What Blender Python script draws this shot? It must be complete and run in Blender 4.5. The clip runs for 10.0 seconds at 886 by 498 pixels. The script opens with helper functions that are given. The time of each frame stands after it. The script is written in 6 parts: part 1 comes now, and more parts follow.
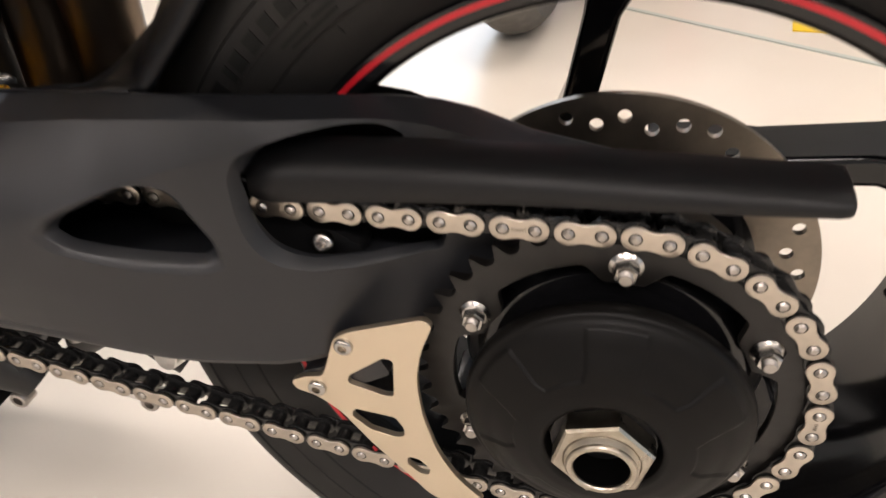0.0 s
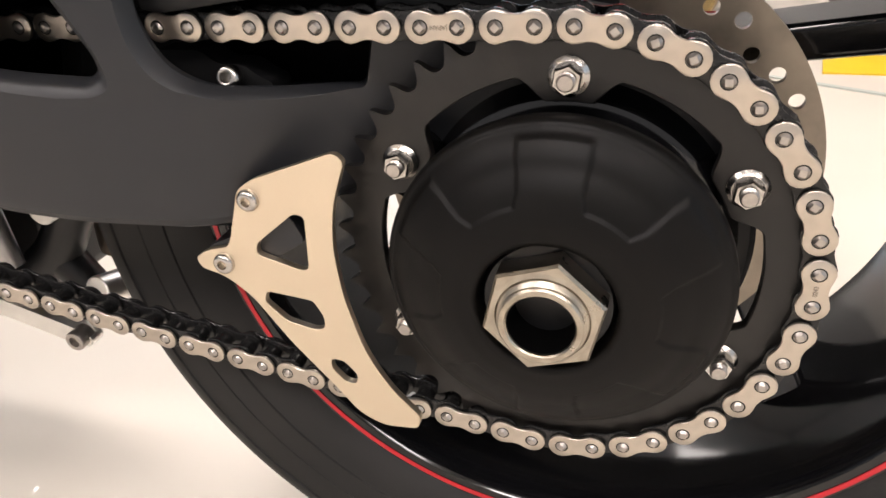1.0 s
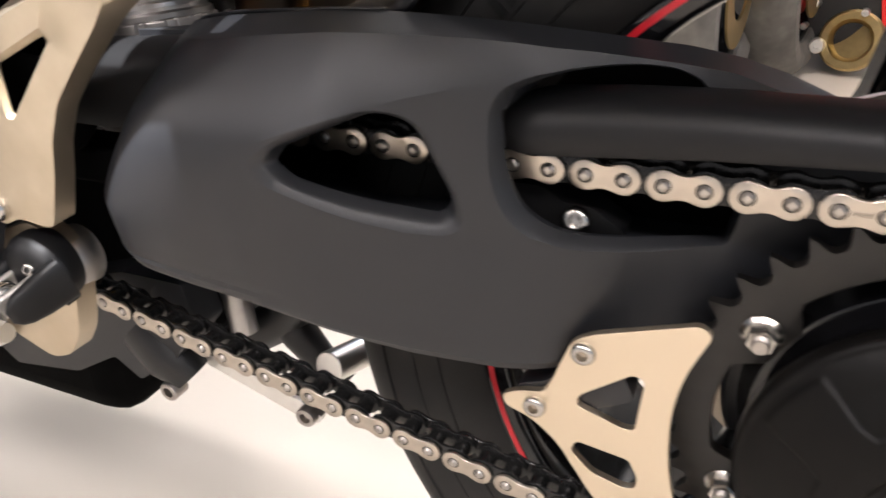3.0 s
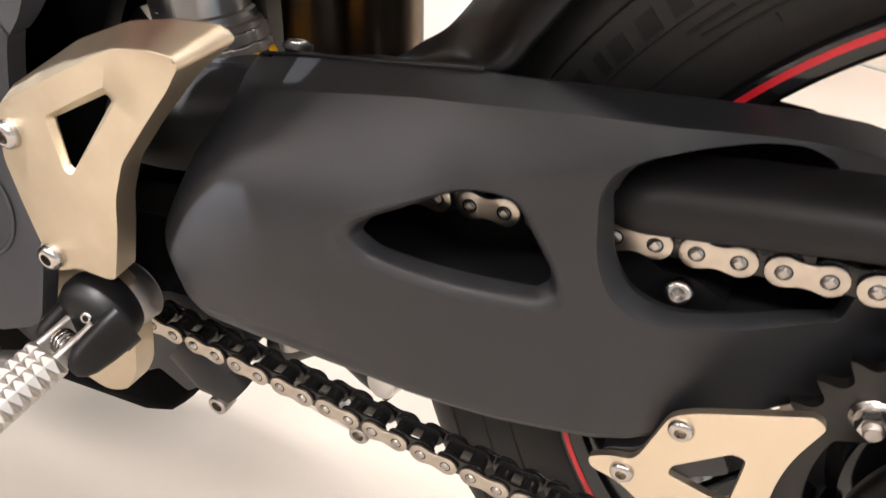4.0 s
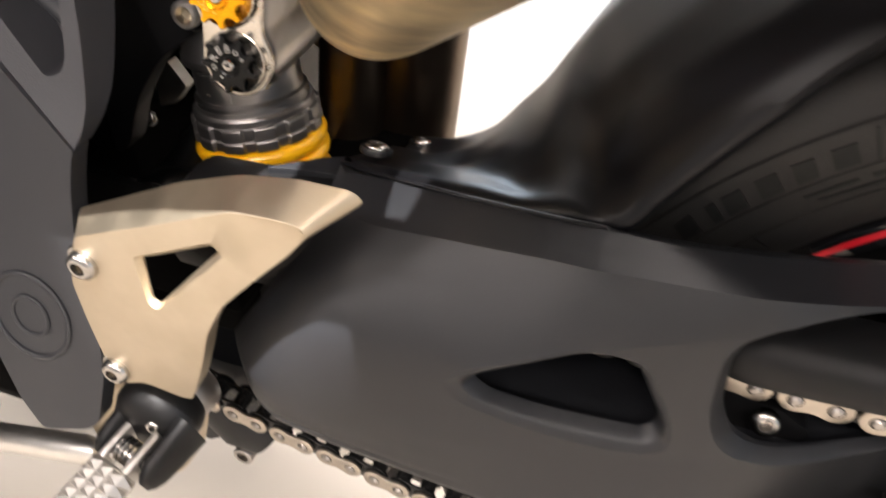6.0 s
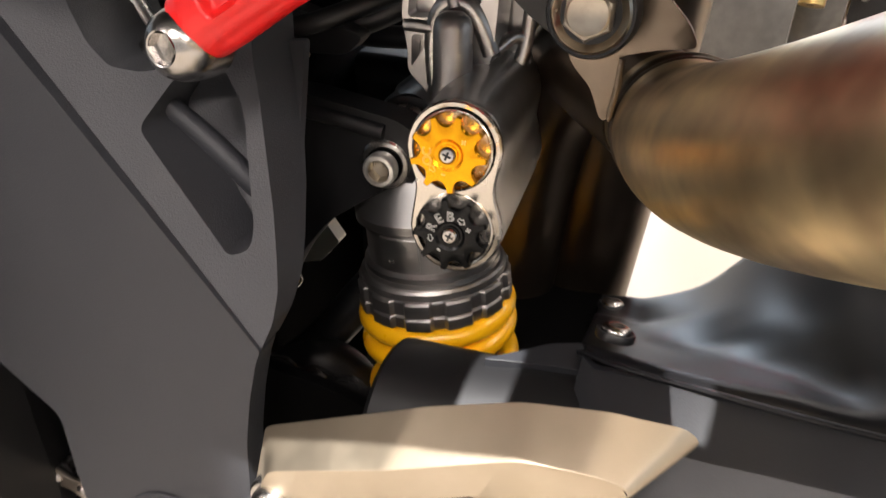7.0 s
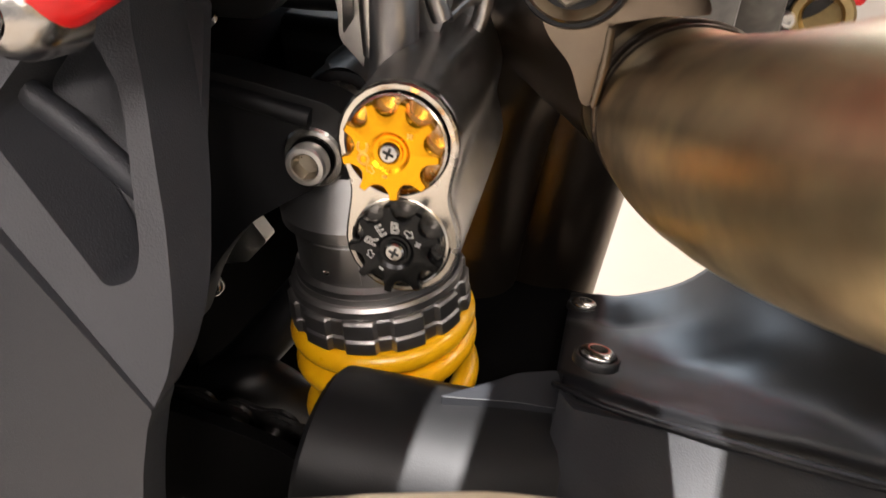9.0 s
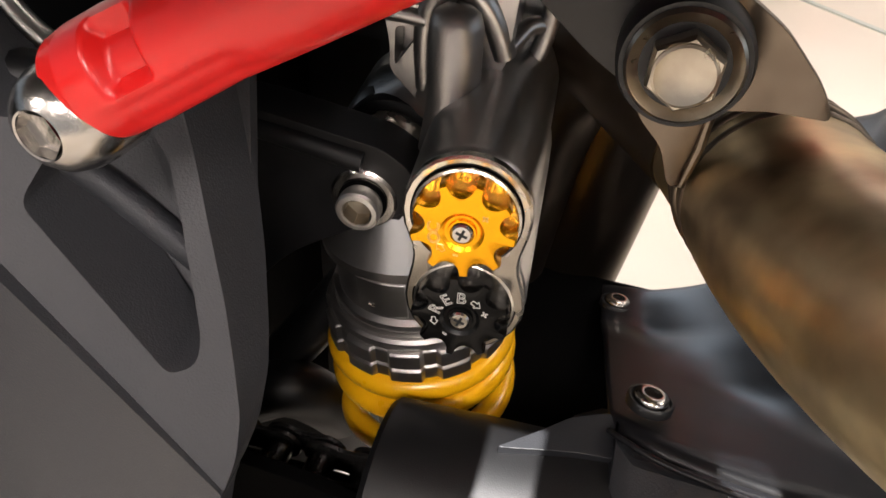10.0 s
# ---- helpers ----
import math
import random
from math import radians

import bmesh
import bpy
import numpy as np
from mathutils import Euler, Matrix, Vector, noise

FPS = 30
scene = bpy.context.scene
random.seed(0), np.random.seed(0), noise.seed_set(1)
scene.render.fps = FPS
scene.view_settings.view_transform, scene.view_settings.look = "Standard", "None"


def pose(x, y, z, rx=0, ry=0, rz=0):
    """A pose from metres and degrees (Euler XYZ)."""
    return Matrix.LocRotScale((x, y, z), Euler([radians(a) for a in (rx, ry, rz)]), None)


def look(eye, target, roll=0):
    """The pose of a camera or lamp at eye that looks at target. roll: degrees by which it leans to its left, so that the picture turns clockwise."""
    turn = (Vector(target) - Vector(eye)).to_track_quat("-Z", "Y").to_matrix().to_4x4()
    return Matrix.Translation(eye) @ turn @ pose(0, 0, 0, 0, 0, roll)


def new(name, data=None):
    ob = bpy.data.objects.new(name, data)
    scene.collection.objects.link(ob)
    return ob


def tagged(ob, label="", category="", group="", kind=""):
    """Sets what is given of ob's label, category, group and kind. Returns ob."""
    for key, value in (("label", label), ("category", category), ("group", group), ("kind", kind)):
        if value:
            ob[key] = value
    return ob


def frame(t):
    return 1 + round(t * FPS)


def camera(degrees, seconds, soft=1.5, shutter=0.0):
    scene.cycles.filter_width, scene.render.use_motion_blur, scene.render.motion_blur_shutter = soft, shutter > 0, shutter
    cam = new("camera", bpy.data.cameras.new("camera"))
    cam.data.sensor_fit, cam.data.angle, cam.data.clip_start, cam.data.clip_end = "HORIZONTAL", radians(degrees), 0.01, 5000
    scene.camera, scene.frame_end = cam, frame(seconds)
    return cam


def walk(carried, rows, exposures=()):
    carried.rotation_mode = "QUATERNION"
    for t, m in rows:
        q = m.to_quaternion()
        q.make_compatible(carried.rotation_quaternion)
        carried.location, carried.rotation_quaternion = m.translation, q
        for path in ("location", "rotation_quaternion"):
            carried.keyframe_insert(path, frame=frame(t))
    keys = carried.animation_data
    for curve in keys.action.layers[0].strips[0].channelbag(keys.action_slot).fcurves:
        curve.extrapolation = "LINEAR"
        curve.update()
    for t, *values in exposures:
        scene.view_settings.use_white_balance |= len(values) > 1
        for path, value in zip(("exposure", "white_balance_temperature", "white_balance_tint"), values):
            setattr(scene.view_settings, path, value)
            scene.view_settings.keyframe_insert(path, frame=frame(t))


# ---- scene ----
cam = camera(61.5, 10.0, shutter=0.5)
PATH = [
    (0, (-0.0040, -0.2965, 0.6248), (-0.0917, 0.0166, 0.3918), -4.66),
    (0.5, (0.0217, -0.2837, 0.5311), (-0.0822, 0.0445, 0.3274), -5.17),
    (1, (0.0455, -0.2979, 0.4821), (-0.0674, 0.0371, 0.2950), -5.19),
    (1.5, (0.0425, -0.3061, 0.4837), (-0.0792, 0.0317, 0.3074), -4.73),
    (2, (0.0217, -0.3054, 0.4950), (-0.1073, 0.0307, 0.3205), -3.98),
    (2.5, (-0.0313, -0.2855, 0.5275), (-0.1771, 0.0363, 0.3399), -3.89),
    (3, (-0.0833, -0.2857, 0.5389), (-0.2346, 0.0354, 0.3544), -2.31),
    (3.2, (-0.1021, -0.2843, 0.5399), (-0.2551, 0.0346, 0.3531), -2.03),
    (4.3, (-0.1453, -0.2505, 0.6078), (-0.2782, 0.0473, 0.3760), -1.21),
    (4.5, (-0.1503, -0.2477, 0.6227), (-0.2748, 0.0481, 0.3840), -0.54),
    (5, (-0.1711, -0.2381, 0.6574), (-0.2735, 0.0486, 0.3980), 1.28),
    (5.5, (-0.1969, -0.2341, 0.6618), (-0.2866, 0.0527, 0.3978), 2.79),
    (6, (-0.2329, -0.2360, 0.6561), (-0.3241, 0.0601, 0.4032), 3.04),
    (6.1, (-0.2439, -0.2359, 0.6544), (-0.3431, 0.0635, 0.4084), 1.34),
    (6.2, (-0.2641, -0.2304, 0.6572), (-0.3636, 0.0707, 0.4134), 2.13),
    (7.3, (-0.3454, -0.1773, 0.6247), (-0.4603, 0.1551, 0.4341), 1.64),
    (7.5, (-0.3473, -0.1670, 0.6143), (-0.4610, 0.1711, 0.4334), 1.71),
    (8, (-0.3501, -0.1562, 0.6052), (-0.4589, 0.1868, 0.4304), 1.73),
    (8.5, (-0.3492, -0.1573, 0.6089), (-0.4478, 0.1812, 0.4199), 2.05),
    (9, (-0.3574, -0.1406, 0.6264), (-0.4403, 0.1793, 0.4010), 3.01),
    (9.5, (-0.3824, -0.1197, 0.6487), (-0.4525, 0.1822, 0.3958), 4.14),
    (10, (-0.3912, -0.1119, 0.6580), (-0.4506, 0.1744, 0.3851), 5.01),
]
walk(cam, [(t, look(eye, target, roll)) for t, eye, target, roll in PATH], [(0, -0.35, 6500, 10), (0.5, -0.2, 6450, 10), (1.0, -0.05, 6350, 10), (1.5, -0.04, 6150, 10), (3.1, 0.0, 6150, 10), (4.6, 0.02, 6500, 10), (8.5, 0.03, 6500, 10), (10.0, -0.05, 6500, 10)])

# ---- world and lights ----
world = bpy.data.worlds.new("showroom_air")
scene.world = world
world.use_nodes = True
world.node_tree.nodes["Background"].inputs[0].default_value = (0.9, 0.93, 1.0, 1)
world.node_tree.nodes["Background"].inputs[1].default_value = 0.04
GROUND = -0.016          # floor level
AXLE = Vector((0.0, 0.0, 0.31))
WHEEL_Y = 0.13           # middle plane of the rear wheel


def area_lamp(name, place, target, size_x, size_y, watts, colour):
    data = bpy.data.lights.new(name, "AREA")
    data.shape, data.size, data.size_y, data.energy, data.color = "RECTANGLE", size_x, size_y, watts, colour
    ob = new(name, data)
    ob.matrix_world = look(place, target)
    return ob


# ---- materials ----
def material(name, colour, rough=0.5, metal=0.0, vary=0.15, scale=60.0, bump=0.0, bump_scale=900.0,
             coat=0.0, gloss=0.5, rough_vary=0.1, second=None, second_scale=18.0, second_amount=0.0, stretch=None):
    """A surface with two scales of variation in colour and gloss, and a fine relief."""
    m = bpy.data.materials.new(name)
    m.use_nodes = True
    nt = m.node_tree
    n, l = nt.nodes, nt.links
    bsdf = n["Principled BSDF"]
    bsdf.inputs["Metallic"].default_value = metal
    bsdf.inputs["Coat Weight"].default_value = coat
    bsdf.inputs["Specular IOR Level"].default_value = gloss
    bsdf.inputs["Coat Roughness"].default_value = 0.06
    co = n.new("ShaderNodeTexCoord")
    src = co.outputs["Object"]
    if stretch:
        mp = n.new("ShaderNodeMapping")
        mp.inputs["Scale"].default_value = stretch
        l.new(src, mp.inputs["Vector"])
        src = mp.outputs["Vector"]
    fine = n.new("ShaderNodeTexNoise")
    fine.inputs["Scale"].default_value = scale
    fine.inputs["Detail"].default_value = 6
    l.new(src, fine.inputs["Vector"])
    big = n.new("ShaderNodeTexNoise")
    big.inputs["Scale"].default_value = second_scale
    big.inputs["Detail"].default_value = 3
    l.new(co.outputs["Object"], big.inputs["Vector"])
    mixf = n.new("ShaderNodeMix")
    mixf.data_type = "RGBA"
    c = Vector(colour)
    mixf.inputs["A"].default_value = (*(c * (1 - vary)), 1)
    mixf.inputs["B"].default_value = (*[min(1, v) for v in c * (1 + vary)], 1)
    l.new(fine.outputs["Fac"], mixf.inputs["Factor"])
    out = mixf.outputs["Result"]
    if second:
        ramp = n.new("ShaderNodeMapRange")
        ramp.inputs["From Min"].default_value = 0.42
        ramp.inputs["From Max"].default_value = 0.68
        ramp.inputs["To Max"].default_value = second_amount
        l.new(big.outputs["Fac"], ramp.inputs["Value"])
        mix2 = n.new("ShaderNodeMix")
        mix2.data_type = "RGBA"
        mix2.inputs["B"].default_value = (*second, 1)
        l.new(ramp.outputs["Result"], mix2.inputs["Factor"])
        l.new(out, mix2.inputs["A"])
        out = mix2.outputs["Result"]
    l.new(out, bsdf.inputs["Base Color"])
    rr = n.new("ShaderNodeMapRange")
    rr.inputs["To Min"].default_value = max(0.02, rough - rough_vary)
    rr.inputs["To Max"].default_value = min(1, rough + rough_vary)
    add = n.new("ShaderNodeMath")
    add.operation = "MULTIPLY_ADD"
    add.inputs[1].default_value = 0.5
    half = n.new("ShaderNodeMath")
    half.operation = "MULTIPLY"
    half.inputs[1].default_value = 0.5
    l.new(big.outputs["Fac"], half.inputs[0])
    l.new(fine.outputs["Fac"], add.inputs[0])
    l.new(half.outputs[0], add.inputs[2])
    l.new(add.outputs[0], rr.inputs["Value"])
    l.new(rr.outputs["Result"], bsdf.inputs["Roughness"])
    if bump:
        grain = n.new("ShaderNodeTexNoise")
        grain.inputs["Scale"].default_value = bump_scale
        grain.inputs["Detail"].default_value = 2
        l.new(src, grain.inputs["Vector"])
        b = n.new("ShaderNodeBump")
        b.inputs["Strength"].default_value = bump
        b.inputs["Distance"].default_value = 0.0004
        l.new(grain.outputs["Fac"], b.inputs["Height"])
        l.new(b.outputs["Normal"], bsdf.inputs["Normal"])
    return m


satin_black = material("satin_black_paint", (0.0108, 0.0116, 0.0138), 0.46, 0.0, 0.1, 40, 0.24, 2100, gloss=0.50, rough_vary=0.05)
guard_black = material("moulded_black_plastic", (0.0056, 0.0056, 0.0060), 0.48, 0.0, 0.1, 60, 0.15, 2400, gloss=0.30)
frame_grey = material("cast_grey_paint", (0.0310, 0.0325, 0.0370), 0.55, 0.0, 0.1, 90, 0.35, 1700)
gloss_black = material("gloss_black_paint", (0.004, 0.004, 0.0045), 0.11, 0.0, 0.2, 20, 0, coat=0.0, rough_vary=0.04)
fender_black = material("fender_black_plastic", (0.0060, 0.0061, 0.0072), 0.36, 0.0, 0.15, 30, 0.10, 1800, gloss=0.25, rough_vary=0.05)
deep_black = material("dull_black_metal", (0.0055, 0.0055, 0.006), 0.45, 0.0, 0.2, 50, 0.1, 700)
rubber = material("tyre_rubber", (0.0095, 0.0090, 0.0084), 0.62, 0.0, 0.2, 90, 0.25, 900, second=(0.0165, 0.0152, 0.0135), second_amount=0.5, gloss=0.35)
rubber_raised = material("raised_rubber", (0.0030, 0.0030, 0.0030), 0.6, 0.0, 0.1, 90, 0.1, 900, gloss=0.30)
red_paint = material("red_paint", (0.66, 0.014, 0.013), 0.30, 0.0, 0.08, 30, 0.0, coat=0.2, gloss=0.35, rough_vary=0.05)
red_stripe = material("red_stripe", (0.46, 0.009, 0.018), 0.35, 0.0, 0.08, 30)
champagne = material("brushed_champagne_aluminium", (0.70, 0.60, 0.46), 0.42, 1.0, 0.06, 120, 0.05, 500, rough_vary=0.08, stretch=(8, 40, 40))
champagne_cast = material("machined_champagne_aluminium", (0.545, 0.47, 0.357), 0.44, 1.0, 0.12, 90, 0.05, 1600, rough_vary=0.14, second=(0.46, 0.385, 0.275), second_scale=28, second_amount=0.6)
chain_plate = material("chain_plate_steel", (0.53, 0.475, 0.405), 0.34, 1.0, 0.12, 300, 0.1, 1500, second=(0.3, 0.26, 0.22), second_scale=150, second_amount=0.35)
chain_pin = material("chain_pin_steel", (0.42, 0.39, 0.36), 0.34, 1.0, 0.2, 500, 0.1, 2000)
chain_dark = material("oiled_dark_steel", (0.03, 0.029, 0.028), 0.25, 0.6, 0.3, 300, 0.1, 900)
sprocket_black = material("anodised_black_aluminium", (0.0052, 0.0045, 0.0039), 0.40, 0.1, 0.2, 120, 0.1, 800, second=(0.018, 0.015, 0.012), second_scale=60, second_amount=0.4)
worn_tooth = material("worn_tooth_metal", (0.12, 0.1, 0.08), 0.4, 0.8, 0.4, 300)
hub_black = material("hub_cover_black", (0.0038, 0.0035, 0.0032), 0.42, 0.0, 0.12, 60, 0.12, 2200, second=(0.0055, 0.0048, 0.0042), second_scale=25, second_amount=0.4, gloss=0.13)
zinc = material("bright_zinc_steel", (0.50, 0.48, 0.455), 0.22, 1.0, 0.15, 200, 0.1, 1500, second=(0.35, 0.32, 0.28), second_scale=120, second_amount=0.4)
nut_metal = material("worn_nut_steel", (0.42, 0.38, 0.315), 0.3, 1.0, 0.2, 150, 0.15, 800, second=(0.25, 0.21, 0.16), second_scale=90, second_amount=0.5)
disc_metal = material("brake_disc_steel", (0.22, 0.19, 0.155), 0.36, 1.0, 0.15, 250, 0.15, 600, second=(0.33, 0.285, 0.23), second_scale=30, second_amount=0.6)
shock_grey = material("shock_body_aluminium", (0.60, 0.585, 0.57), 0.33, 1.0, 0.12, 90, 0.06, 900, second=(0.3, 0.29, 0.28), second_scale=30, second_amount=0.3)
collar_grey = material("anodised_grey_collar", (0.40, 0.385, 0.37), 0.42, 1.0, 0.15, 120, 0.1, 900)
silver_face = material("turned_aluminium_face", (0.60, 0.555, 0.49), 0.27, 1.0, 0.08, 200, 0.05, 900)
knob_gold = material("gold_anodised_aluminium", (0.86, 0.40, 0.010), 0.27, 0.9, 0.05, 120, 0.04, 900, rough_vary=0.04)
knob_black = material("black_anodised_aluminium", (0.003, 0.003, 0.003), 0.24, 0.0, 0.2, 120, 0.04, 900, gloss=0.22, rough_vary=0.04)
spring_yellow = material("yellow_spring_paint", (0.92, 0.47, 0.006), 0.3, 0.0, 0.08, 60, 0.05, 900, coat=0.4)
titanium = material("heat_tinted_exhaust", (0.90, 0.655, 0.39), 0.40, 1.0, 0.32, 95, 0.07, 500, second=(0.16, 0.115, 0.08), second_scale=30, second_amount=0.75)
titanium_dark = material("brown_header_pipe", (0.21, 0.168, 0.128), 0.37, 1.0, 0.15, 30, 0.05, 700, second=(0.12, 0.09, 0.07), second_scale=16, second_amount=0.45)
bracket_steel = material("brown_bracket_steel", (0.19, 0.155, 0.12), 0.33, 1.0, 0.15, 60, 0.1, 700, second=(0.09, 0.07, 0.055), second_scale=40, second_amount=0.6)
bare_alloy = material("bare_cast_alloy", (0.80, 0.78, 0.745), 0.36, 1.0, 0.1, 120, 0.2, 900)
peg_alloy = material("knurled_peg_alloy", (0.62, 0.60, 0.575), 0.5, 1.0, 0.1, 160, 0.1, 1200)
# near-black; the shade in bores, gaps and recesses is put into the colour
recess_shade = material("dull_bore_black", (0.0014, 0.0013, 0.0013), 0.75, 0.0, 0.1, 60, 0.0, gloss=0.04)
white_print = material("white_print", (0.75, 0.73, 0.68), 0.5, 0.0, 0.03, 100)
gold_print = material("faint_gold_print", (0.9, 0.62, 0.2), 0.35, 0.6, 0.03, 100)


# ---- mesh tools ----
def part(name, bm, mat, parent=None, label="", smooth=38, bevel=0.0, segments=2):
    me = bpy.data.meshes.new(name)
    bmesh.ops.recalc_face_normals(bm, faces=bm.faces[:])
    bm.to_mesh(me)
    bm.free()
    me.materials.append(mat)
    me.shade_smooth()
    me.set_sharp_from_angle(angle=radians(smooth))
    ob = new(name, me)
    if bevel:
        mod = ob.modifiers.new("edge", "BEVEL")
        mod.width, mod.segments, mod.limit_method, mod.angle_limit = bevel, segments, "ANGLE", radians(40)
        mod.harden_normals = False
    if parent is not None:
        ob.parent = parent
        ob.matrix_parent_inverse = parent.matrix_world.inverted() if parent.type == "EMPTY" else Matrix()
        if parent.type != "EMPTY":
            ob.matrix_parent_inverse = parent.matrix_basis.inverted()
    if label:
        ob["label"] = label
    return ob


def group_node(name, place, parent=None, label=""):
    ob = new(name)
    ob.empty_display_size = 0.02
    ob.location = place
    if parent is not None:
        ob.parent = parent
        ob.matrix_parent_inverse = Matrix.Translation(-Vector(parent.location))
    bpy.context.view_layer.update()
    if label:
        ob["label"] = label
    return ob


def under(ob, parent):
    """Hang ob, placed in the world, under parent."""
    ob.parent = parent
    ob.matrix_parent_inverse = Matrix.Translation(-Vector(parent.matrix_world.translation))
    return ob


def frame_for(p0, p1, up=Vector((0, 0, 1))):
    d = (Vector(p1) - Vector(p0)).normalized()
    return d.to_track_quat("Z", "Y").to_matrix()


def add_lathe(bm, profile, origin, axis, seg=48, caps=True, turn=0.0):
    """Revolve (radius, height) pairs round axis through origin."""
    q = Vector(axis).normalized().to_track_quat("Z", "Y").to_matrix()
    o = Vector(origin)
    rings = []
    for r, h in profile:
        ring = []
        for i in range(seg):
            a = 2 * math.pi * i / seg + turn
            ring.append(bm.verts.new(o + q @ Vector((r * math.cos(a), r * math.sin(a), h))))
        rings.append(ring)
    for a, b in zip(rings, rings[1:]):
        for i in range(seg):
            j = (i + 1) % seg
            bm.faces.new((a[i], a[j], b[j], b[i]))
    if caps:
        bm.faces.new(rings[0])
        bm.faces.new(rings[-1][::-1])
    return rings


def add_cyl(bm, p0, p1, r0, r1=None, seg=24, caps=True):
    p0, p1 = Vector(p0), Vector(p1)
    add_lathe(bm, [(r0, 0), (r1 if r1 is not None else r0, (p1 - p0).length)], p0, p1 - p0, seg, caps)


def add_tube(bm, points, radius, seg=16, caps=True):
    """A tube along points; radius may be a number or one per point."""
    pts = [Vector(p) for p in points]
    rings = []
    normal = None
    for k, p in enumerate(pts):
        d = (pts[min(k + 1, len(pts) - 1)] - pts[max(k - 1, 0)]).normalized()
        if normal is None:
            normal = d.orthogonal().normalized()
        else:
            normal = (normal - d * normal.dot(d)).normalized()
        side = d.cross(normal)
        r = radius[k] if isinstance(radius, (list, tuple)) else radius
        rings.append([bm.verts.new(p + r * (math.cos(2 * math.pi * i / seg) * normal + math.sin(2 * math.pi * i / seg) * side)) for i in range(seg)])
    for a, b in zip(rings, rings[1:]):
        for i in range(seg):
            j = (i + 1) % seg
            bm.faces.new((a[i], a[j], b[j], b[i]))
    if caps:
        bm.faces.new(rings[0])
        bm.faces.new(rings[-1][::-1])


def bezier(a, b, c, d, n=32):
    a, b, c, d = Vector(a), Vector(b), Vector(c), Vector(d)
    out = []
    for i in range(n + 1):
        s = i / n
        out.append((1 - s) ** 3 * a + 3 * (1 - s) ** 2 * s * b + 3 * (1 - s) * s * s * c + s ** 3 * d)
    return out


def spline(points, n=6):
    """Catmull-Rom through points."""
    p = [Vector(q) for q in points]
    p = [2 * p[0] - p[1]] + p + [2 * p[-1] - p[-2]]
    out = []
    for k in range(1, len(p) - 2):
        for i in range(n):
            t = i / n
            out.append(0.5 * (2 * p[k] + (p[k + 1] - p[k - 1]) * t + (2 * p[k - 1] - 5 * p[k] + 4 * p[k + 1] - p[k + 2]) * t * t
                              + (3 * p[k] - p[k - 1] - 3 * p[k + 1] + p[k + 2]) * t ** 3))
    out.append(p[-2])
    return out


def rounded(points, radius, n=4):
    """Round the corners of a closed 2D outline. radius: one number, or one for each corner."""
    out = []
    m = len(points)
    for k in range(m):
        r = radius[k] if isinstance(radius, (list, tuple)) else radius
        a, b, c = Vector(points[k - 1]), Vector(points[k]), Vector(points[(k + 1) % m])
        u, v = (a - b), (c - b)
        reach = min(r, 0.45 * u.length, 0.45 * v.length)
        s, e = b + u.normalized() * reach, b + v.normalized() * reach
        for i in range(n + 1):
            t = i / n
            out.append(tuple((1 - t) ** 2 * s + 2 * (1 - t) * t * b + t * t * e))
    return out


def add_plate(bm, outline, y0, y1, holes=(), shape=None):
    """A plate in the x-z plane between y0 and y1, with holes; shape(x, y, z) may bend it."""
    edges, loops = [], []
    for loop in (outline, *holes):
        vs = [bm.verts.new((x, y0, z)) for x, z in loop]
        es = [bm.edges.new((vs[i], vs[(i + 1) % len(vs)])) for i in range(len(vs))]
        edges += es
        loops.append(vs)
    filled = bmesh.ops.triangle_fill(bm, use_beauty=True, use_dissolve=False, edges=edges, normal=(0, 1, 0))
    faces = [f for f in filled["geom"] if isinstance(f, bmesh.types.BMFace)]
    back = {}
    for vs in loops:
        for v in vs:
            back[v] = bm.verts.new((v.co.x, y1, v.co.z))
    for f in faces:
        bm.faces.new([back[v] for v in reversed(f.verts)])
    for vs in loops:
        for i in range(len(vs)):
            j = (i + 1) % len(vs)
            bm.faces.new((vs[i], vs[j], back[vs[j]], back[vs[i]]))
    if shape:
        for vs in loops:
            for v in vs:
                v.co.y += shape(v.co.x, v.co.z)
                back[v].co.y += shape(back[v].co.x, back[v].co.z)


def add_box(bm, centre, size, turn=None):
    m = Matrix.Translation(centre)
    if turn is not None:
        m = m @ turn.to_4x4()
    bmesh.ops.create_cube(bm, size=1, matrix=m @ Matrix.Diagonal((*size, 1)))


def add_loft(bm, sections, closed_ends=True, closed_ring=True):
    rings = [[bm.verts.new(p) for p in sec] for sec in sections]
    n = len(rings[0])
    for a, b in zip(rings, rings[1:]):
        for i in range(n if closed_ring else n - 1):
            j = (i + 1) % n
            bm.faces.new((a[i], a[j], b[j], b[i]))
    if closed_ends and closed_ring:
        bm.faces.new(rings[0])
        bm.faces.new(rings[-1][::-1])
    return rings


def interp(x, xs, ys):
    return float(np.interp(x, xs, ys))


def add_socket_screw(bm, place, axis, r_head, h_head, dome=0.4, r_socket=0.45):
    """A button-head screw with a recessed socket; its head rises along axis."""
    r = r_head
    profile = [(r, 0), (r, h_head * 0.35), (r * 0.93, h_head * 0.7), (r * 0.72, h_head * 0.95), (r * (r_socket + 0.10), h_head), (r * (r_socket + 0.02), h_head * 0.97)]
    add_lathe(bm, profile, place, axis, 24, caps=False)
    add_lathe(bm, [(r * (r_socket + 0.05), h_head * 0.98), (r * r_socket * 0.96, -h_head * 0.4), (0.0001, -h_head * 0.45)], place, axis, 6, caps=False, turn=0.35)


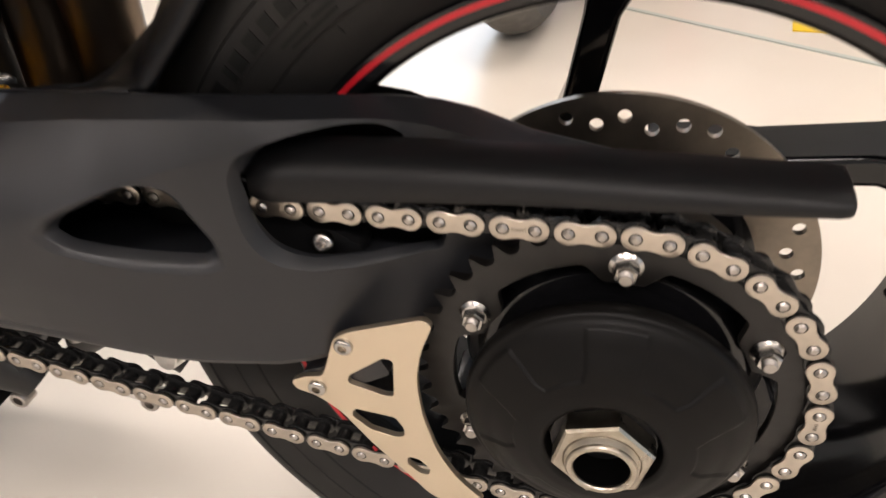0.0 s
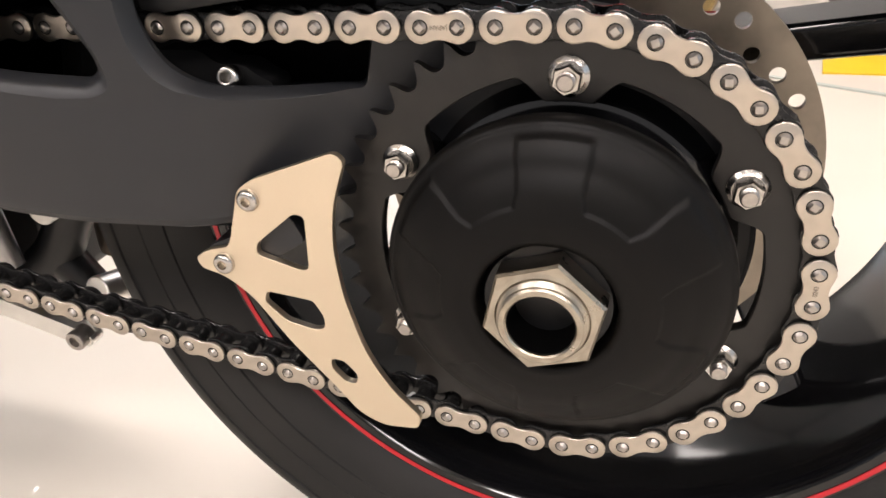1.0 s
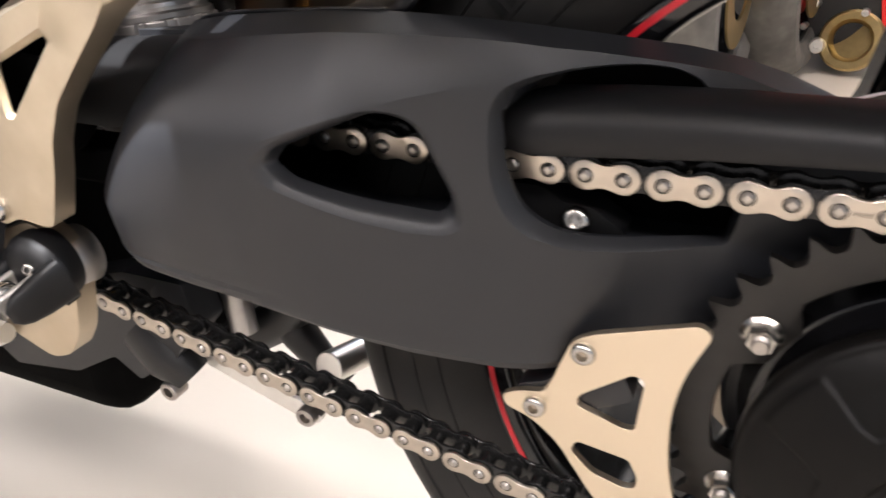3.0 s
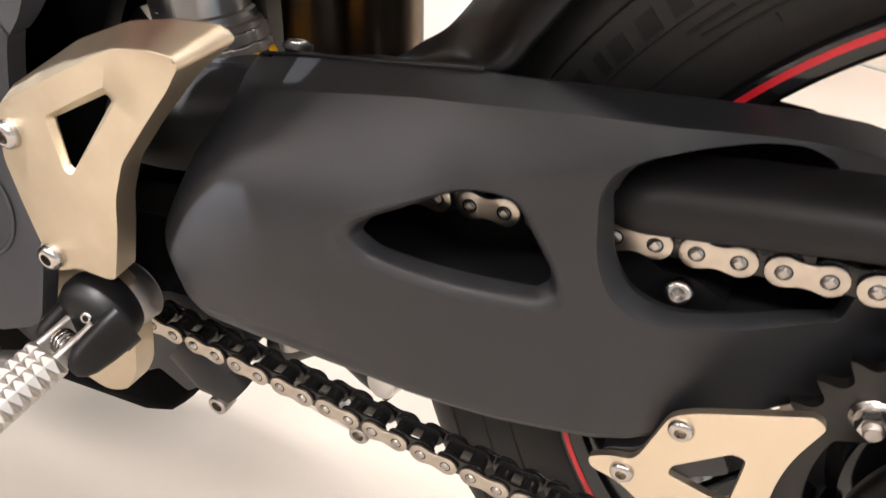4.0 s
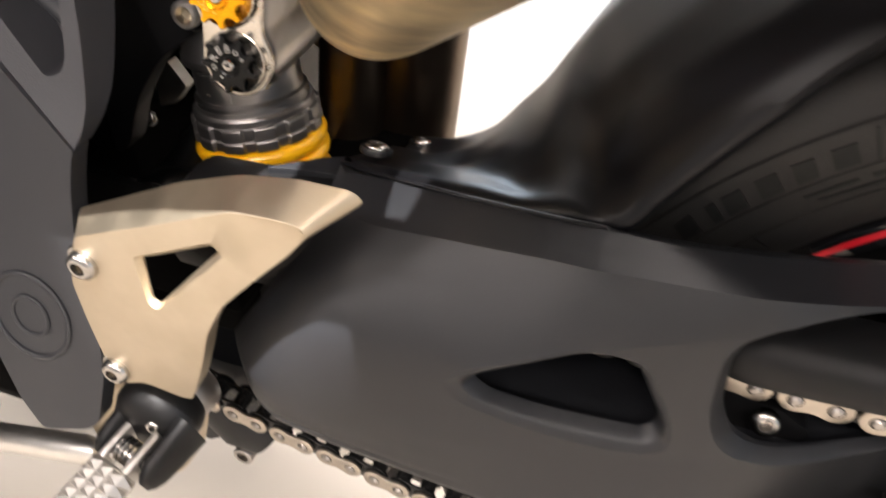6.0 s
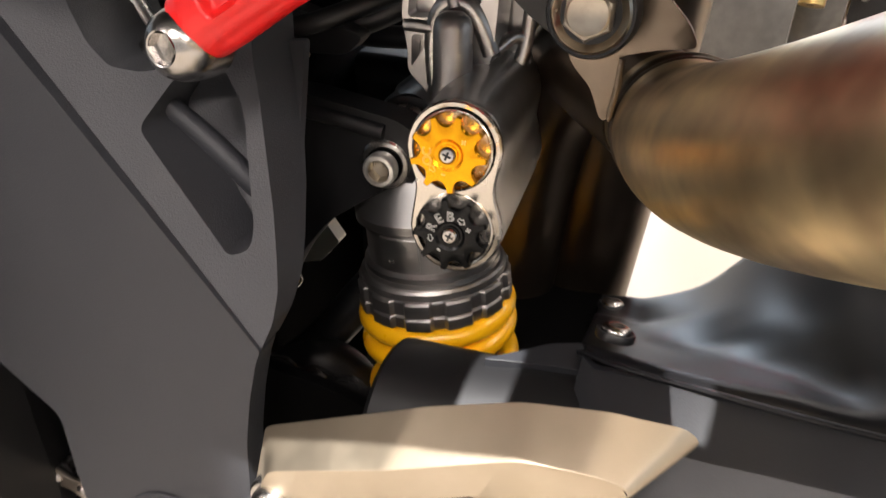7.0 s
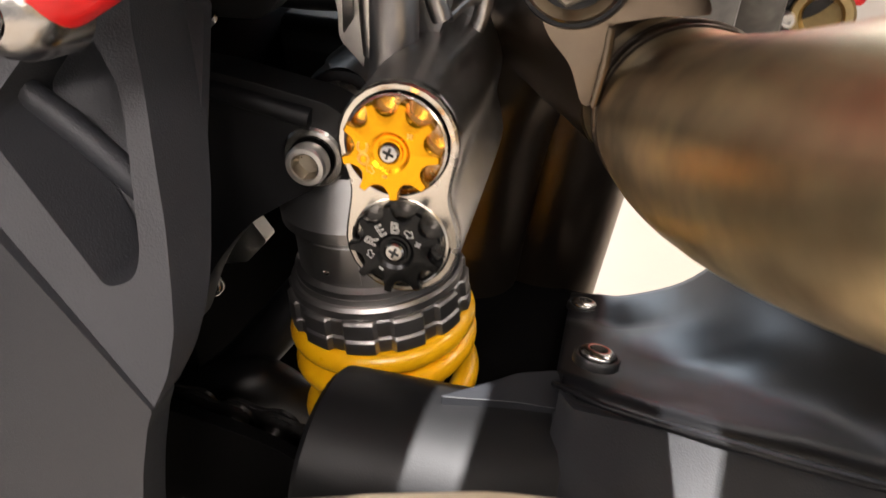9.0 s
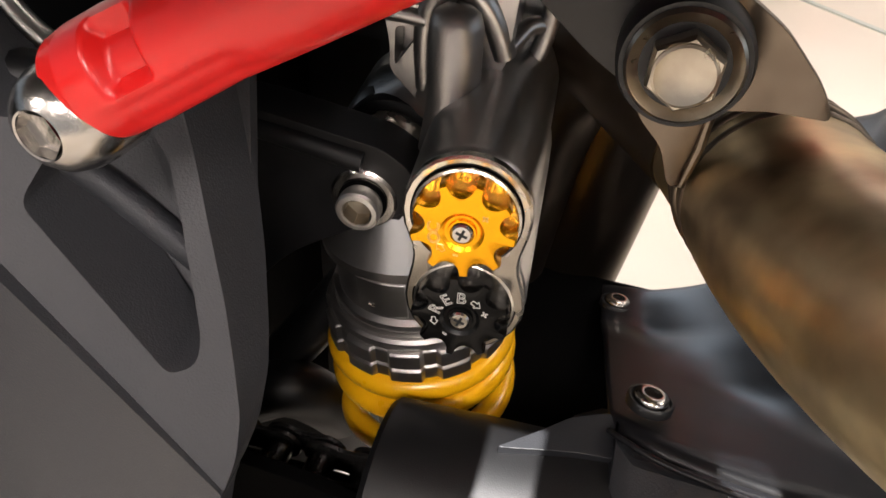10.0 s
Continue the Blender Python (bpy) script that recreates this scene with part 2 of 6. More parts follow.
# ---- the showroom ----
def floor_material():
    m = material("polished_cream_floor", (0.58, 0.528, 0.45), 0.34, 0.0, 0.05, 3.0, 0.02, 300, second=(0.65, 0.605, 0.535), second_scale=1.4, second_amount=0.8, rough_vary=0.08)
    return m


def wall_material():
    return material("painted_wall", (0.62, 0.61, 0.6), 0.7, 0.0, 0.03, 5, 0.1, 300)


floor_mat, wall_mat = floor_material(), wall_material()
X0, X1, Y0, Y1, ZC = -6.0, 6.0, -4.5, 6.5, 3.6


def slab(name, lo, hi, mat, label=""):
    bm = bmesh.new()
    add_box(bm, [(a + b) / 2 for a, b in zip(lo, hi)], [b - a for a, b in zip(lo, hi)])
    ob = part(name, bm, mat)
    tagged(ob, label, name.split("_")[0], kind="structure")
    return ob


slab("floor", (X0 - 0.2, Y0 - 0.2, GROUND - 0.15), (X1 + 0.2, Y1 + 0.2, GROUND), floor_mat, "smooth cream showroom floor with faint clouding")
slab("ceiling", (X0 - 0.2, Y0 - 0.2, ZC), (X1 + 0.2, Y1 + 0.2, ZC + 0.15), wall_mat, "plain white ceiling over the showroom")
# the north wall has one window
slab("wall_north", (X0 - 0.2, Y1, GROUND), (X1 + 0.2, Y1 + 0.2, 0.5), wall_mat, "low pale wall behind the parked motorcycles")
slab("wall_north_head", (X0 - 0.2, Y1, 2.9), (X1 + 0.2, Y1 + 0.2, ZC), wall_mat, "pale wall above a wide shop window")
slab("wall_north_pier", (X0 - 0.2, Y1, 0.5), (-2.7, Y1 + 0.2, 2.9), wall_mat, "pale wall pier beside the shop window")
slab("wall_north_pier", (-0.1, Y1, 0.5), (X1 + 0.2, Y1 + 0.2, 2.9), wall_mat, "pale wall pier beside the shop window")
# the south wall gets a wide unseen shop window, added for frontal light
slab("wall_south", (X0 - 0.2, Y0 - 0.2, GROUND), (X1 + 0.2, Y0, 0.5), wall_mat, "low pale wall below a wide shop window")
slab("wall_south_head", (X0 - 0.2, Y0 - 0.2, 2.9), (X1 + 0.2, Y0, ZC), wall_mat, "pale wall above a wide shop window")
slab("wall_south_pier", (X0 - 0.2, Y0 - 0.2, 0.5), (-4.0, Y0, 2.9), wall_mat, "pale wall pier beside the shop window")
slab("wall_south_pier", (4.0, Y0 - 0.2, 0.5), (X1 + 0.2, Y0, 2.9), wall_mat, "pale wall pier beside the shop window")
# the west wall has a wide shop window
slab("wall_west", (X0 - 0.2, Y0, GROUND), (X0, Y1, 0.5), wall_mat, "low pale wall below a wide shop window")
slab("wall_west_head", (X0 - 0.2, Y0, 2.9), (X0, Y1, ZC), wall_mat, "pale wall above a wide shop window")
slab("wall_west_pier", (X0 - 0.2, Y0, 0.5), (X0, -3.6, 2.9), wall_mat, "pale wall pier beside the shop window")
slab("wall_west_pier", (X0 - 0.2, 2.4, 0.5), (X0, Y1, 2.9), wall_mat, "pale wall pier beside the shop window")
# the east wall has a wide shop window
slab("wall_east", (X1, Y0, GROUND), (X1 + 0.2, Y1, 0.5), wall_mat, "low pale wall below a wide shop window")
slab("wall_east_head", (X1, Y0, 2.9), (X1 + 0.2, Y1, ZC), wall_mat, "pale wall above a wide shop window")
slab("wall_east_pier", (X1, Y0, 0.5), (X1 + 0.2, -3.6, 2.9), wall_mat, "pale wall pier beside the shop window")
slab("wall_east_pier", (X1, 4.8, 0.5), (X1 + 0.2, Y1, 2.9), wall_mat, "pale wall pier beside the shop window")


def ceiling_light(x, y):
    ob = group_node("ceiling_light", (x, y, ZC))
    bm = bmesh.new()
    for sx, sy, lx, ly in ((0, -0.32, 1.84, 0.04), (0, 0.32, 1.84, 0.04), (-0.9, 0, 0.04, 0.6), (0.9, 0, 0.04, 0.6)):
        add_box(bm, (x + sx, y + sy, ZC - 0.03), (lx, ly, 0.06))
    part("frame", bm, bare_alloy, ob)
    bm = bmesh.new()
    add_box(bm, (x, y, ZC - 0.01), (1.76, 0.6, 0.02))
    glow = bpy.data.materials.get("light_diffuser")
    if glow is None:
        glow = bpy.data.materials.new("light_diffuser")
        glow.use_nodes = True
        b = glow.node_tree.nodes["Principled BSDF"]
        b.inputs["Base Color"].default_value = (0.9, 0.9, 0.9, 1)
        b.inputs["Emission Color"].default_value = (1.0, 0.90, 0.79, 1)
        b.inputs["Emission Strength"].default_value = 6
    part("diffuser", bm, glow, ob, "glowing white diffuser")
    tagged(ob, "long white ceiling light panel, switched on", "ceiling light", "ceiling lights")
    lamp = area_lamp("ceiling_lamp", (x, y, ZC - 0.08), (x, y, 0), 1.7, 0.56, LAMP_WATTS[y], (1.0, 0.90, 0.875))
    lamp.data.spread = radians(130)
    return ob


LAMP_WATTS = {-2.9: 106, 1.2: 38, 4.0: 26}
for lx in (-3.0, 0.0, 3.0):
    for ly in (-2.9, 1.2, 4.0):
        ceiling_light(lx, ly)
area_lamp("window_daylight", (X1 - 0.02, 0.6, 1.7), (0, 0.6, 1.0), 8.2, 2.3, 70, (0.72, 0.85, 1.0))
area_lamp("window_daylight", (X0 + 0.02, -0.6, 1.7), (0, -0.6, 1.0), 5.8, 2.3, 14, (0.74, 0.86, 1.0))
area_lamp("window_daylight", (-1.4, Y1 - 0.02, 1.7), (-1.4, 0, 1.0), 2.5, 2.3, 130, (0.74, 0.86, 1.0))
# south lamp added to light the swingarm's face from the front
area_lamp("window_daylight", (0, Y0 + 0.02, 1.7), (0, 0, 1.2), 7.8, 2.3, 34, (1.0, 0.935, 0.91))


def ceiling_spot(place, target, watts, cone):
    """A small unseen ceiling spotlight added for light patches: housing, glowing lens, lamp."""
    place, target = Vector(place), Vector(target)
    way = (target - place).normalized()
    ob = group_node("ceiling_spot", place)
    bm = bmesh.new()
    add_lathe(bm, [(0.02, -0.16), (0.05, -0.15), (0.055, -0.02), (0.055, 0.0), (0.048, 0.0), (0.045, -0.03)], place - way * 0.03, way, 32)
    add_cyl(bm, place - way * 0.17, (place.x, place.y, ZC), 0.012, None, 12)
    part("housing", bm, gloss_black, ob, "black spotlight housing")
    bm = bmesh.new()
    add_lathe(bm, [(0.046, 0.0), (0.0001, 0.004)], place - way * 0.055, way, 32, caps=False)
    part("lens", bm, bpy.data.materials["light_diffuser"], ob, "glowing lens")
    tagged(ob, "small black ceiling spotlight, unseen, added to cast light patches", "spotlight")
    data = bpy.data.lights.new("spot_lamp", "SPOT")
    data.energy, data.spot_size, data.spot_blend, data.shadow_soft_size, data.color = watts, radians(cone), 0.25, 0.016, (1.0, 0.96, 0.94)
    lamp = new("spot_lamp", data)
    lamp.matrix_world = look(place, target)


# added beams: one for the patch on the arm's top, one for the arch
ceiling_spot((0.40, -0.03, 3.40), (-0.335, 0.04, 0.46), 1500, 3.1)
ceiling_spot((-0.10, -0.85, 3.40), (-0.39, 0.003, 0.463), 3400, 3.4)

# ---- the motorcycle ----
bike = group_node("motorcycle", (-0.55, WHEEL_Y, GROUND))
tagged(bike, "sports motorcycle with matt black single-sided swingarm and exposed gold-plated chain", "motorcycle")
LEFT = Vector((0, -1, 0))      # out of the bike towards its left side

# rear wheel
wheel = group_node("rear_wheel", (0, WHEEL_Y, 0.31), bike, "gloss black rear wheel with a thin red rim stripe")


def wheel_lathe(name, pairs, mat, seg=128, parent=wheel, label="", closed=True):
    bm = bmesh.new()
    pr = list(pairs) + ([pairs[0]] if closed else [])
    add_lathe(bm, pr, (0, 0, 0.31), (0, 1, 0), seg, caps=False)
    bmesh.ops.remove_doubles(bm, verts=bm.verts[:], dist=1e-6)
    return part(name, bm, mat, parent, label, smooth=35)


# tyre: side wall from the bead outwards, rounded tread
half = [(0.2175, 0.056), (0.224, 0.047), (0.236, 0.040), (0.25, 0.0345), (0.262, 0.0315), (0.272, 0.0305), (0.281, 0.0315), (0.290, 0.036),
        (0.300, 0.046), (0.309, 0.062), (0.316, 0.084), (0.3205, 0.108), (0.322, 0.13)]
tyre_profile = half + [(r, 2 * WHEEL_Y - y) for r, y in half[-2::-1]]
inner = [(0.205, 2 * WHEEL_Y - 0.064), (0.205, 0.064)]
wheel_lathe("tyre", tyre_profile + inner, rubber, 160, label="black road tyre with worn side wall")
# fine moulded rings on the side wall
for r0, y0 in ((0.2435, 0.0368), (0.2575, 0.0327), (0.2755, 0.0303)):
    wheel_lathe("tyre_ring", [(r0 - 0.0008, y0 + 0.001), (r0, y0 - 0.0008), (r0 + 0.0008, y0 + 0.001)], rubber, 160)
# rim: flange, drop centre and barrel
rim = [(0.2195, 0.0535), (0.2205, 0.0505), (0.219, 0.0485), (0.2165, 0.0482), (0.209, 0.0488), (0.2065, 0.0515), (0.2050, 0.056), (0.2042, 0.07), (0.203, 0.082),
       (0.202, 0.10), (0.202, 0.16), (0.203, 0.18), (0.205, 0.205), (0.210, 0.211), (0.2195, 0.2115), (0.2195, 0.206), (0.209, 0.198), (0.208, 0.178), (0.207, 0.16),
       (0.207, 0.10), (0.2075, 0.086), (0.208, 0.072), (0.211, 0.06)]
wheel_lathe("rim", rim, gloss_black, 160, label="gloss black rim")
wheel_lathe("rim_stripe", [(0.2170, 0.0481), (0.2170, 0.0477), (0.2139, 0.0479), (0.2139, 0.0483)], red_stripe, 160, label="thin red rim stripe")
wheel_lathe("rim_hub", [(0.03, 0.12), (0.06, 0.125), (0.066, 0.135), (0.066, 0.2), (0.05, 0.215), (0.03, 0.215)], gloss_black, 64)
for k in range(5):
    a = radians(72 * k)
    ca, sa = math.cos(a), math.sin(a)
    secs = []
    for s, (dx, dz, w, y, d) in enumerate([(-0.045, 0.035, 0.034, 0.168, 0.04), (-0.041, 0.075, 0.026, 0.166, 0.034), (-0.032, 0.105, 0.0215, 0.166, 0.03), (-0.020, 0.164, 0.0225, 0.162, 0.032), (-0.008, 0.2035, 0.036, 0.15, 0.045)]):
        sec = []
        for u, v in ((-1, -1), (-0.8, -1.15), (0.8, -1.15), (1, -1), (1, 1), (-1, 1)):
            x, z = dx + u * w / 2, dz
            sec.append((x * ca + z * sa, y + 0.010 + v * (d + 0.020) / 2 * 0.9, 0.31 - x * sa + z * ca))
        secs.append(sec)
    bm = bmesh.new()
    add_loft(bm, secs)
    part("spoke", bm, gloss_black, wheel, smooth=30, bevel=0.002)
# valve stem
bm = bmesh.new()
va = radians(8)
vp = Vector((0.187 * math.cos(va), 0.105, 0.31 + 0.187 * math.sin(va)))
vd = Vector((-math.cos(va), -0.55, -math.sin(va))).normalized()
add_lathe(bm, [(0.005, -0.004), (0.005, 0.004), (0.003, 0.006), (0.003, 0.022), (0.0042, 0.022), (0.0042, 0.032), (0.003, 0.034)], vp, vd, 16)
part("valve", bm, chain_dark, wheel, "black tyre valve")


# raised lettering of the tyre's side wall, as plain blocks along an arc
def tyre_block(angle, r0, r1, width, lift=0.0005, slant=0.0):
    """A raised block on the side wall at an angle (degrees)."""
    bm = bmesh.new()
    n = 4
    rows = []
    for v in range(n + 1):
        r = r0 + (r1 - r0) * v / n
        y = interp(r, [q[0] for q in half], [q[1] for q in half]) - lift
        row = []
        for s in (-0.5, 0.5):
            a = radians(angle) - (s * width + slant * (v / n - 0.5)) / r
            row.append(bm.verts.new((r * math.cos(a), y, 0.31 + r * math.sin(a))))
        rows.append(row)
    top = [bm.faces.new((a[0], a[1], b[1], b[0])) for a, b in zip(rows, rows[1:])]
    ext = bmesh.ops.extrude_face_region(bm, geom=top)
    for e in ext["geom"]:
        if isinstance(e, bmesh.types.BMVert):
            e.co.y += 0.0025
    return part("raised_letter_block", bm, rubber_raised, wheel)


# two words of raised lettering, as plain blocks: (angle, width)
for deg, wide in ((142.4, 0.0085), (139.6, 0.0040), (137.6, 0.0085), (134.5, 0.0085), (131.5, 0.0080), (128.4, 0.0088)):
    tyre_block(deg, 0.2598, 0.2690, wide, slant=0.0015)
tyre_block(126.0, 0.2585, 0.2725, 0.0010, slant=0.003)
for deg in (123.1, 119.9, 116.9, 113.8, 110.7, 107.6, 104.4, 101.3, 98.2, 95.1):
    tyre_block(deg, 0.2592, 0.2712, 0.0112, slant=0.0045)
for deg, r0, r1, wide in ((130.5, 0.2512, 0.2530, 0.020), (125.4, 0.2512, 0.2530, 0.016), (128.0, 0.2478, 0.2490, 0.034), (126.0, 0.2365, 0.2410, 0.0008), (117.4, 0.2400, 0.2470, 0.0008), (141.5, 0.2340, 0.2450, 0.0008), (138.8, 0.2340, 0.2450, 0.0008)):
    tyre_block(deg, r0, r1, wide, 0.0004)

# brake disc, between chain drive and wheel
def circle(cx, cz, r, n=16):
    return [(cx + r * math.cos(2 * math.pi * i / n), cz + r * math.sin(2 * math.pi * i / n)) for i in range(n)]


holes = []
HOLE_R = (0.1069, 0.1164, 0.1123, 0.1067, 0.1147, 0.1104, 0.1172, 0.1131, 0.1062, 0.1133, 0.1084, 0.1162)
for k in range(41):
    b = radians(12.0 + k * 360 / 41)
    holes.append(circle(HOLE_R[k % 12] * math.cos(b), 0.31 + HOLE_R[k % 12] * math.sin(b), 0.0044, 16))
bm = bmesh.new()
add_plate(bm, circle(0, 0.31, 0.1275, 160), 0.121, 0.126, holes + [circle(0, 0.31, 0.086, 96)])
part("brake_disc", bm, disc_metal, wheel, "drilled steel brake disc with brownish wear band", smooth=30)
wheel_lathe("disc_carrier", [(0.05, 0.117), (0.089, 0.119), (0.089, 0.1205), (0.089, 0.127), (0.05, 0.128)], gloss_black, 96)

# ---- final drive: chain, sprocket, hub ----
PITCH, TEETH = 0.015875, 43
RP = PITCH / 2 / math.sin(math.pi / TEETH)
CHAIN_Y = 0.0          # outer face of the chain's left plates
PHASE = radians(86.3)  # first pin on the sprocket

sprocket = group_node("rear_sprocket", (0, 0.01, 0.31), bike, "black rear sprocket held by bright flanged nuts")
SY0, SY1 = 0.0065, 0.0130
BOLT0 = 27.3


def tooth_radius(u):
    """u: -0.5 to 0.5, from one tip to the next; 0 is the valley's bottom."""
    u = abs(u)
    return RP + interp(u, [0, 0.12, 0.2, 0.27, 0.33, 0.40, 0.46, 0.5], [-0.0053, -0.0051, -0.0044, -0.0031, -0.0012, 0.0014, 0.0033, 0.0038])


def inner_radius(deg):
    d = (deg - BOLT0 + 30) % 60 - 30
    t = min(1.0, max(0.0, (abs(d) - 6.5) / 8.5))
    t = t * t * (3 - 2 * t)
    return 0.0765 + (0.0880 - 0.0765) * t


bm = bmesh.new()
steps = TEETH * 12
loops = [[] for _ in range(8)]
for i in range(steps):
    u = (i % 12) / 12.0
    u = u - 1 if u > 0.5 else u
    a = PHASE + 2 * math.pi * i / steps
    r = tooth_radius(u)
    q = inner_radius(math.degrees(a))
    ca, sa = math.cos(a), math.sin(a)
    thin = 0.0011 * max(0.0, min(1.0, (r - RP + 0.003) / 0.006))
    root = RP - 0.0068
    for lst, rr, yy in zip(loops, (q, q + 0.0006, root, r, r, root, q + 0.0006, q), (SY0 + 0.0006, SY0, SY0, SY0 + thin, SY1 - thin, SY1, SY1, SY1 - 0.0006)):
        lst.append(bm.verts.new((rr * ca, yy, 0.31 + rr * sa)))
for la, lb in zip(loops, loops[1:] + loops[:1]):
    for i in range(steps):
        j = (i + 1) % steps
        bm.faces.new((la[i], la[j], lb[j], lb[i]))
part("sprocket_ring", bm, sprocket_black, sprocket, smooth=25)

bm = bmesh.new()
add_lathe(bm, [(0.0, 0.060), (0.0770, 0.060), (0.0790, 0.056), (0.0790, 0.034), (0.0740, 0.024), (0.0740, 0.018), (0.070, 0.0165), (0.05, 0.0165)], (0, 0, 0.31), (0, 1, 0), 96, caps=False)
part("sprocket_carrier", bm, gloss_black, sprocket, "gloss black sprocket carrier")

for k in range(6):
    a = radians(BOLT0 + 60 * k)
    if math.sin(a) < -0.9:
        continue      # the lowest one lies behind the hub cover
    c = Vector((0.0875 * math.cos(a), SY0, 0.31 + 0.0875 * math.sin(a)))
    bm = bmesh.new()
    add_lathe(bm, [(0.0088, 0), (0.0088, 0.0009), (0.0076, 0.0020), (0.0068, 0.0026)], c, LEFT, 28, caps=True)
    add_lathe(bm, [(0.0063, 0.002), (0.0066, 0.0036), (0.0066, 0.0072), (0.0059, 0.0083), (0.0042, 0.0083)], c, LEFT, 6, caps=True, turn=0.4 + k)
    boss = bmesh.new()
    add_tube(boss, [(c.x, 0.0132, c.z), (c.x * 0.97, 0.030, 0.31 + (c.z - 0.31) * 0.97), (c.x * 0.88, 0.050, 0.31 + (c.z - 0.31) * 0.88)], [0.0092, 0.0098, 0.011], 20)
    part("carrier_boss", boss, gloss_black, sprocket)
    nut = part("nut", bm, zinc, sprocket, smooth=25)
    bm = bmesh.new()
    pr = [(0.0036, 0.006)]
    for s in range(5):
        pr += [(0.0039, 0.0083 + s * 0.0006), (0.0035, 0.0086 + s * 0.0006)]
    pr += [(0.0031, 0.0118)]
    add_lathe(bm, pr, c, LEFT, 18)
    part("stud", bm, chain_pin, sprocket)

# hub cover: a raised centre with six tabs reaching out over its shoulder
bm = bmesh.new()
prof = [(0.0296, -0.020), (0.0298, -0.0352), (0.0306, -0.0368), (0.0330, -0.0374), (0.0400, -0.0367), (0.0470, -0.0347), (0.0480, -0.0344), (0.0492, -0.0340), (0.0530, -0.0325), (0.0570, -0.0303), (0.0610, -0.0278), (0.0650, -0.0260), (0.0680, -0.0241), (0.0692, -0.0233), (0.0705, -0.0224), (0.0735, -0.0199), (0.0758, -0.0176)]
radii = [0.0330 + 0.0008 * i for i in range(54)]
fine = [(r, interp(r, [q[0] for q in prof[3:]], [q[1] for q in prof[3:]])) for r in radii]
# even out the profile's bends
for _ in range(6):
    fine = [fine[0]] + [(b[0], (a[1] + 2 * b[1] + c[1]) / 4) for a, b, c in zip(fine, fine[1:], fine[2:])] + [fine[-1]]
prof = prof[:3] + fine + [(0.0768, -0.0160), (0.0772, -0.0130), (0.0770, -0.0088), (0.0750, -0.0080), (0.060, -0.0075)]
seg = 360
rings = []


def soft(x):
    x = min(1.0, max(0.0, x))
    return x * x * (3 - 2 * x)


for r, y in prof:
    ring = []
    for i in range(seg):
        a = 2 * math.pi * i / seg
        d = (math.degrees(a) - 88 + 30) % 60 - 30
        half_tab = interp(r, [0.047, 0.053, 0.0713], [17.5, 14.3, 12.6])
        across = (half_tab - abs(d)) * math.pi / 180 * r            # metres inside the tab's side
        tab = soft(across / 0.0011 + 0.5) * soft((0.0713 - r) / 0.0011 + 0.5)
        centre = soft((0.0470 - r) / 0.0011 + 0.5)
        inside = max(tab, centre) if r > 0.034 else 1.0
        ring.append(bm.verts.new((r * math.cos(a), y + 0.0012 * (1 - inside) * soft((0.0765 - r) / 0.003), 0.31 + r * math.sin(a))))
    rings.append(ring)
for a, b in zip(rings, rings[1:]):
    for i in range(seg):
        j = (i + 1) % seg
        bm.faces.new((a[i], a[j], b[j], b[i]))
hub = group_node("hub_cover", (0, -0.02, 0.31), bike, "matt black domed hub cover")
part("cover", bm, hub_black, hub, smooth=60)
bm = bmesh.new()
add_lathe(bm, [(0.031, 0.018), (0.031, 0.020), (0.0275, 0.0285), (0.0275, 0.0305)], (0, 0, 0.31), LEFT, 48)
part("washer", bm, deep_black, hub)
bm = bmesh.new()
hexa = [(0.0262, 0.030), (0.0270, 0.0315), (0.0270, 0.0425), (0.0258, 0.0440)]
add_lathe(bm, hexa, (0, 0, 0.31), LEFT, 6, caps=False, turn=radians(15))
add_lathe(bm, [(0.0258 * 0.866, 0.0440), (0.0200, 0.0446), (0.0190, 0.0440)], (0, 0, 0.31), LEFT, 48, caps=False)
rim6 = add_lathe(bm, [(0.0258, 0.04399), (0.0186, 0.0443)], (0, 0, 0.31), LEFT, 6, caps=False, turn=radians(15))
part("axle_nut", bm, nut_metal, hub, "large worn steel axle nut", smooth=25)
bm = bmesh.new()
pr = [(0.0186, 0.040)]
for s in range(3):
    pr += [(0.0188, 0.0445 + s * 0.0013), (0.0180, 0.0451 + s * 0.0013)]
pr += [(0.0180, 0.0492), (0.0172, 0.0500), (0.0150, 0.0500), (0.0143, 0.0492), (0.0143, 0.0478)]
add_lathe(bm, pr, (0, 0, 0.31), LEFT, 64, caps=False)
part("axle_tube", bm, nut_metal, hub, "hollow threaded axle end")
bm = bmesh.new()
add_lathe(bm, [(0.0143, -0.140), (0.0001, -0.141)], (0, 0, 0.31), LEFT, 32, caps=False)
part("axle_plug", bm, recess_shade, hub)
bm = bmesh.new()
add_lathe(bm, [(0.0142, -0.141), (0.0142, 0.0480)], (0, 0, 0.31), LEFT, 32, caps=False)
part("axle_bore", bm, recess_shade, hub)

# chain: pins along upper run, rear sprocket, lower run, front sprocket
chain = group_node("drive_chain", (-0.35, 0.01, 0.33), bike, "drive chain with pale gold outer plates and oily black inner links")
SLOPE = 0.207
down = math.atan(SLOPE)
R_FRONT = PITCH / 2 / math.sin(math.pi / 15)
X_FRONT = -0.695
pins = []
x = -0.0086
while x > X_FRONT:
    x -= PITCH
while x < -0.004:
    x += PITCH
    if x < -0.004:
        pins.append((x, 0.31 + RP + 0.02 * max(0.0, -0.02 - x)))
n_lead = len(pins)
k = 0
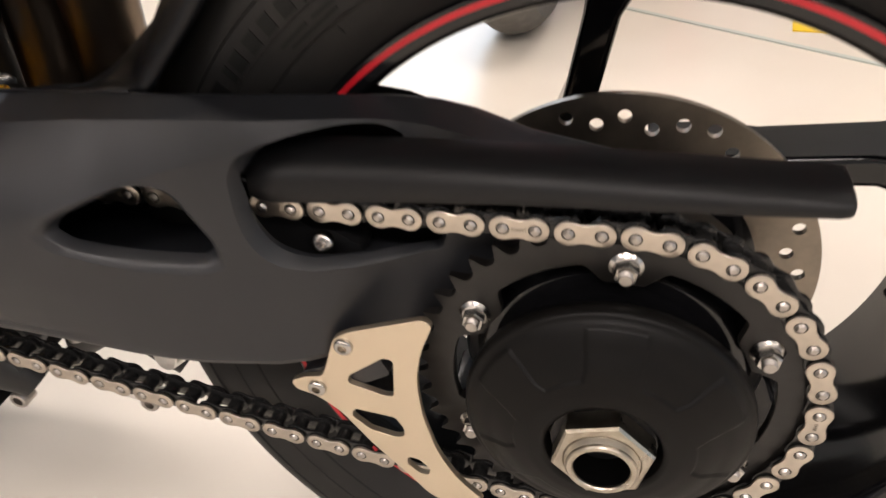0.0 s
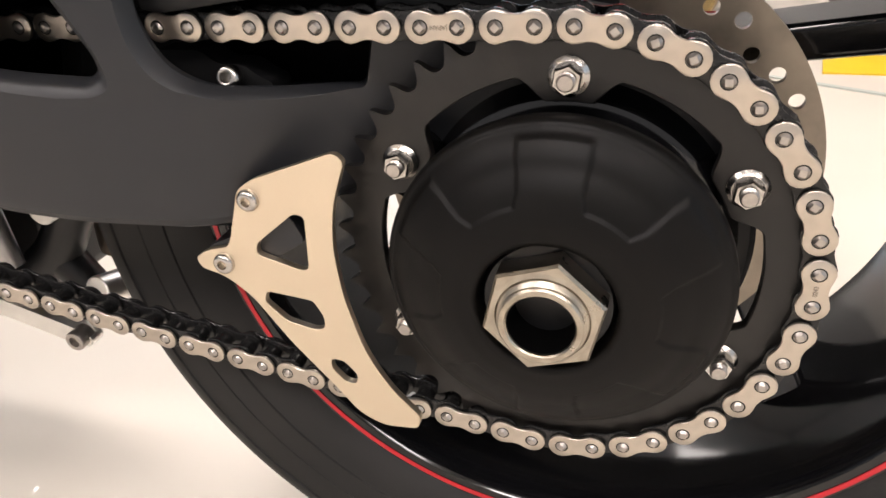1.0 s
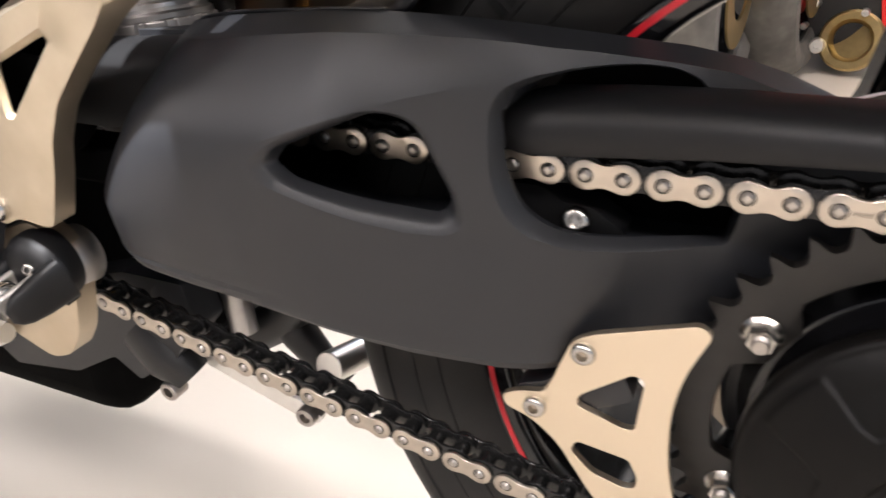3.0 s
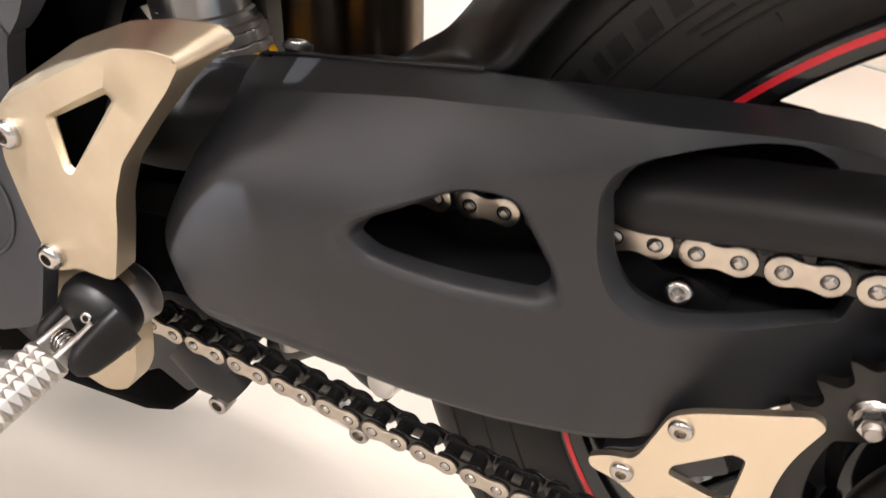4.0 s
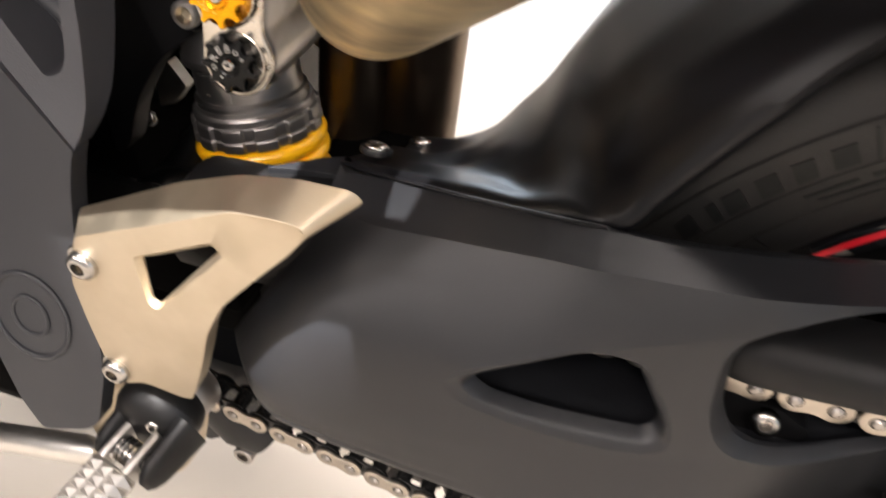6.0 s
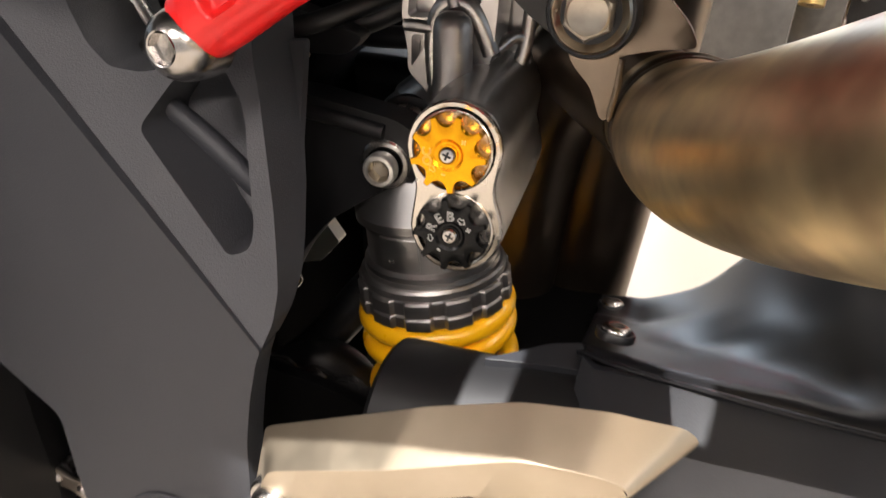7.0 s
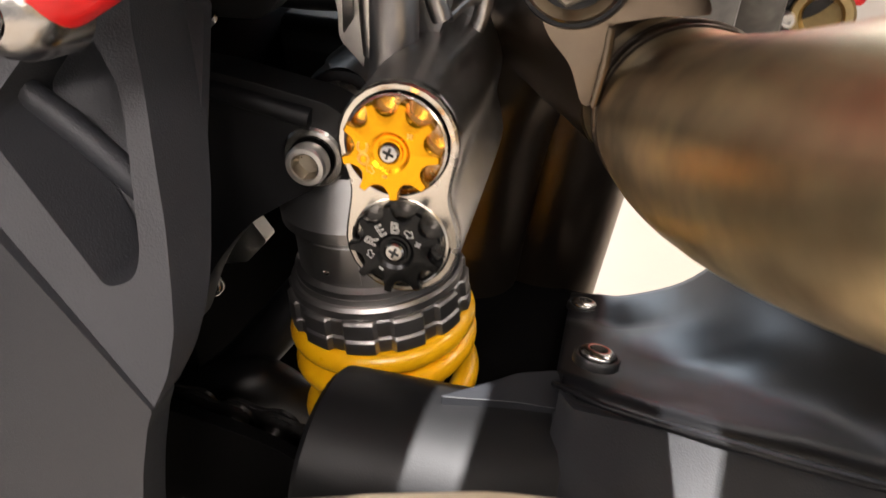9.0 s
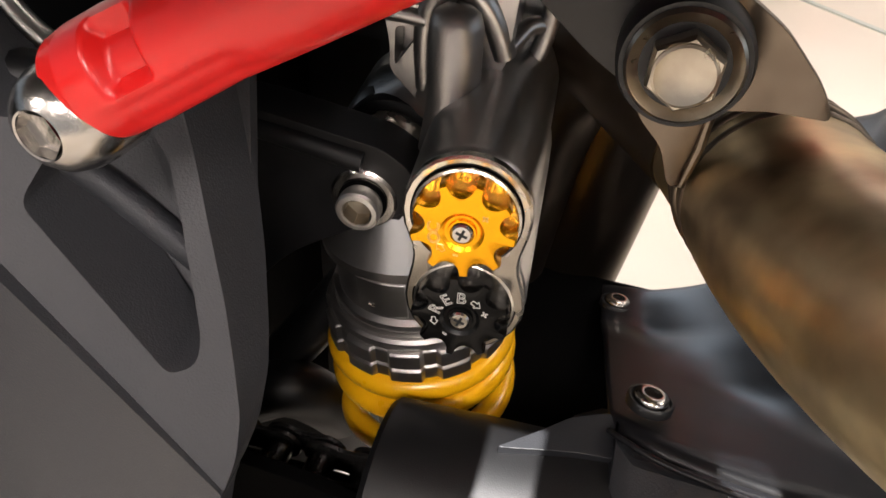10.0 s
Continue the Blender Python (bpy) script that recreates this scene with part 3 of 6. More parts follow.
while True:
    a = PHASE - k * 2 * math.pi / TEETH
    if a < -math.pi / 2 - down:
        break
    pins.append((RP * math.cos(a), 0.31 + RP * math.sin(a)))
    k += 1
lx, lz = pins[-1]
ux, uz = -math.cos(down), math.sin(down)
while pins[-1][0] > X_FRONT:
    px, pz = pins[-1]
    # settle onto the tangent line
    tx, tz = -RP * math.sin(down), 0.31 - RP * math.cos(down)
    nx, nz = px + ux * PITCH, pz + uz * PITCH
    sag = 0.0055 * max(0.0, 1 - ((nx + 0.36) / 0.33) ** 2)
    want = tz + (tx - nx) * SLOPE - sag
    pins.append((nx, nz + (want - nz) * 0.5))
# round the front sprocket
cx, cz = X_FRONT, 0.31 + RP - R_FRONT
a = math.atan2(pins[-1][1] - cz, pins[-1][0] - cx)
stepf = 2 * math.pi / 15
for k in range(1, 8):
    b = a - k * stepf
    if math.sin(b) * R_FRONT + cz > 0.31 + RP - 0.003 and math.cos(b) > -0.3:
        break
    pins.append((cx + R_FRONT * math.cos(b), cz + R_FRONT * math.sin(b)))


def link_outline(rad, waist, n=10):
    """A figure-of-eight link plate round two pins, centred, along x."""
    h = PITCH / 2
    out = []
    for i in range(n + 1):
        t = -math.pi * 0.62 + 1.24 * math.pi * i / n
        out.append((h + rad * math.cos(t), rad * math.sin(t)))
    out += [(h * 0.30, waist * 1.04), (0, waist), (-h * 0.30, waist * 1.04)]
    for i in range(n + 1):
        t = math.pi * 0.38 + 1.24 * math.pi * i / n
        out.append((-h + rad * math.cos(t), rad * math.sin(t)))
    out += [(-h * 0.30, -waist * 1.04), (0, -waist), (h * 0.30, -waist * 1.04)]
    return out


def plate_mesh(name, outline, thick, mat):
    bm = bmesh.new()
    n = len(outline)
    rings = []
    for f, y in ((0.94, -thick / 2), (1.0, -thick / 2 + 0.0003), (1.0, thick / 2 - 0.0003), (0.94, thick / 2)):
        ring = []
        for x, z in outline:
            c = math.copysign(PITCH / 2, x) if abs(x) > PITCH * 0.28 else 0.0
            ring.append(bm.verts.new((c + (x - c) * f, y, z * f)))
        rings.append(ring)
    for a, b in zip(rings, rings[1:]):
        for i in range(n):
            j = (i + 1) % n
            bm.faces.new((a[i], a[j], b[j], b[i]))
    bm.faces.new(rings[0])
    bm.faces.new(rings[-1][::-1])
    bmesh.ops.recalc_face_normals(bm, faces=bm.faces[:])
    me = bpy.data.meshes.new(name)
    bm.to_mesh(me)
    bm.free()
    me.materials.append(mat)
    me.shade_smooth()
    me.set_sharp_from_angle(angle=radians(40))
    return me


def lathe_mesh(name, profile, seg, mat, smooth=35):
    bm = bmesh.new()
    add_lathe(bm, profile, (0, 0, 0), (0, 1, 0), seg)
    bmesh.ops.recalc_face_normals(bm, faces=bm.faces[:])
    me = bpy.data.meshes.new(name)
    bm.to_mesh(me)
    bm.free()
    me.materials.append(mat)
    me.shade_smooth()
    me.set_sharp_from_angle(angle=radians(smooth))
    return me


outer_me = plate_mesh("outer_plate", link_outline(0.00690, 0.00520), 0.0020, chain_plate)
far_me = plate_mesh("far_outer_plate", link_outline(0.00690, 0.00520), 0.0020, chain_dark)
inner_me = plate_mesh("inner_plate", link_outline(0.00745, 0.0060), 0.0020, chain_dark)
pin_me = lathe_mesh("pin", [(0.0010, -0.0016), (0.0020, -0.0015), (0.0026, -0.0009), (0.0028, -0.00015), (0.0034, -0.00012), (0.0034, 0.0010), (0.0029, 0.0012), (0.0029, 0.0200), (0.0024, 0.0208)], 16, chain_pin, 28)
for v in pin_me.vertices:
    if v.co.y < -0.0005:      # the riveted end is pressed to four flats
        far = max(abs(v.co.x + v.co.z), abs(v.co.x - v.co.z)) / 1.414
        flat = 0.00195 if v.co.y > -0.0012 else 0.0015
        if far > flat:
            v.co.x, v.co.z = v.co.x * flat / far, v.co.z * flat / far
pin_me.materials.append(chain_dark)
for f in pin_me.polygons:
    if math.hypot(f.center.x, f.center.z) > 0.0029 and f.center.y < 0.0002:
        f.material_index = 1
roller_me = lathe_mesh("roller", [(0.0049, 0.0052), (0.0051, 0.0058), (0.0051, 0.0142), (0.0049, 0.0148)], 16, chain_dark)
seal_me = lathe_mesh("seal", [(0.0046, 0.0019), (0.0052, 0.0022), (0.0052, 0.0028), (0.0046, 0.0030)], 16, deep_black)


def put(name, me, m):
    ob = new(name, me)
    ob.matrix_world = m
    return under(ob, chain)


offset = n_lead % 2      # the pair that ends the upper run is an outer link
for i, (x, z) in enumerate(pins):
    here = Matrix.Translation((x, CHAIN_Y, z))
    if i + 1 < len(pins):
        x2, z2 = pins[i + 1]
        ang = -math.atan2(z2 - z, x2 - x)
        mid = Matrix.Translation(((x + x2) / 2, CHAIN_Y, (z + z2) / 2)) @ Matrix.Rotation(ang, 4, "Y")
        if (i - n_lead) % 2 == 0:
            put("outer_plate", outer_me, mid @ Matrix.Translation((0, 0.0010, 0)))
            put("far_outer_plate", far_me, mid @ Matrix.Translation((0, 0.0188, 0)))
            turn = Matrix.Rotation(ang, 4, "Y")
            put("pin", pin_me, here @ turn)
            put("pin", pin_me, Matrix.Translation((x2, CHAIN_Y, z2)) @ turn)
            put("seal", seal_me, here)
            put("seal", seal_me, Matrix.Translation((x2, CHAIN_Y, z2)))
        else:
            put("inner_plate", inner_me, mid @ Matrix.Translation((0, 0.0041, 0)))
            put("inner_plate", inner_me, mid @ Matrix.Translation((0, 0.0158, 0)))
            put("roller", roller_me, here)
            put("roller", roller_me, Matrix.Translation((x2, CHAIN_Y, z2)))

# front sprocket, behind the side plate
bm = bmesh.new()
ring = []
for i in range(15 * 8):
    u = (i % 8) / 8
    u = u - 1 if u > 0.5 else u
    r = R_FRONT + interp(abs(u), [0, 0.2, 0.35, 0.5], [-0.0052, -0.003, 0.001, 0.0045])
    ring.append((X_FRONT + r * math.cos(2 * math.pi * i / 120), cz + r * math.sin(2 * math.pi * i / 120)))
add_plate(bm, ring, 0.0065, 0.013, [circle(X_FRONT, cz, 0.012, 24)])
part("front_sprocket", bm, chain_dark, bike)

# ---- swingarm ----
arm = group_node("swingarm", (-0.25, 0.02, 0.40), bike, "satin black single-sided swingarm with a triangular window")

# the arm's lines along its length: top edge, crease, ridge, middle and bottom, each (y, z)
AX = [-0.40, -0.37, -0.34, -0.32, -0.30, -0.28, -0.26, -0.24, -0.22, -0.20, -0.18, -0.165, -0.15, -0.135, -0.12, -0.10, -0.08, -0.05, 0.02]
TOP_Y = [0.020, 0.016, 0.011, 0.008, 0.004, 0.001, 0.000, 0.000, 0.001, 0.006, 0.014, 0.022, 0.029, 0.039, 0.046, 0.056, 0.062, 0.066, 0.075]
TOP_Z = [0.4620, 0.4700, 0.4760, 0.4790, 0.4812, 0.4830, 0.4842, 0.4845, 0.4838, 0.4820, 0.4790, 0.4760, 0.4733, 0.4696, 0.4668, 0.4610, 0.4535, 0.4400, 0.4200]
CRE_Y = [-0.012, -0.013, -0.0145, -0.0155, -0.0165, -0.018, -0.0185, -0.0190, -0.0165, -0.0135, -0.009, -0.002, 0.005, 0.014, 0.0215, 0.0255, 0.0315, 0.038, 0.055]
CRE_Z = [0.4550, 0.4650, 0.4700, 0.4718, 0.4740, 0.4762, 0.4780, 0.4788, 0.4785, 0.4778, 0.4760, 0.4732, 0.4710, 0.4677, 0.4647, 0.4612, 0.4530, 0.4400, 0.4200]
RDG_Y = [-0.044, -0.045, -0.046, -0.047, -0.0475, -0.0465, -0.042, -0.0345, -0.0300, -0.0240, -0.015, -0.008, 0.002, 0.012, 0.020, 0.026, 0.034, 0.044, 0.058]
RDG_Z = [0.4400, 0.4400, 0.4390, 0.4380, 0.4365, 0.4370, 0.4440, 0.4500, 0.4560, 0.4600, 0.4615, 0.4625, 0.4630, 0.4623, 0.4597, 0.4540, 0.4450, 0.4330, 0.4150]
MID_Y = [-0.049, -0.0505, -0.0510, -0.0505, -0.0495, -0.0460, -0.042, -0.0375, -0.033, -0.0275, -0.0215, -0.0165, -0.0095, -0.0005, 0.010, 0.022, 0.028, 0.034, 0.040]
BOT_Y = [-0.040, -0.0425, -0.044, -0.044, -0.044, -0.043, -0.042, -0.0400, -0.037, -0.0325, -0.0270, -0.0200, -0.0105, 0.0005, 0.0125, 0.024, 0.030, 0.034, 0.040]
BOT_Z = [0.3630, 0.3525, 0.3500, 0.3485, 0.3465, 0.3430, 0.3395, 0.3365, 0.3335, 0.3312, 0.3285, 0.3268, 0.3265, 0.3270, 0.329, 0.3330, 0.337, 0.34, 0.34]
FRONT_V = [0.0, 0.17, 0.375, 0.65, 0.90, 1.0]
FRONT_X = [-0.362, -0.372, -0.384, -0.400, -0.403, -0.396]
V_RIDGE, N_UP, N_LOW = 0.18, 14, 34


def arm_face(x, j):
    """Row j of the outer face: from the crease over the ridge to the bottom edge."""
    yc, zc, yr, zr = (interp(x, AX, q) for q in (CRE_Y, CRE_Z, RDG_Y, RDG_Z))
    if j <= N_UP:
        s = j / N_UP
        bulge = 0.0022 * 4 * s * (1 - s) * interp(x, [-0.36, -0.28, -0.2, -0.12], [1.0, 0.8, 0.3, 0.0])
        return yc + (yr - yc) * s - bulge, zc + (zr - zc) * s
    s = (j - N_UP) / N_LOW
    ym, yb, zb = (interp(x, AX, q) for q in (MID_Y, BOT_Y, BOT_Z))
    low = ym + (yb - ym) * (2 * s - 1) if s > 0.5 else ym + 0.35 * (yb - ym) * (2 * s - 1) * s
    low -= 0.0012 * math.sin(math.pi * s)
    start = ym
    return low + (yr - start) * max(0.0, 1 - s / 0.55) ** 2, zr + (zb - zr) * s


def surface_y(x, z):
    """The outer face's y at a place on it."""
    pts = sorted((q[1], q[0]) for q in (arm_face(x, j) for j in range(N_UP + N_LOW + 1)))
    return interp(z, [q[0] for q in pts], [q[1] for q in pts])


NU, NV = 120, N_UP + N_LOW
X_REAR = 0.02
bm = bmesh.new()
grid = []
for i in range(-1, NU + 1):
    t = max(i, 0) / NU
    rows = []
    for j in range(NV + 1):
        v = V_RIDGE * j / N_UP if j <= N_UP else V_RIDGE + (1 - V_RIDGE) * (j - N_UP) / N_LOW
        xf = interp(v, FRONT_V, FRONT_X)
        x = xf + (X_REAR - xf) * t ** 1.25
        y, z = arm_face(x, j)
        d = x - xf
        if d < 0.036:
            y += 0.022 * (1 - d / 0.036) ** 2.4
        # bottom edge rolls under
        zb = interp(x, AX, BOT_Z)
        e = z - zb
        if e < 0.010:
            y += 0.010 * (1 - math.sqrt(max(0, 1 - ((0.010 - e) / 0.010) ** 2)))
        # shallow scoop near the front top
        s = max(0.0, 1 - ((x + 0.328) / 0.034) ** 2)
        line = 0.4655 - (x + 0.297) * -0.20
        below = max(0.0, min(1.0, (line - z) / 0.006)) * max(0.0, 1 - max(0.0, line - z) / 0.036) ** 2
        y += 0.0007 * s * s * below
        rows.append((x, y, z))
    # the ridge fades out towards the front
    for _ in range(3):
        flat = list(rows)
        for j in range(5, NV - 4):
            x, y, z = flat[j]
            fade = interp(x, [-0.315, -0.275], [1.0, 0.0])
            mean = sum(flat[k][1] for k in range(j - 4, j + 5)) / 9
            rows[j] = (x, y + (mean - y) * fade, z)
    x0, y0, z0 = rows[0]
    zt, yt = interp(x0, AX, TOP_Z), interp(x0, AX, TOP_Y)
    yt = max(yt, y0 + 0.012)
    near = [(x0, y0 + (yt - y0) * f, z0 + (zt - z0) * f) for f in (0.97, 0.75, 0.5, 0.25, 0.05)]
    head = [(x0, yt + 0.045, zt - 0.045), (x0, yt + 0.022, zt - 0.014), (x0, yt + 0.003, zt - 0.0012)] + near
    ya, za = rows[1][1:]
    rows[0] = (x0, y0 + (ya - y0) * 0.06, z0 + (za - z0) * 0.06)
    xe, ye, ze = rows[-1]
    tail = [(xe, ye + 0.012, ze - 0.001), (xe, ye + 0.03, ze + 0.002), (xe, 0.085, ze + 0.004)]
    col = head + rows + tail
    if i == -1:
        col = [(x, max(y, 0.028), z) for x, y, z in col]
    grid.append([bm.verts.new(p) for p in col])
for a, b in zip(grid, grid[1:]):
    n = len(a)
    for j in range(n):
        bm.faces.new((a[j], a[(j + 1) % n], b[(j + 1) % n], b[j]))
bm.faces.new(grid[0])
bm.faces.new(grid[-1][::-1])
shell = part("shell", bm, satin_black, arm, "satin black cast swingarm shell", smooth=40)


def window_cutter(rings):
    """A stepped cutter from outside inwards: rings of (outline, depth below the outer face)."""
    bm = bmesh.new()
    secs = [[(x, -0.12, z) for x, z in rings[0][0]]]
    for (oa, da), (ob_, db) in zip(rings, rings[1:]):
        for k in range(6):
            f = k / 6
            ring = []
            for (xa, za), (xb, zb) in zip(oa, ob_):
                ya, yb = surface_y(xa, za) + da, surface_y(xb, zb) + db
                ring.append((xa + (xb - xa) * f, ya + (yb - ya) * f ** 1.4, za + (zb - za) * f))
            secs.append(ring)
    inner, deep = rings[-1]
    secs.append([(x, surface_y(x, z) + deep, z) for x, z in inner])
    secs.append([(x, 0.048, z) for x, z in inner])
    add_loft(bm, secs)
    bmesh.ops.recalc_face_normals(bm, faces=bm.faces[:])
    me = bpy.data.meshes.new("cutter")
    bm.to_mesh(me)
    bm.free()
    return new("cutter", me)


TRI_R = [0.005, 0.02, 0.012, 0.012, 0.010, 0.006, 0.008, 0.03, 0.008]
TRI_OUT = rounded([(-0.2925, 0.4275), (-0.279, 0.4365), (-0.235, 0.4525), (-0.2130, 0.4495), (-0.1960, 0.4160), (-0.1940, 0.4000), (-0.2050, 0.3960), (-0.2440, 0.4012), (-0.2835, 0.4160)], TRI_R, 5)
TRI_MID = rounded([(-0.2830, 0.4265), (-0.2755, 0.4345), (-0.234, 0.4508), (-0.2160, 0.4475), (-0.1995, 0.4150), (-0.1985, 0.4040), (-0.2060, 0.4010), (-0.2440, 0.4060), (-0.2745, 0.4175)], [0.7 * r for r in TRI_R], 5)
TRI_IN = rounded([(-0.2790, 0.4260), (-0.2730, 0.4335), (-0.2335, 0.4488), (-0.2190, 0.4450), (-0.2035, 0.4145), (-0.2035, 0.4085), (-0.2080, 0.4050), (-0.2455, 0.4105), (-0.2715, 0.4190)], [0.5 * r for r in TRI_R], 5)
SLOT = rounded([(-0.1840, 0.450), (-0.1825, 0.425), (-0.1745, 0.4065), (-0.1585, 0.3956), (-0.124, 0.3897), (-0.0940, 0.3875), (-0.084, 0.441), (-0.1075, 0.4515), (-0.1120, 0.4575), (-0.122, 0.4625), (-0.136, 0.4650), (-0.151, 0.4655), (-0.166, 0.4640), (-0.1795, 0.4590)], [0.008, 0.012, 0.012, 0.012, 0.02, 0.004, 0.01, 0.004, 0.006, 0.008, 0.008, 0.008, 0.008, 0.008], 5)
cut_a = window_cutter([(TRI_OUT, -0.0004), (TRI_MID, 0.0018), (TRI_IN, 0.0088)])
SLOT_OUT = [((x + 0.14) * 1.03 - 0.14 - (0.003 if x < -0.165 else 0.0), z + (0.0012 if z > 0.44 else -0.0036 * min(1.0, max(0.0, (-0.09 - x) / 0.03)) * min(1.0, (0.44 - z) / 0.02))) for x, z in SLOT]
cut_b = window_cutter([(SLOT_OUT, -0.0006), ([((x + 0.14) * 0.975 - 0.14, (z - 0.435) * 0.965 + 0.435) for x, z in SLOT], 0.0065)])
# the hollow in which the chain runs
bm = bmesh.new()
secs = []
for k in range(25):
    x = -0.46 + 0.380 * k / 24
    y0 = surface_y(x, 0.42) + interp(x, [-0.18, -0.14], [0.0090, 0.0058])
    y0 = min(max(y0, interp(x, [-0.320, -0.295], [-0.010, -0.10])), 0.034)
    zt = interp(x, [-0.30, -0.27, -0.24], [0.430, 0.439, 0.450])
    secs.append([(x, y0, 0.3840), (x, y0, zt), (x, 0.049, zt), (x, 0.049, 0.3840)])
add_loft(bm, secs)
bmesh.ops.recalc_face_normals(bm, faces=bm.faces[:])
me = bpy.data.meshes.new("cutter")
bm.to_mesh(me)
bm.free()
cut_c = new("cutter", me)
for c in (cut_c, cut_a, cut_b):
    mod = shell.modifiers.new("window", "BOOLEAN")
    mod.operation, mod.object, mod.solver = "DIFFERENCE", c, "EXACT"
bpy.context.view_layer.update()
done = bpy.data.meshes.new_from_object(shell.evaluated_get(bpy.context.evaluated_depsgraph_get()))
shell.modifiers.clear()
shell.data = done
done.shade_smooth()
done.set_sharp_from_angle(angle=radians(17))
for c in (cut_a, cut_b, cut_c):
    bpy.data.objects.remove(c)

# inner beam of the swingarm, near-black for the shade behind the chain
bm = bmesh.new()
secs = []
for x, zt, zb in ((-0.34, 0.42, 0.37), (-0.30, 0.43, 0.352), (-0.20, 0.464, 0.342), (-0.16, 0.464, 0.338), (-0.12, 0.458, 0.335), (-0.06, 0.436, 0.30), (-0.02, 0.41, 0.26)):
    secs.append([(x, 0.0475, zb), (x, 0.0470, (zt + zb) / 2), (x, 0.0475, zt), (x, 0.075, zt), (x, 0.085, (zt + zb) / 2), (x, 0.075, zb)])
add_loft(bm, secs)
part("inner_beam", bm, recess_shade, arm, smooth=30, bevel=0.004)
bm = bmesh.new()
add_lathe(bm, [(0.084, 0.034), (0.087, 0.038), (0.087, 0.085), (0.082, 0.092)], (0, 0, 0.31), (0, 1, 0), 72)
part("hub_carrier", bm, deep_black, arm, "black eccentric hub carrier")

# chain slider and its bright screw inside the slot
bm = bmesh.new()
add_plate(bm, rounded([(-0.20, 0.409), (-0.172, 0.4085), (-0.164, 0.4020), (-0.150, 0.4015), (-0.143, 0.396), (-0.136, 0.393), (-0.136, 0.386), (-0.145, 0.383), (-0.19, 0.383), (-0.20, 0.398)], 0.004), 0.012, 0.03)
part("chain_slider", bm, guard_black, arm)
bm = bmesh.new()
add_socket_screw(bm, (-0.1562, 0.0085, 0.3962), (0.05, -1, 0.35), 0.0066, 0.0050)
part("slider_screw", bm, zinc, arm)

# upper chain guard: a long moulded cover over the chain
bm = bmesh.new()
secs = []
GX = [-0.186, -0.17, -0.14, -0.10, -0.05, 0.0, 0.05, 0.088]
GB = [0.4290, 0.4300, 0.4335, 0.4370, 0.4395, 0.4405, 0.4415, 0.4425]
GT = [0.4500, 0.4530, 0.4560, 0.4574, 0.4572, 0.4562, 0.4545, 0.4532]
GY = [-0.006, -0.008, -0.010, -0.0105, -0.0105, -0.0105, -0.0100, -0.0095]
xs = [GX[0] + (GX[-1] - GX[0]) * i / 40 for i in range(41)]
for i, x in enumerate(xs + [0.0915, 0.0935, 0.0942]):
    b, t, y = interp(x, GX, GB), interp(x, GX, GT), interp(x, GX, GY)
    f = {41: 0.93, 42: 0.8, 43: 0.55}.get(i, 1.0)
    f = {0: 0.8, 1: 0.95}.get(i, f)
    h, m, c = (t - b), (t + b) / 2, 0.004
    sec = []
    for u, w in ((0.2, 0.02), (0.03, 0.0), (0.0, 0.06), (-0.005, 0.3), (0.02, 0.52), (0.10, 0.74), (0.26, 0.90), (0.5, 0.985), (0.8, 1.0), (1.0, 0.97), (1.0, 0.88), (0.6, 0.86), (0.3, 0.7), (0.22, 0.4)):
        sec.append((x, y + 0.015 + (u * 0.030 - 0.015) * (0.5 + 0.5 * f), m + (b + h * w - m) * f))
    secs.append(sec)
add_loft(bm, secs)
part("chain_guard", bm, guard_black, bike, "moulded black upper chain guard", smooth=50)

# lower guard plate, cut from flat aluminium
GUARD = [(-0.149, 0.350), (-0.140, 0.3555), (-0.0965, 0.3700), (-0.0915, 0.3660), (-0.1005, 0.344), (-0.104, 0.322), (-0.1025, 0.294), (-0.0955, 0.263), (-0.084, 0.2405), (-0.0695, 0.2245), (-0.0715, 0.2165),
         (-0.091, 0.2155), (-0.104, 0.2225), (-0.1125, 0.2345), (-0.1365, 0.2645), (-0.1535, 0.2905), (-0.1665, 0.3015), (-0.1795, 0.3055), (-0.1815, 0.3115), (-0.1735, 0.3160), (-0.1615, 0.3185), (-0.1585, 0.3235)]
bm = bmesh.new()
h1 = rounded([(-0.1215, 0.3390), (-0.1160, 0.3375), (-0.1185, 0.3090), (-0.1235, 0.3085), (-0.1455, 0.3155), (-0.1445, 0.3215)], 0.003)
h2 = rounded([(-0.1445, 0.2945), (-0.1195, 0.2910), (-0.1150, 0.2820), (-0.1155, 0.2750), (-0.1210, 0.2735), (-0.1365, 0.2775), (-0.1470, 0.2880)], 0.0025)
h3 = rounded([(-0.1150, 0.2565), (-0.1080, 0.2555), (-0.1015, 0.2475), (-0.1030, 0.2415), (-0.1090, 0.2420), (-0.1160, 0.2500)], 0.0025)
add_plate(bm, rounded(GUARD, [0.004] * 2 + [0.003] * 2 + [0.01] * 5 + [0.003] * 2 + [0.006] * 6 + [0.004] * 5, 4), -0.0175, -0.0135, [h1, h2, h3])
shark = group_node("lower_chain_guard", (-0.12, -0.015, 0.30), bike, "flat brushed aluminium lower chain guard with cut-outs")
part("guard_plate", bm, champagne, shark, smooth=25, bevel=0.0005)
for gx, gz in ((-0.1435, 0.3452), (-0.1650, 0.3095)):
    bm = bmesh.new()
    add_socket_screw(bm, (gx, -0.0175, gz), LEFT, 0.0056, 0.0034)
    part("screw", bm, zinc, shark)
bm = bmesh.new()
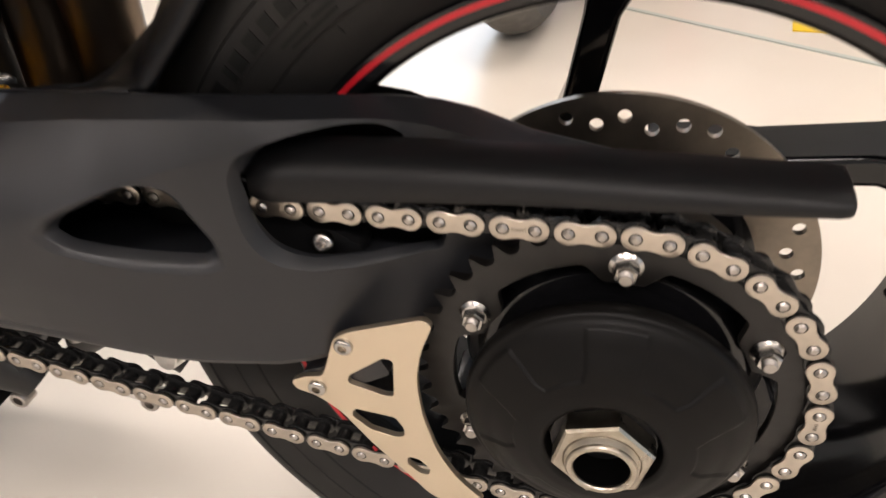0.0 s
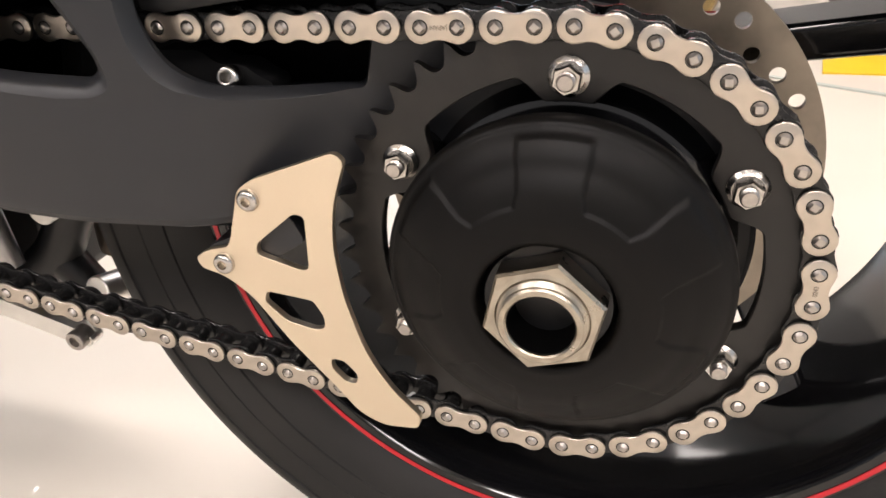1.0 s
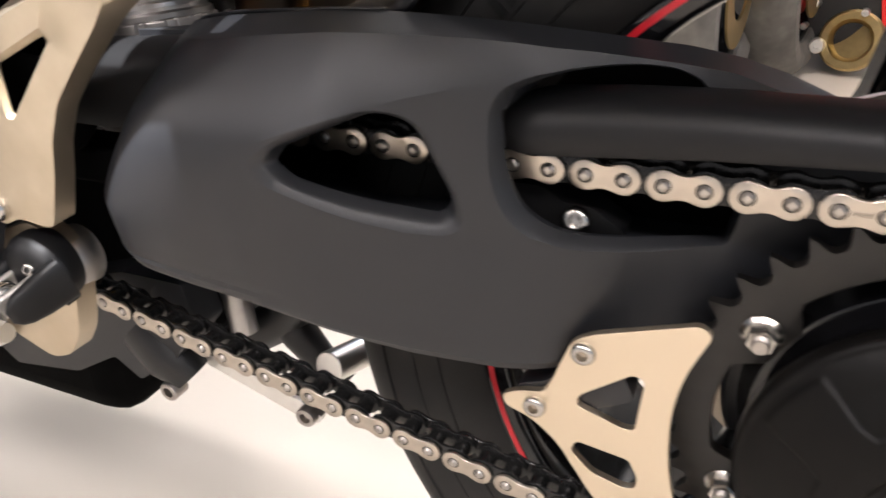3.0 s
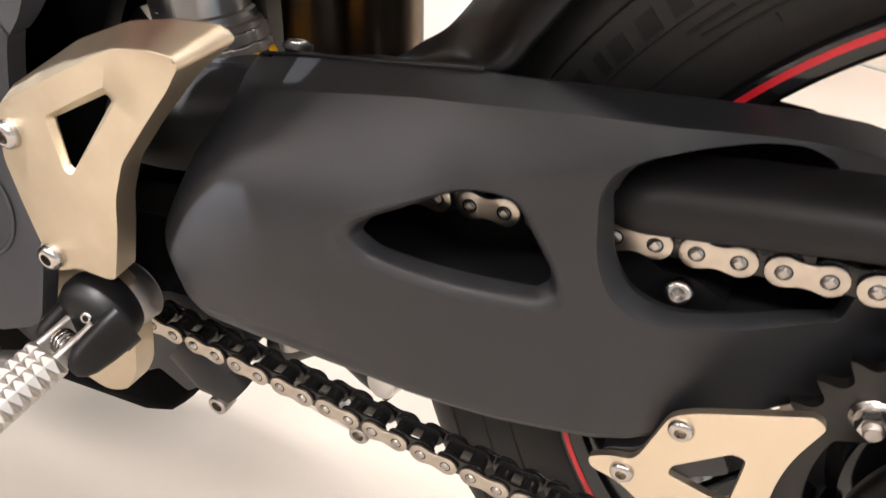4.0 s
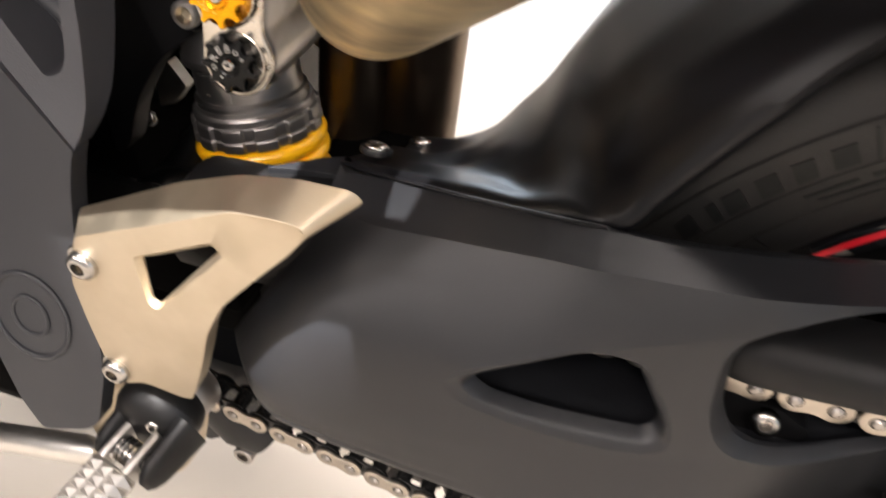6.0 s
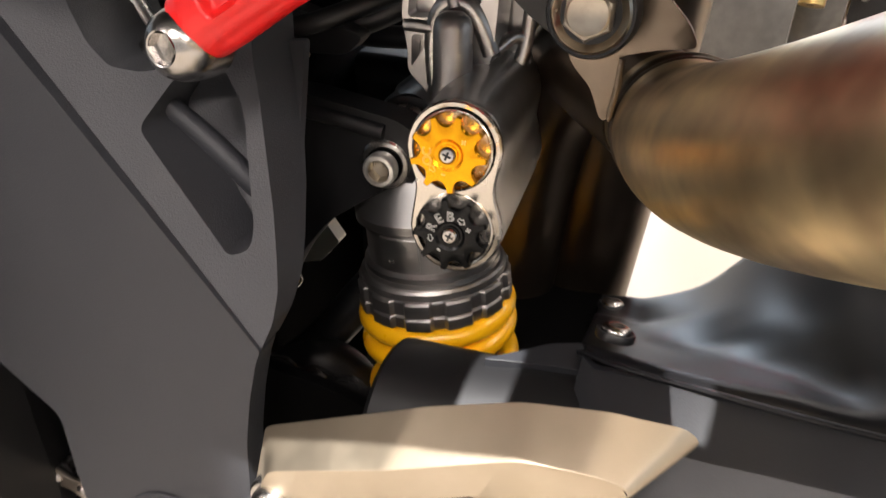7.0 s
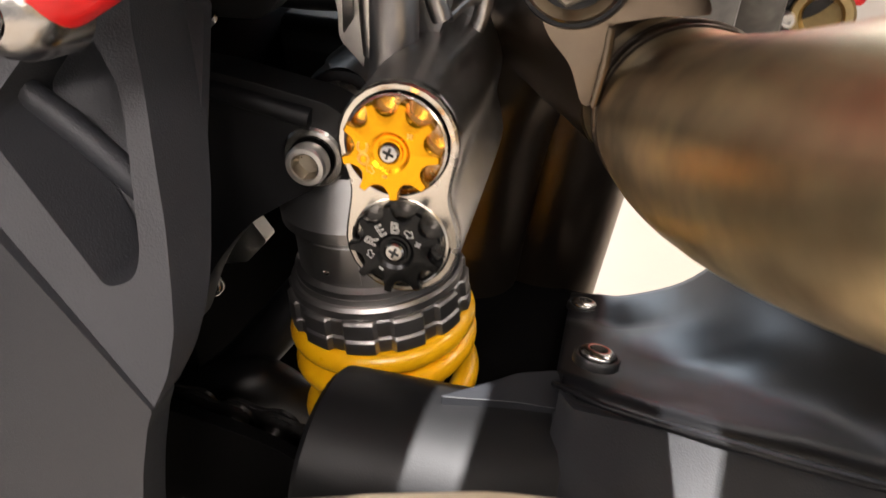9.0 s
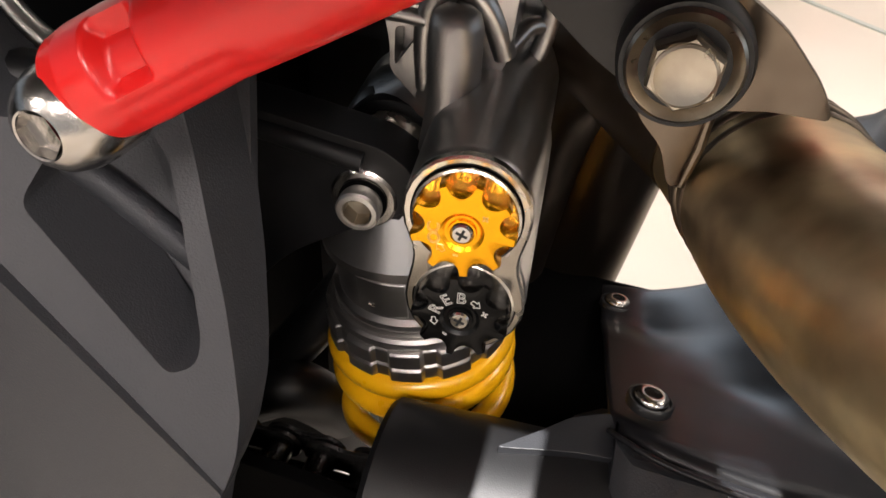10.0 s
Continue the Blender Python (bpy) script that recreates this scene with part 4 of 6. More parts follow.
add_plate(bm, rounded([(-0.150, 0.338), (-0.128, 0.338), (-0.120, 0.322), (-0.150, 0.305), (-0.176, 0.302), (-0.176, 0.316), (-0.160, 0.322)], 0.004), -0.0130, 0.02)
part("guard_bracket", bm, satin_black, shark, bevel=0.001)

# ---- rear hugger fender over the tyre ----
fender = group_node("hugger_fender", (-0.28, 0.1, 0.5), bike, "glossy black hugger fender over the rear tyre")
F_W = [0, 0.05, 0.12, 0.24, 0.40, 0.60, 0.76, 0.88, 1]
F_Y = [0.0, -0.005, 0.000, 0.018, 0.054, 0.114, 0.174, 0.200, 0.210]
stations = []
# over the tyre, round the axle
for deg in (83, 90, 97, 104, 111, 118, 125, 130, 135, 140, 143.5):
    a = radians(deg)
    lip = interp(deg, [83, 118, 123.6, 127, 132.4, 137.7, 143.5], [0.309, 0.3055, 0.3010, 0.2962, 0.2910, 0.2882, 0.2900])
    edge = interp(deg, [125, 135, 140, 143.5], [0.027, 0.018, 0.010, 0.004])
    F_R = [lip, lip + 0.007, max(lip + 0.014, 0.310), 0.3240, 0.3345, 0.3375, 0.333, 0.315, 0.295]
    sec = []
    slack = interp(deg, [118, 143.5], [0.0, 0.75])
    for u in range(37):
        w = u / 36
        y, rr = interp(w, F_W, F_Y), interp(w, F_W, F_R)
        if w < 0.6:
            rr += slack * (lip + (0.3375 - lip) * w / 0.6 - rr)
        y += edge * (1 - min(1, w / 0.3)) + 0.026 * min(1, w / 0.3)
        sec.append(Vector((rr * math.cos(a), y, 0.31 + rr * math.sin(a))))
    stations.append(sec)
# down onto the swingarm: outer edge and middle line, with how much the section bulges
for e, c, bulge in (((-0.2560, 0.0040, 0.4840), (-0.2840, 0.14, 0.4905), 0.6), ((-0.2760, 0.0045, 0.4832), (-0.2950, 0.14, 0.4715), 0.42), ((-0.2950, 0.0070, 0.4815), (-0.3060, 0.14, 0.4570), 0.3),
                    ((-0.3200, 0.0110, 0.4792), (-0.3220, 0.14, 0.4365), 0.28), ((-0.3470, 0.0185, 0.4752), (-0.3440, 0.14, 0.4235), 0.2), ((-0.3570, 0.0235, 0.4722), (-0.3560, 0.14, 0.4210), 0.15),
                    ((-0.3640, 0.0290, 0.4690), (-0.3680, 0.14, 0.4190), 0.1)):
    e, c = Vector(e), Vector(c)
    sec = []
    for u in range(37):
        w = min(1.0, u / 36 / 0.66)
        f = (1 - bulge) * w + bulge * (1 - (1 - w) ** 2.2)
        p = e + (c - e) * w
        p.x, p.z = e.x + (c.x - e.x) * f, e.z + (c.z - e.z) * f
        if e.x < -0.27:
            fold = interp(e.x, [-0.35, -0.32, -0.30, -0.283, -0.27], [0.75, 0.42, 0.27, 0.20, 0.15])
            p.z -= 0.0042 * max(0.0, 1 - abs(w - fold) / (0.16 if w < fold else 0.22))
        if u / 36 > 0.66:
            k = (u / 36 - 0.66) / 0.34
            reach = interp(e.x, [-0.295, -0.276, -0.256], [0.004, 0.04, 0.09])
            p = c + Vector((0.004 * k, reach * k, -0.022 * k * k))
        if u == 0:
            p.z -= 0.0035
        sec.append(p)
    stations.append(sec)
lines = [spline([sec[u] for sec in stations], 5) for u in range(37)]
bm = bmesh.new()
add_loft(bm, [list(row) for row in zip(*lines)], closed_ends=False, closed_ring=False)
hug = part("fender_shell", bm, fender_black, fender, smooth=60)
mod = hug.modifiers.new("wall", "SOLIDIFY")
mod.thickness, mod.offset = 0.0026, -1
# thin raised bead along the edge on the swingarm
bm = bmesh.new()
add_tube(bm, spline([(-0.364, 0.0265, 0.4680), (-0.360, 0.0218, 0.4715), (-0.347, 0.0145, 0.4750), (-0.320, 0.0070, 0.4795), (-0.295, 0.0028, 0.4818), (-0.262, -0.0002, 0.4842), (-0.240, 0.0002, 0.4846)], 6), 0.0010, 10)
part("edge_bead", bm, fender_black, fender, smooth=60)
for p, ax in (((-0.353, 0.040, 0.4715), (0.05, 0.3, 1)), ((-0.361, 0.126, 0.4245), (0.05, 0.3, 1))):
    bm = bmesh.new()
    add_socket_screw(bm, Vector(p) - Vector(ax) * 0.0006, ax, 0.0056, 0.0026, 0.4, 0.5)
    part("fender_screw", bm, zinc, fender)
    bm = bmesh.new()
    add_lathe(bm, [(0.0074, -0.003), (0.0074, -0.0006), (0.0070, 0.0000), (0.0064, 0.0), (0.0060, -0.001)], p, ax, 28)
    part("screw_recess", bm, deep_black, fender)

# ---- exhaust ----
pipe = group_node("exhaust", (-0.35, 0.1, 0.5), bike, "heat-tinted bronze exhaust pipe with hanger bracket")
bm = bmesh.new()
path = bezier((-0.345, 0.055, 0.548), (-0.327, -0.079, 0.570), (-0.227, -0.170, 0.691), (-0.133, -0.294, 0.737), 40)
start = [Vector((-0.362, 0.125, 0.530)), Vector((-0.354, 0.09, 0.539))]
add_tube(bm, start + path, [0.0225, 0.0228] + [0.0229] * len(path), 40)
part("tail_pipe", bm, titanium, pipe, "brown-gold tail pipe", smooth=60)
# stepped slip joint at the pipe's root
for k, (at, wide, high) in enumerate(((0.0, 0.0012, 0.0007), (0.006, 0.0016, 0.0011), (0.0125, 0.0012, 0.0006))):
    bm = bmesh.new()
    ahead = (path[2] - path[0]).normalized()
    c = path[0] + ahead * at
    add_tube(bm, [c - ahead * wide, c - ahead * wide * 0.4, c + ahead * wide * 0.4, c + ahead * wide], [0.0228, 0.0229 + high, 0.0229 + high, 0.0228], 48)
    part("weld_bead", bm, titanium_dark, pipe, smooth=60)
bm = bmesh.new()
add_tube(bm, spline([(-0.405, 0.186, 0.20), (-0.395, 0.184, 0.32), (-0.386, 0.178, 0.42), (-0.379, 0.172, 0.50), (-0.374, 0.160, 0.56), (-0.373, 0.14, 0.60), (-0.38, 0.10, 0.63)], 8), 0.030, 40)
part("header_pipe", bm, titanium_dark, pipe, "dark brown upright header pipe", smooth=60)
bm = bmesh.new()
add_tube(bm, spline([(-0.425, 0.150, 0.30), (-0.417, 0.150, 0.42), (-0.408, 0.145, 0.50), (-0.392, 0.12, 0.545), (-0.372, 0.10, 0.545), (-0.355, 0.08, 0.543)], 8), 0.022, 32)
part("header_pipe", bm, titanium_dark, pipe, smooth=60)
bm = bmesh.new()
add_tube(bm, spline([(-0.450, 0.205, 0.44), (-0.437, 0.205, 0.50), (-0.421, 0.200, 0.550), (-0.402, 0.190, 0.60), (-0.390, 0.17, 0.64)], 8), 0.021, 32)
part("header_pipe", bm, titanium, pipe, "bronze header pipe behind the shock", smooth=60)
# hanger: bent steel bracket, black arm, rubber bush and bolt
bm = bmesh.new()
add_plate(bm, rounded([(-0.3850, 0.5790), (-0.3805, 0.5690), (-0.3738, 0.5625), (-0.3700, 0.5525), (-0.3662, 0.5515), (-0.3655, 0.5640), (-0.3660, 0.5730), (-0.3575, 0.5760), (-0.3440, 0.5800), (-0.3470, 0.5850), (-0.3574, 0.5943), (-0.3660, 0.5990), (-0.3800, 0.6010)], [0.003] * 5 + [0.002] * 2 + [0.003] * 6), 0.0370, 0.0392, shape=lambda x, z: interp(x, [-0.385, -0.372, -0.366, -0.350, -0.344], [0.0, 0.0, 0.0015, -0.002, -0.007]))
part("hanger_plate", bm, bracket_steel, pipe, "bent brownish steel hanger bracket", bevel=0.0005)
bm = bmesh.new()
add_tube(bm, [(-0.3668, 0.0372, 0.5530), (-0.3655, 0.0375, 0.5640), (-0.3655, 0.0380, 0.5725)], [0.0008, 0.0012, 0.0010], 8)
part("bracket_fold", bm, bracket_steel, pipe)
bm = bmesh.new()
xc = Vector((-0.3752, 0.0345, 0.5865))
xd = Vector((0.0, -1, 0.12)).normalized()
add_lathe(bm, [(0.0118, -0.012), (0.0136, -0.008), (0.0138, -0.002), (0.0136, 0.004), (0.0128, 0.0062), (0.0112, 0.006)], xc, xd, 48)
part("rubber_bush", bm, deep_black, pipe, "black rubber bush")
bm = bmesh.new()
add_lathe(bm, [(0.0118, 0.003), (0.0118, 0.0066), (0.0111, 0.0074), (0.0098, 0.0066), (0.0078, 0.0052), (0.006, 0.0050)], xc, xd, 48)
add_lathe(bm, [(0.0076, 0.005), (0.0079, 0.0060), (0.0079, 0.0098), (0.0072, 0.0110)], xc, xd, 6, turn=0.5)
add_lathe(bm, [(0.0066, 0.0104), (0.0064, 0.0116), (0.0058, 0.0119), (0.0040, 0.0113)], xc, xd, 28)
part("hanger_bolt", bm, nut_metal, pipe, "bright flanged hanger bolt", smooth=25)
bm = bmesh.new()
add_plate(bm, rounded([(-0.4320, 0.625), (-0.4095, 0.5925), (-0.3940, 0.5800), (-0.3830, 0.5735), (-0.3700, 0.5745), (-0.3640, 0.5850), (-0.3680, 0.6000), (-0.3900, 0.6300)], 0.005), 0.0400, 0.0470)
part("hanger_arm", bm, deep_black, pipe, "black hanger arm", bevel=0.0012, segments=3)

# ---- shock absorber ----
shock = group_node("shock_absorber", (-0.435, 0.072, 0.44), bike, "grey shock absorber with yellow coil spring and adjuster knobs")
SA = Vector((-0.13, 0.04, 1)).normalized()
SO = Vector((-0.435, 0.072, 0.44))
SQ = SA.to_track_quat("Z", "Y").to_matrix()


def on_axis(h):
    return SO + SA * h


# coil spring: flat closed end at the top, opening further down
S_RIGHT = (Vector((1, 0, 0)) - SA * SA.x).normalized()
S_FRONT = S_RIGHT.cross(SA).normalized()
S_FRONT = S_FRONT if S_FRONT.y < 0 else -S_FRONT
bm = bmesh.new()
pts = []
for i in range(-14, int(3.2 * 40) + 1):
    k = i / 40      # turns from where it passes the wheel's side
    a = 2 * math.pi * k
    h = interp(k, [-0.35, 0, 0.5, 1.0, 1.5, 2.0, 2.5, 3.2], [0.0024, 0.0022, 0.0004, -0.0078, -0.0140, -0.0265, -0.040, -0.060])
    pts.append(on_axis(h) + 0.0312 * (math.cos(a) * S_RIGHT + math.sin(a) * S_FRONT))
add_tube(bm, pts, 0.0049, 16)
part("coil_spring", bm, spring_yellow, shock, "glossy yellow coil spring", smooth=60)
bm = bmesh.new()
add_lathe(bm, [(0.010, -0.2), (0.010, -0.06), (0.022, -0.05), (0.022, 0.012)], SO, SA, 32)
part("damper_rod", bm, collar_grey, shock)


def notched_ring(name, h0, h1, r, notch, every, width):
    """A collar with square notches round its rim and a chamfer on its upper edge."""
    bm = bmesh.new()
    n = 12 * every
    levels = ((0.02, h0), (r, h0), (r, h1 - 0.0010), (r - 0.0010, h1), (0.02, h1))
    rings = []
    for rr, hh in levels:
        ring = []
        for i in range(n):
            a = 2 * math.pi * i / n + 0.12
            cut = notch if i % every < width and rr > 0.021 else 0.0
            ring.append(bm.verts.new(on_axis(hh) + SQ @ Vector(((rr - cut) * math.cos(a), (rr - cut) * math.sin(a), 0))))
        rings.append(ring)
    for a, b in zip(rings, rings[1:]):
        for i in range(n):
            j = (i + 1) % n
            bm.faces.new((a[i], a[j], b[j], b[i]))
    part(name, bm, collar_grey, shock, smooth=28, bevel=0.0003)


notched_ring("preload_ring", 0.0072, 0.0130, 0.0345, 0.0018, 12, 4)
notched_ring("lock_ring", 0.0134, 0.0202, 0.0342, 0.0018, 12, 4)
bm = bmesh.new()
add_lathe(bm, [(0.0305, 0.0195), (0.0322, 0.0204), (0.0322, 0.0232), (0.0312, 0.0244), (0.0300, 0.0246), (0.0298, 0.0268)], SO, SA, 64)
part("seal_ring", bm, collar_grey, shock, smooth=30)
# body: stepped neck under a wide shoulder, then a cone
bm = bmesh.new()
add_lathe(bm, [(0.0292, 0.0262), (0.0296, 0.0270), (0.0296, 0.0292), (0.0282, 0.0302), (0.0276, 0.0306), (0.0274, 0.0400), (0.0276, 0.0478), (0.0300, 0.0486), (0.0309, 0.0494), (0.0309, 0.0530), (0.0300, 0.0548), (0.0255, 0.0660), (0.0215, 0.0760), (0.0150, 0.0850), (0.006, 0.087)], SO, SA, 72)
part("shock_body", bm, shock_grey, shock, "grey anodised shock body", smooth=26)
# flat pad and bright grub screw on the neck
bm = bmesh.new()
for i in range(9):
    a = radians(78 + 36 * i / 8)
    d = math.cos(a) * S_RIGHT + math.sin(a) * S_FRONT
    for q in (0.0320, 0.0465):
        bm.verts.new(on_axis(q) + d * 0.0286)
        bm.verts.new(on_axis(q) + d * 0.0265)
bm.verts.ensure_lookup_table()
v = bm.verts
for i in range(8):
    a, b = 4 * i, 4 * i + 4
    for f in ((a, b, b + 2, a + 2), (a, a + 1, b + 1, b), (a + 2, b + 2, b + 3, a + 3)):
        bm.faces.new([v[q] for q in f])
for a in (0, 32):
    bm.faces.new([v[q] for q in (a, a + 2, a + 3, a + 1)])
part("neck_pad", bm, shock_grey, shock, smooth=25, bevel=0.0004)
bm = bmesh.new()
d = (math.cos(radians(103)) * S_RIGHT + math.sin(radians(103)) * S_FRONT)
add_lathe(bm, [(0.0017, -0.001), (0.0017, 0.0006), (0.0011, 0.0011), (0.0006, 0.0004)], on_axis(0.0365) + d * 0.0276, d + SA * 0.5, 16)
part("grub_screw", bm, silver_face, shock)
# head casting with twin valve barrels
KD = Vector((-0.08, 0.98, -0.16)).normalized()      # into the bike from the knobs
K1, K2 = Vector((-0.4142, 0.0206, 0.5396)), Vector((-0.4122, 0.0196, 0.5104))


def pill(centre_a, centre_b, r, n=14, waist=0.84):
    """Points round two circles with a drawn-in waist, seen along KD."""
    ax = (centre_a - centre_b).normalized()
    side = ax.cross(KD).normalized()
    ax = KD.cross(side).normalized()
    out = []
    for i in range(n + 1):
        t = -0.25 + (math.pi + 0.5) * i / n
        out.append(centre_a + r * (math.cos(t) * side + math.sin(t) * ax))
    wa = (centre_a * 0.5 + centre_b * 0.5)
    out += [wa - side * r * (waist + 0.02) + ax * 0.003, wa - side * r * waist, wa - side * r * (waist + 0.02) - ax * 0.003]
    for i in range(n + 1):
        t = math.pi - 0.25 + (math.pi + 0.5) * i / n
        out.append(centre_b + r * (math.cos(t) * side + math.sin(t) * ax))
    out += [wa + side * r * (waist + 0.02) - ax * 0.003, wa + side * r * waist, wa + side * r * (waist + 0.02) + ax * 0.003]
    return out


bm = bmesh.new()
secs = []
BD = Vector((-0.065, 0.98, 0.0)).normalized()      # along the barrels
for d, r in ((0.0085, 0.0160), (0.0095, 0.0166), (0.0125, 0.0167), (0.0135, 0.0167), (0.030, 0.0168), (0.072, 0.0170), (0.088, 0.0168), (0.0935, 0.0156), (0.0965, 0.0125)):
    along = KD * min(d, 0.0135) + BD * max(0.0, d - 0.0135)
    secs.append(pill(K1 + along, K2 + along, r))
add_loft(bm, secs)
part("reservoir_body", bm, shock_grey, shock, "grey piggyback valve housing", smooth=40)
bm = bmesh.new()
rings = [pill(K1 + KD * d, K2 + KD * d, r) for d, r in ((0.0062, 0.0158), (0.0068, 0.0165), (0.0092, 0.0165))]
add_loft(bm, rings)
part("valve_face", bm, silver_face, shock, "turned bright face plate", smooth=30)
for c in (K1, K2):
    # near-black ring for the shade round the knob's bore
    bm = bmesh.new()
    add_lathe(bm, [(0.0139, -0.0004), (0.0143, -0.0003), (0.0143, 0.0006)], c + KD * 0.0060, KD, 48, caps=False)
    part("bore_gap", bm, recess_shade, shock)
    bm = bmesh.new()
    add_lathe(bm, [(0.0139, 0.0), (0.0138, -0.0014), (0.0132, -0.0018), (0.0127, -0.0010), (0.0127, 0.001)], c + KD * 0.0060, KD, 48, caps=False)
    part("bore_ring", bm, silver_face, shock, "thin bright bore ring")
# upper eye on the clevis, joined to the barrels by a ribbed web
kd = Vector((0.05, -1, 0.05)).normalized()
kb = Vector((-0.4476, 0.0497, 0.5215))
bm = bmesh.new()
add_lathe(bm, [(0.012, -0.028), (0.0165, -0.0285), (0.0180, -0.031), (0.0180, -0.058), (0.0160, -0.061)], kb, kd, 48)
add_tube(bm, [(-0.449, 0.088, 0.526), (-0.440, 0.086, 0.536), (-0.428, 0.082, 0.545)], [0.0150, 0.0130, 0.0150], 28)
part("upper_eye", bm, shock_grey, shock, "cast alloy upper shock eye", smooth=40)
bm = bmesh.new()
add_lathe(bm, [(0.0100, -0.0215), (0.0166, -0.0225), (0.0170, -0.0245), (0.0166, -0.0275), (0.0100, -0.0285)], kb, kd, 48)
part("eye_seal", bm, deep_black, shock, "black eye seal")
bm = bmesh.new()
add_lathe(bm, [(0.0135, -0.012), (0.0138, -0.0125), (0.0138, -0.0210), (0.0130, -0.0225)], kb, kd, 48)
part("eye_spacer", bm, silver_face, shock)
WEB = rounded([(-0.4495, 0.606), (-0.4505, 0.582), (-0.4526, 0.570), (-0.4512, 0.5615), (-0.4500, 0.556), (-0.4500, 0.5475), (-0.4420, 0.5400), (-0.4360, 0.5320), (-0.4270, 0.530), (-0.4225, 0.5420), (-0.4160, 0.5570), (-0.4150, 0.575), (-0.4140, 0.606)], 0.003, 4)
POCKETS = [([(-0.4490, 0.5795), (-0.4378, 0.5790), (-0.4390, 0.5690), (-0.4500, 0.5680)], 0.0022), ([(-0.4484, 0.5615), (-0.4400, 0.5625), (-0.4485, 0.5490)], 0.0018),
           ([(-0.4290, 0.5800), (-0.4215, 0.5800), (-0.4215, 0.5745), (-0.4290, 0.5745)], 0.0030)]
bm = bmesh.new()
add_plate(bm, WEB, 0.0725, 0.081, [rounded(p, r, 4) for p, r in POCKETS])
part("casting_web", bm, shock_grey, shock, "cast web with open pockets", smooth=40, bevel=0.0013, segments=3)
bm = bmesh.new()
add_plate(bm, [((x + 0.4265) * 0.97 - 0.4265, (z - 0.565) * 0.97 + 0.565) for x, z in WEB], 0.0815, 0.092)
part("web_floor", bm, shock_grey, shock, bevel=0.001)
for pts, r in (([(-0.4392, 0.0745, 0.5435), (-0.4400, 0.0740, 0.5560), (-0.4392, 0.0735, 0.5665), (-0.4355, 0.0725, 0.5735), (-0.4300, 0.0720, 0.5758), (-0.4250, 0.0725, 0.5735), (-0.4205, 0.0735, 0.5665), (-0.4172, 0.0745, 0.5575)], 0.0034),
               ([(-0.4512, 0.0735, 0.5650), (-0.4450, 0.0730, 0.5652), (-0.4390, 0.0725, 0.5650)], 0.0026), ([(-0.4300, 0.0705, 0.5740), (-0.4330, 0.0720, 0.5830), (-0.4340, 0.0725, 0.600)], 0.0030)):
    bm = bmesh.new()
    add_tube(bm, spline(pts, 6), r, 14)
    part("casting_rib", bm, shock_grey, shock, smooth=60)
# rimmed pocket of the casting beyond the upper barrel
bm = bmesh.new()
add_plate(bm, rounded([(-0.4240, 0.5450), (-0.4110, 0.5485), (-0.4082, 0.5560), (-0.4072, 0.5700), (-0.4066, 0.6060), (-0.4240, 0.6060)], 0.002), 0.0945, 0.1000)
part("pocket_floor", bm, shock_grey, shock, bevel=0.001)
for pts, r in (([(-0.4110, 0.0900, 0.5480), (-0.4090, 0.0910, 0.5545), (-0.4079, 0.0915, 0.5620), (-0.4070, 0.0915, 0.5760), (-0.4066, 0.0915, 0.6000)], 0.0028),
               ([(-0.4172, 0.0800, 0.5570), (-0.4130, 0.0880, 0.5606), (-0.4082, 0.0920, 0.5600)], 0.0026)):
    bm = bmesh.new()
    add_tube(bm, spline(pts, 6), r, 14)
    part("casting_rib", bm, shock_grey, shock, smooth=60)
# round boss standing on the upper barrel
bm = bmesh.new()
boss_axis = Vector((-0.05, 0.10, 1)).normalized()
add_lathe(bm, [(0.0094, -0.012), (0.0084, -0.005), (0.0077, 0.0), (0.0074, 0.006), (0.0073, 0.024), (0.0062, 0.0275), (0.0036, 0.0295), (0.0005, 0.0300)], (-0.4285, 0.0640, 0.5440), boss_axis, 36, caps=False)
# greyer than the casting it belongs to: dark reflections put into the colour
part("reservoir_boss", bm, collar_grey, shock, "round cast boss on the valve housing, darkened for its reflections", smooth=60)


def arrow_outline(bm, place, right, up, size, wire=0.00009):
    """An outlined arrow pointing along right."""
    pts = [(-0.5, -0.22), (0.0, -0.22), (0.0, -0.48), (0.55, 0.0), (0.0, 0.48), (0.0, 0.22), (-0.5, 0.22)]
    loop = [place + right * x * size + up * y * size for x, y in pts]
    for a, b in zip(loop, loop[1:] + loop[:1]):
        add_tube(bm, [a, b], wire, 6)


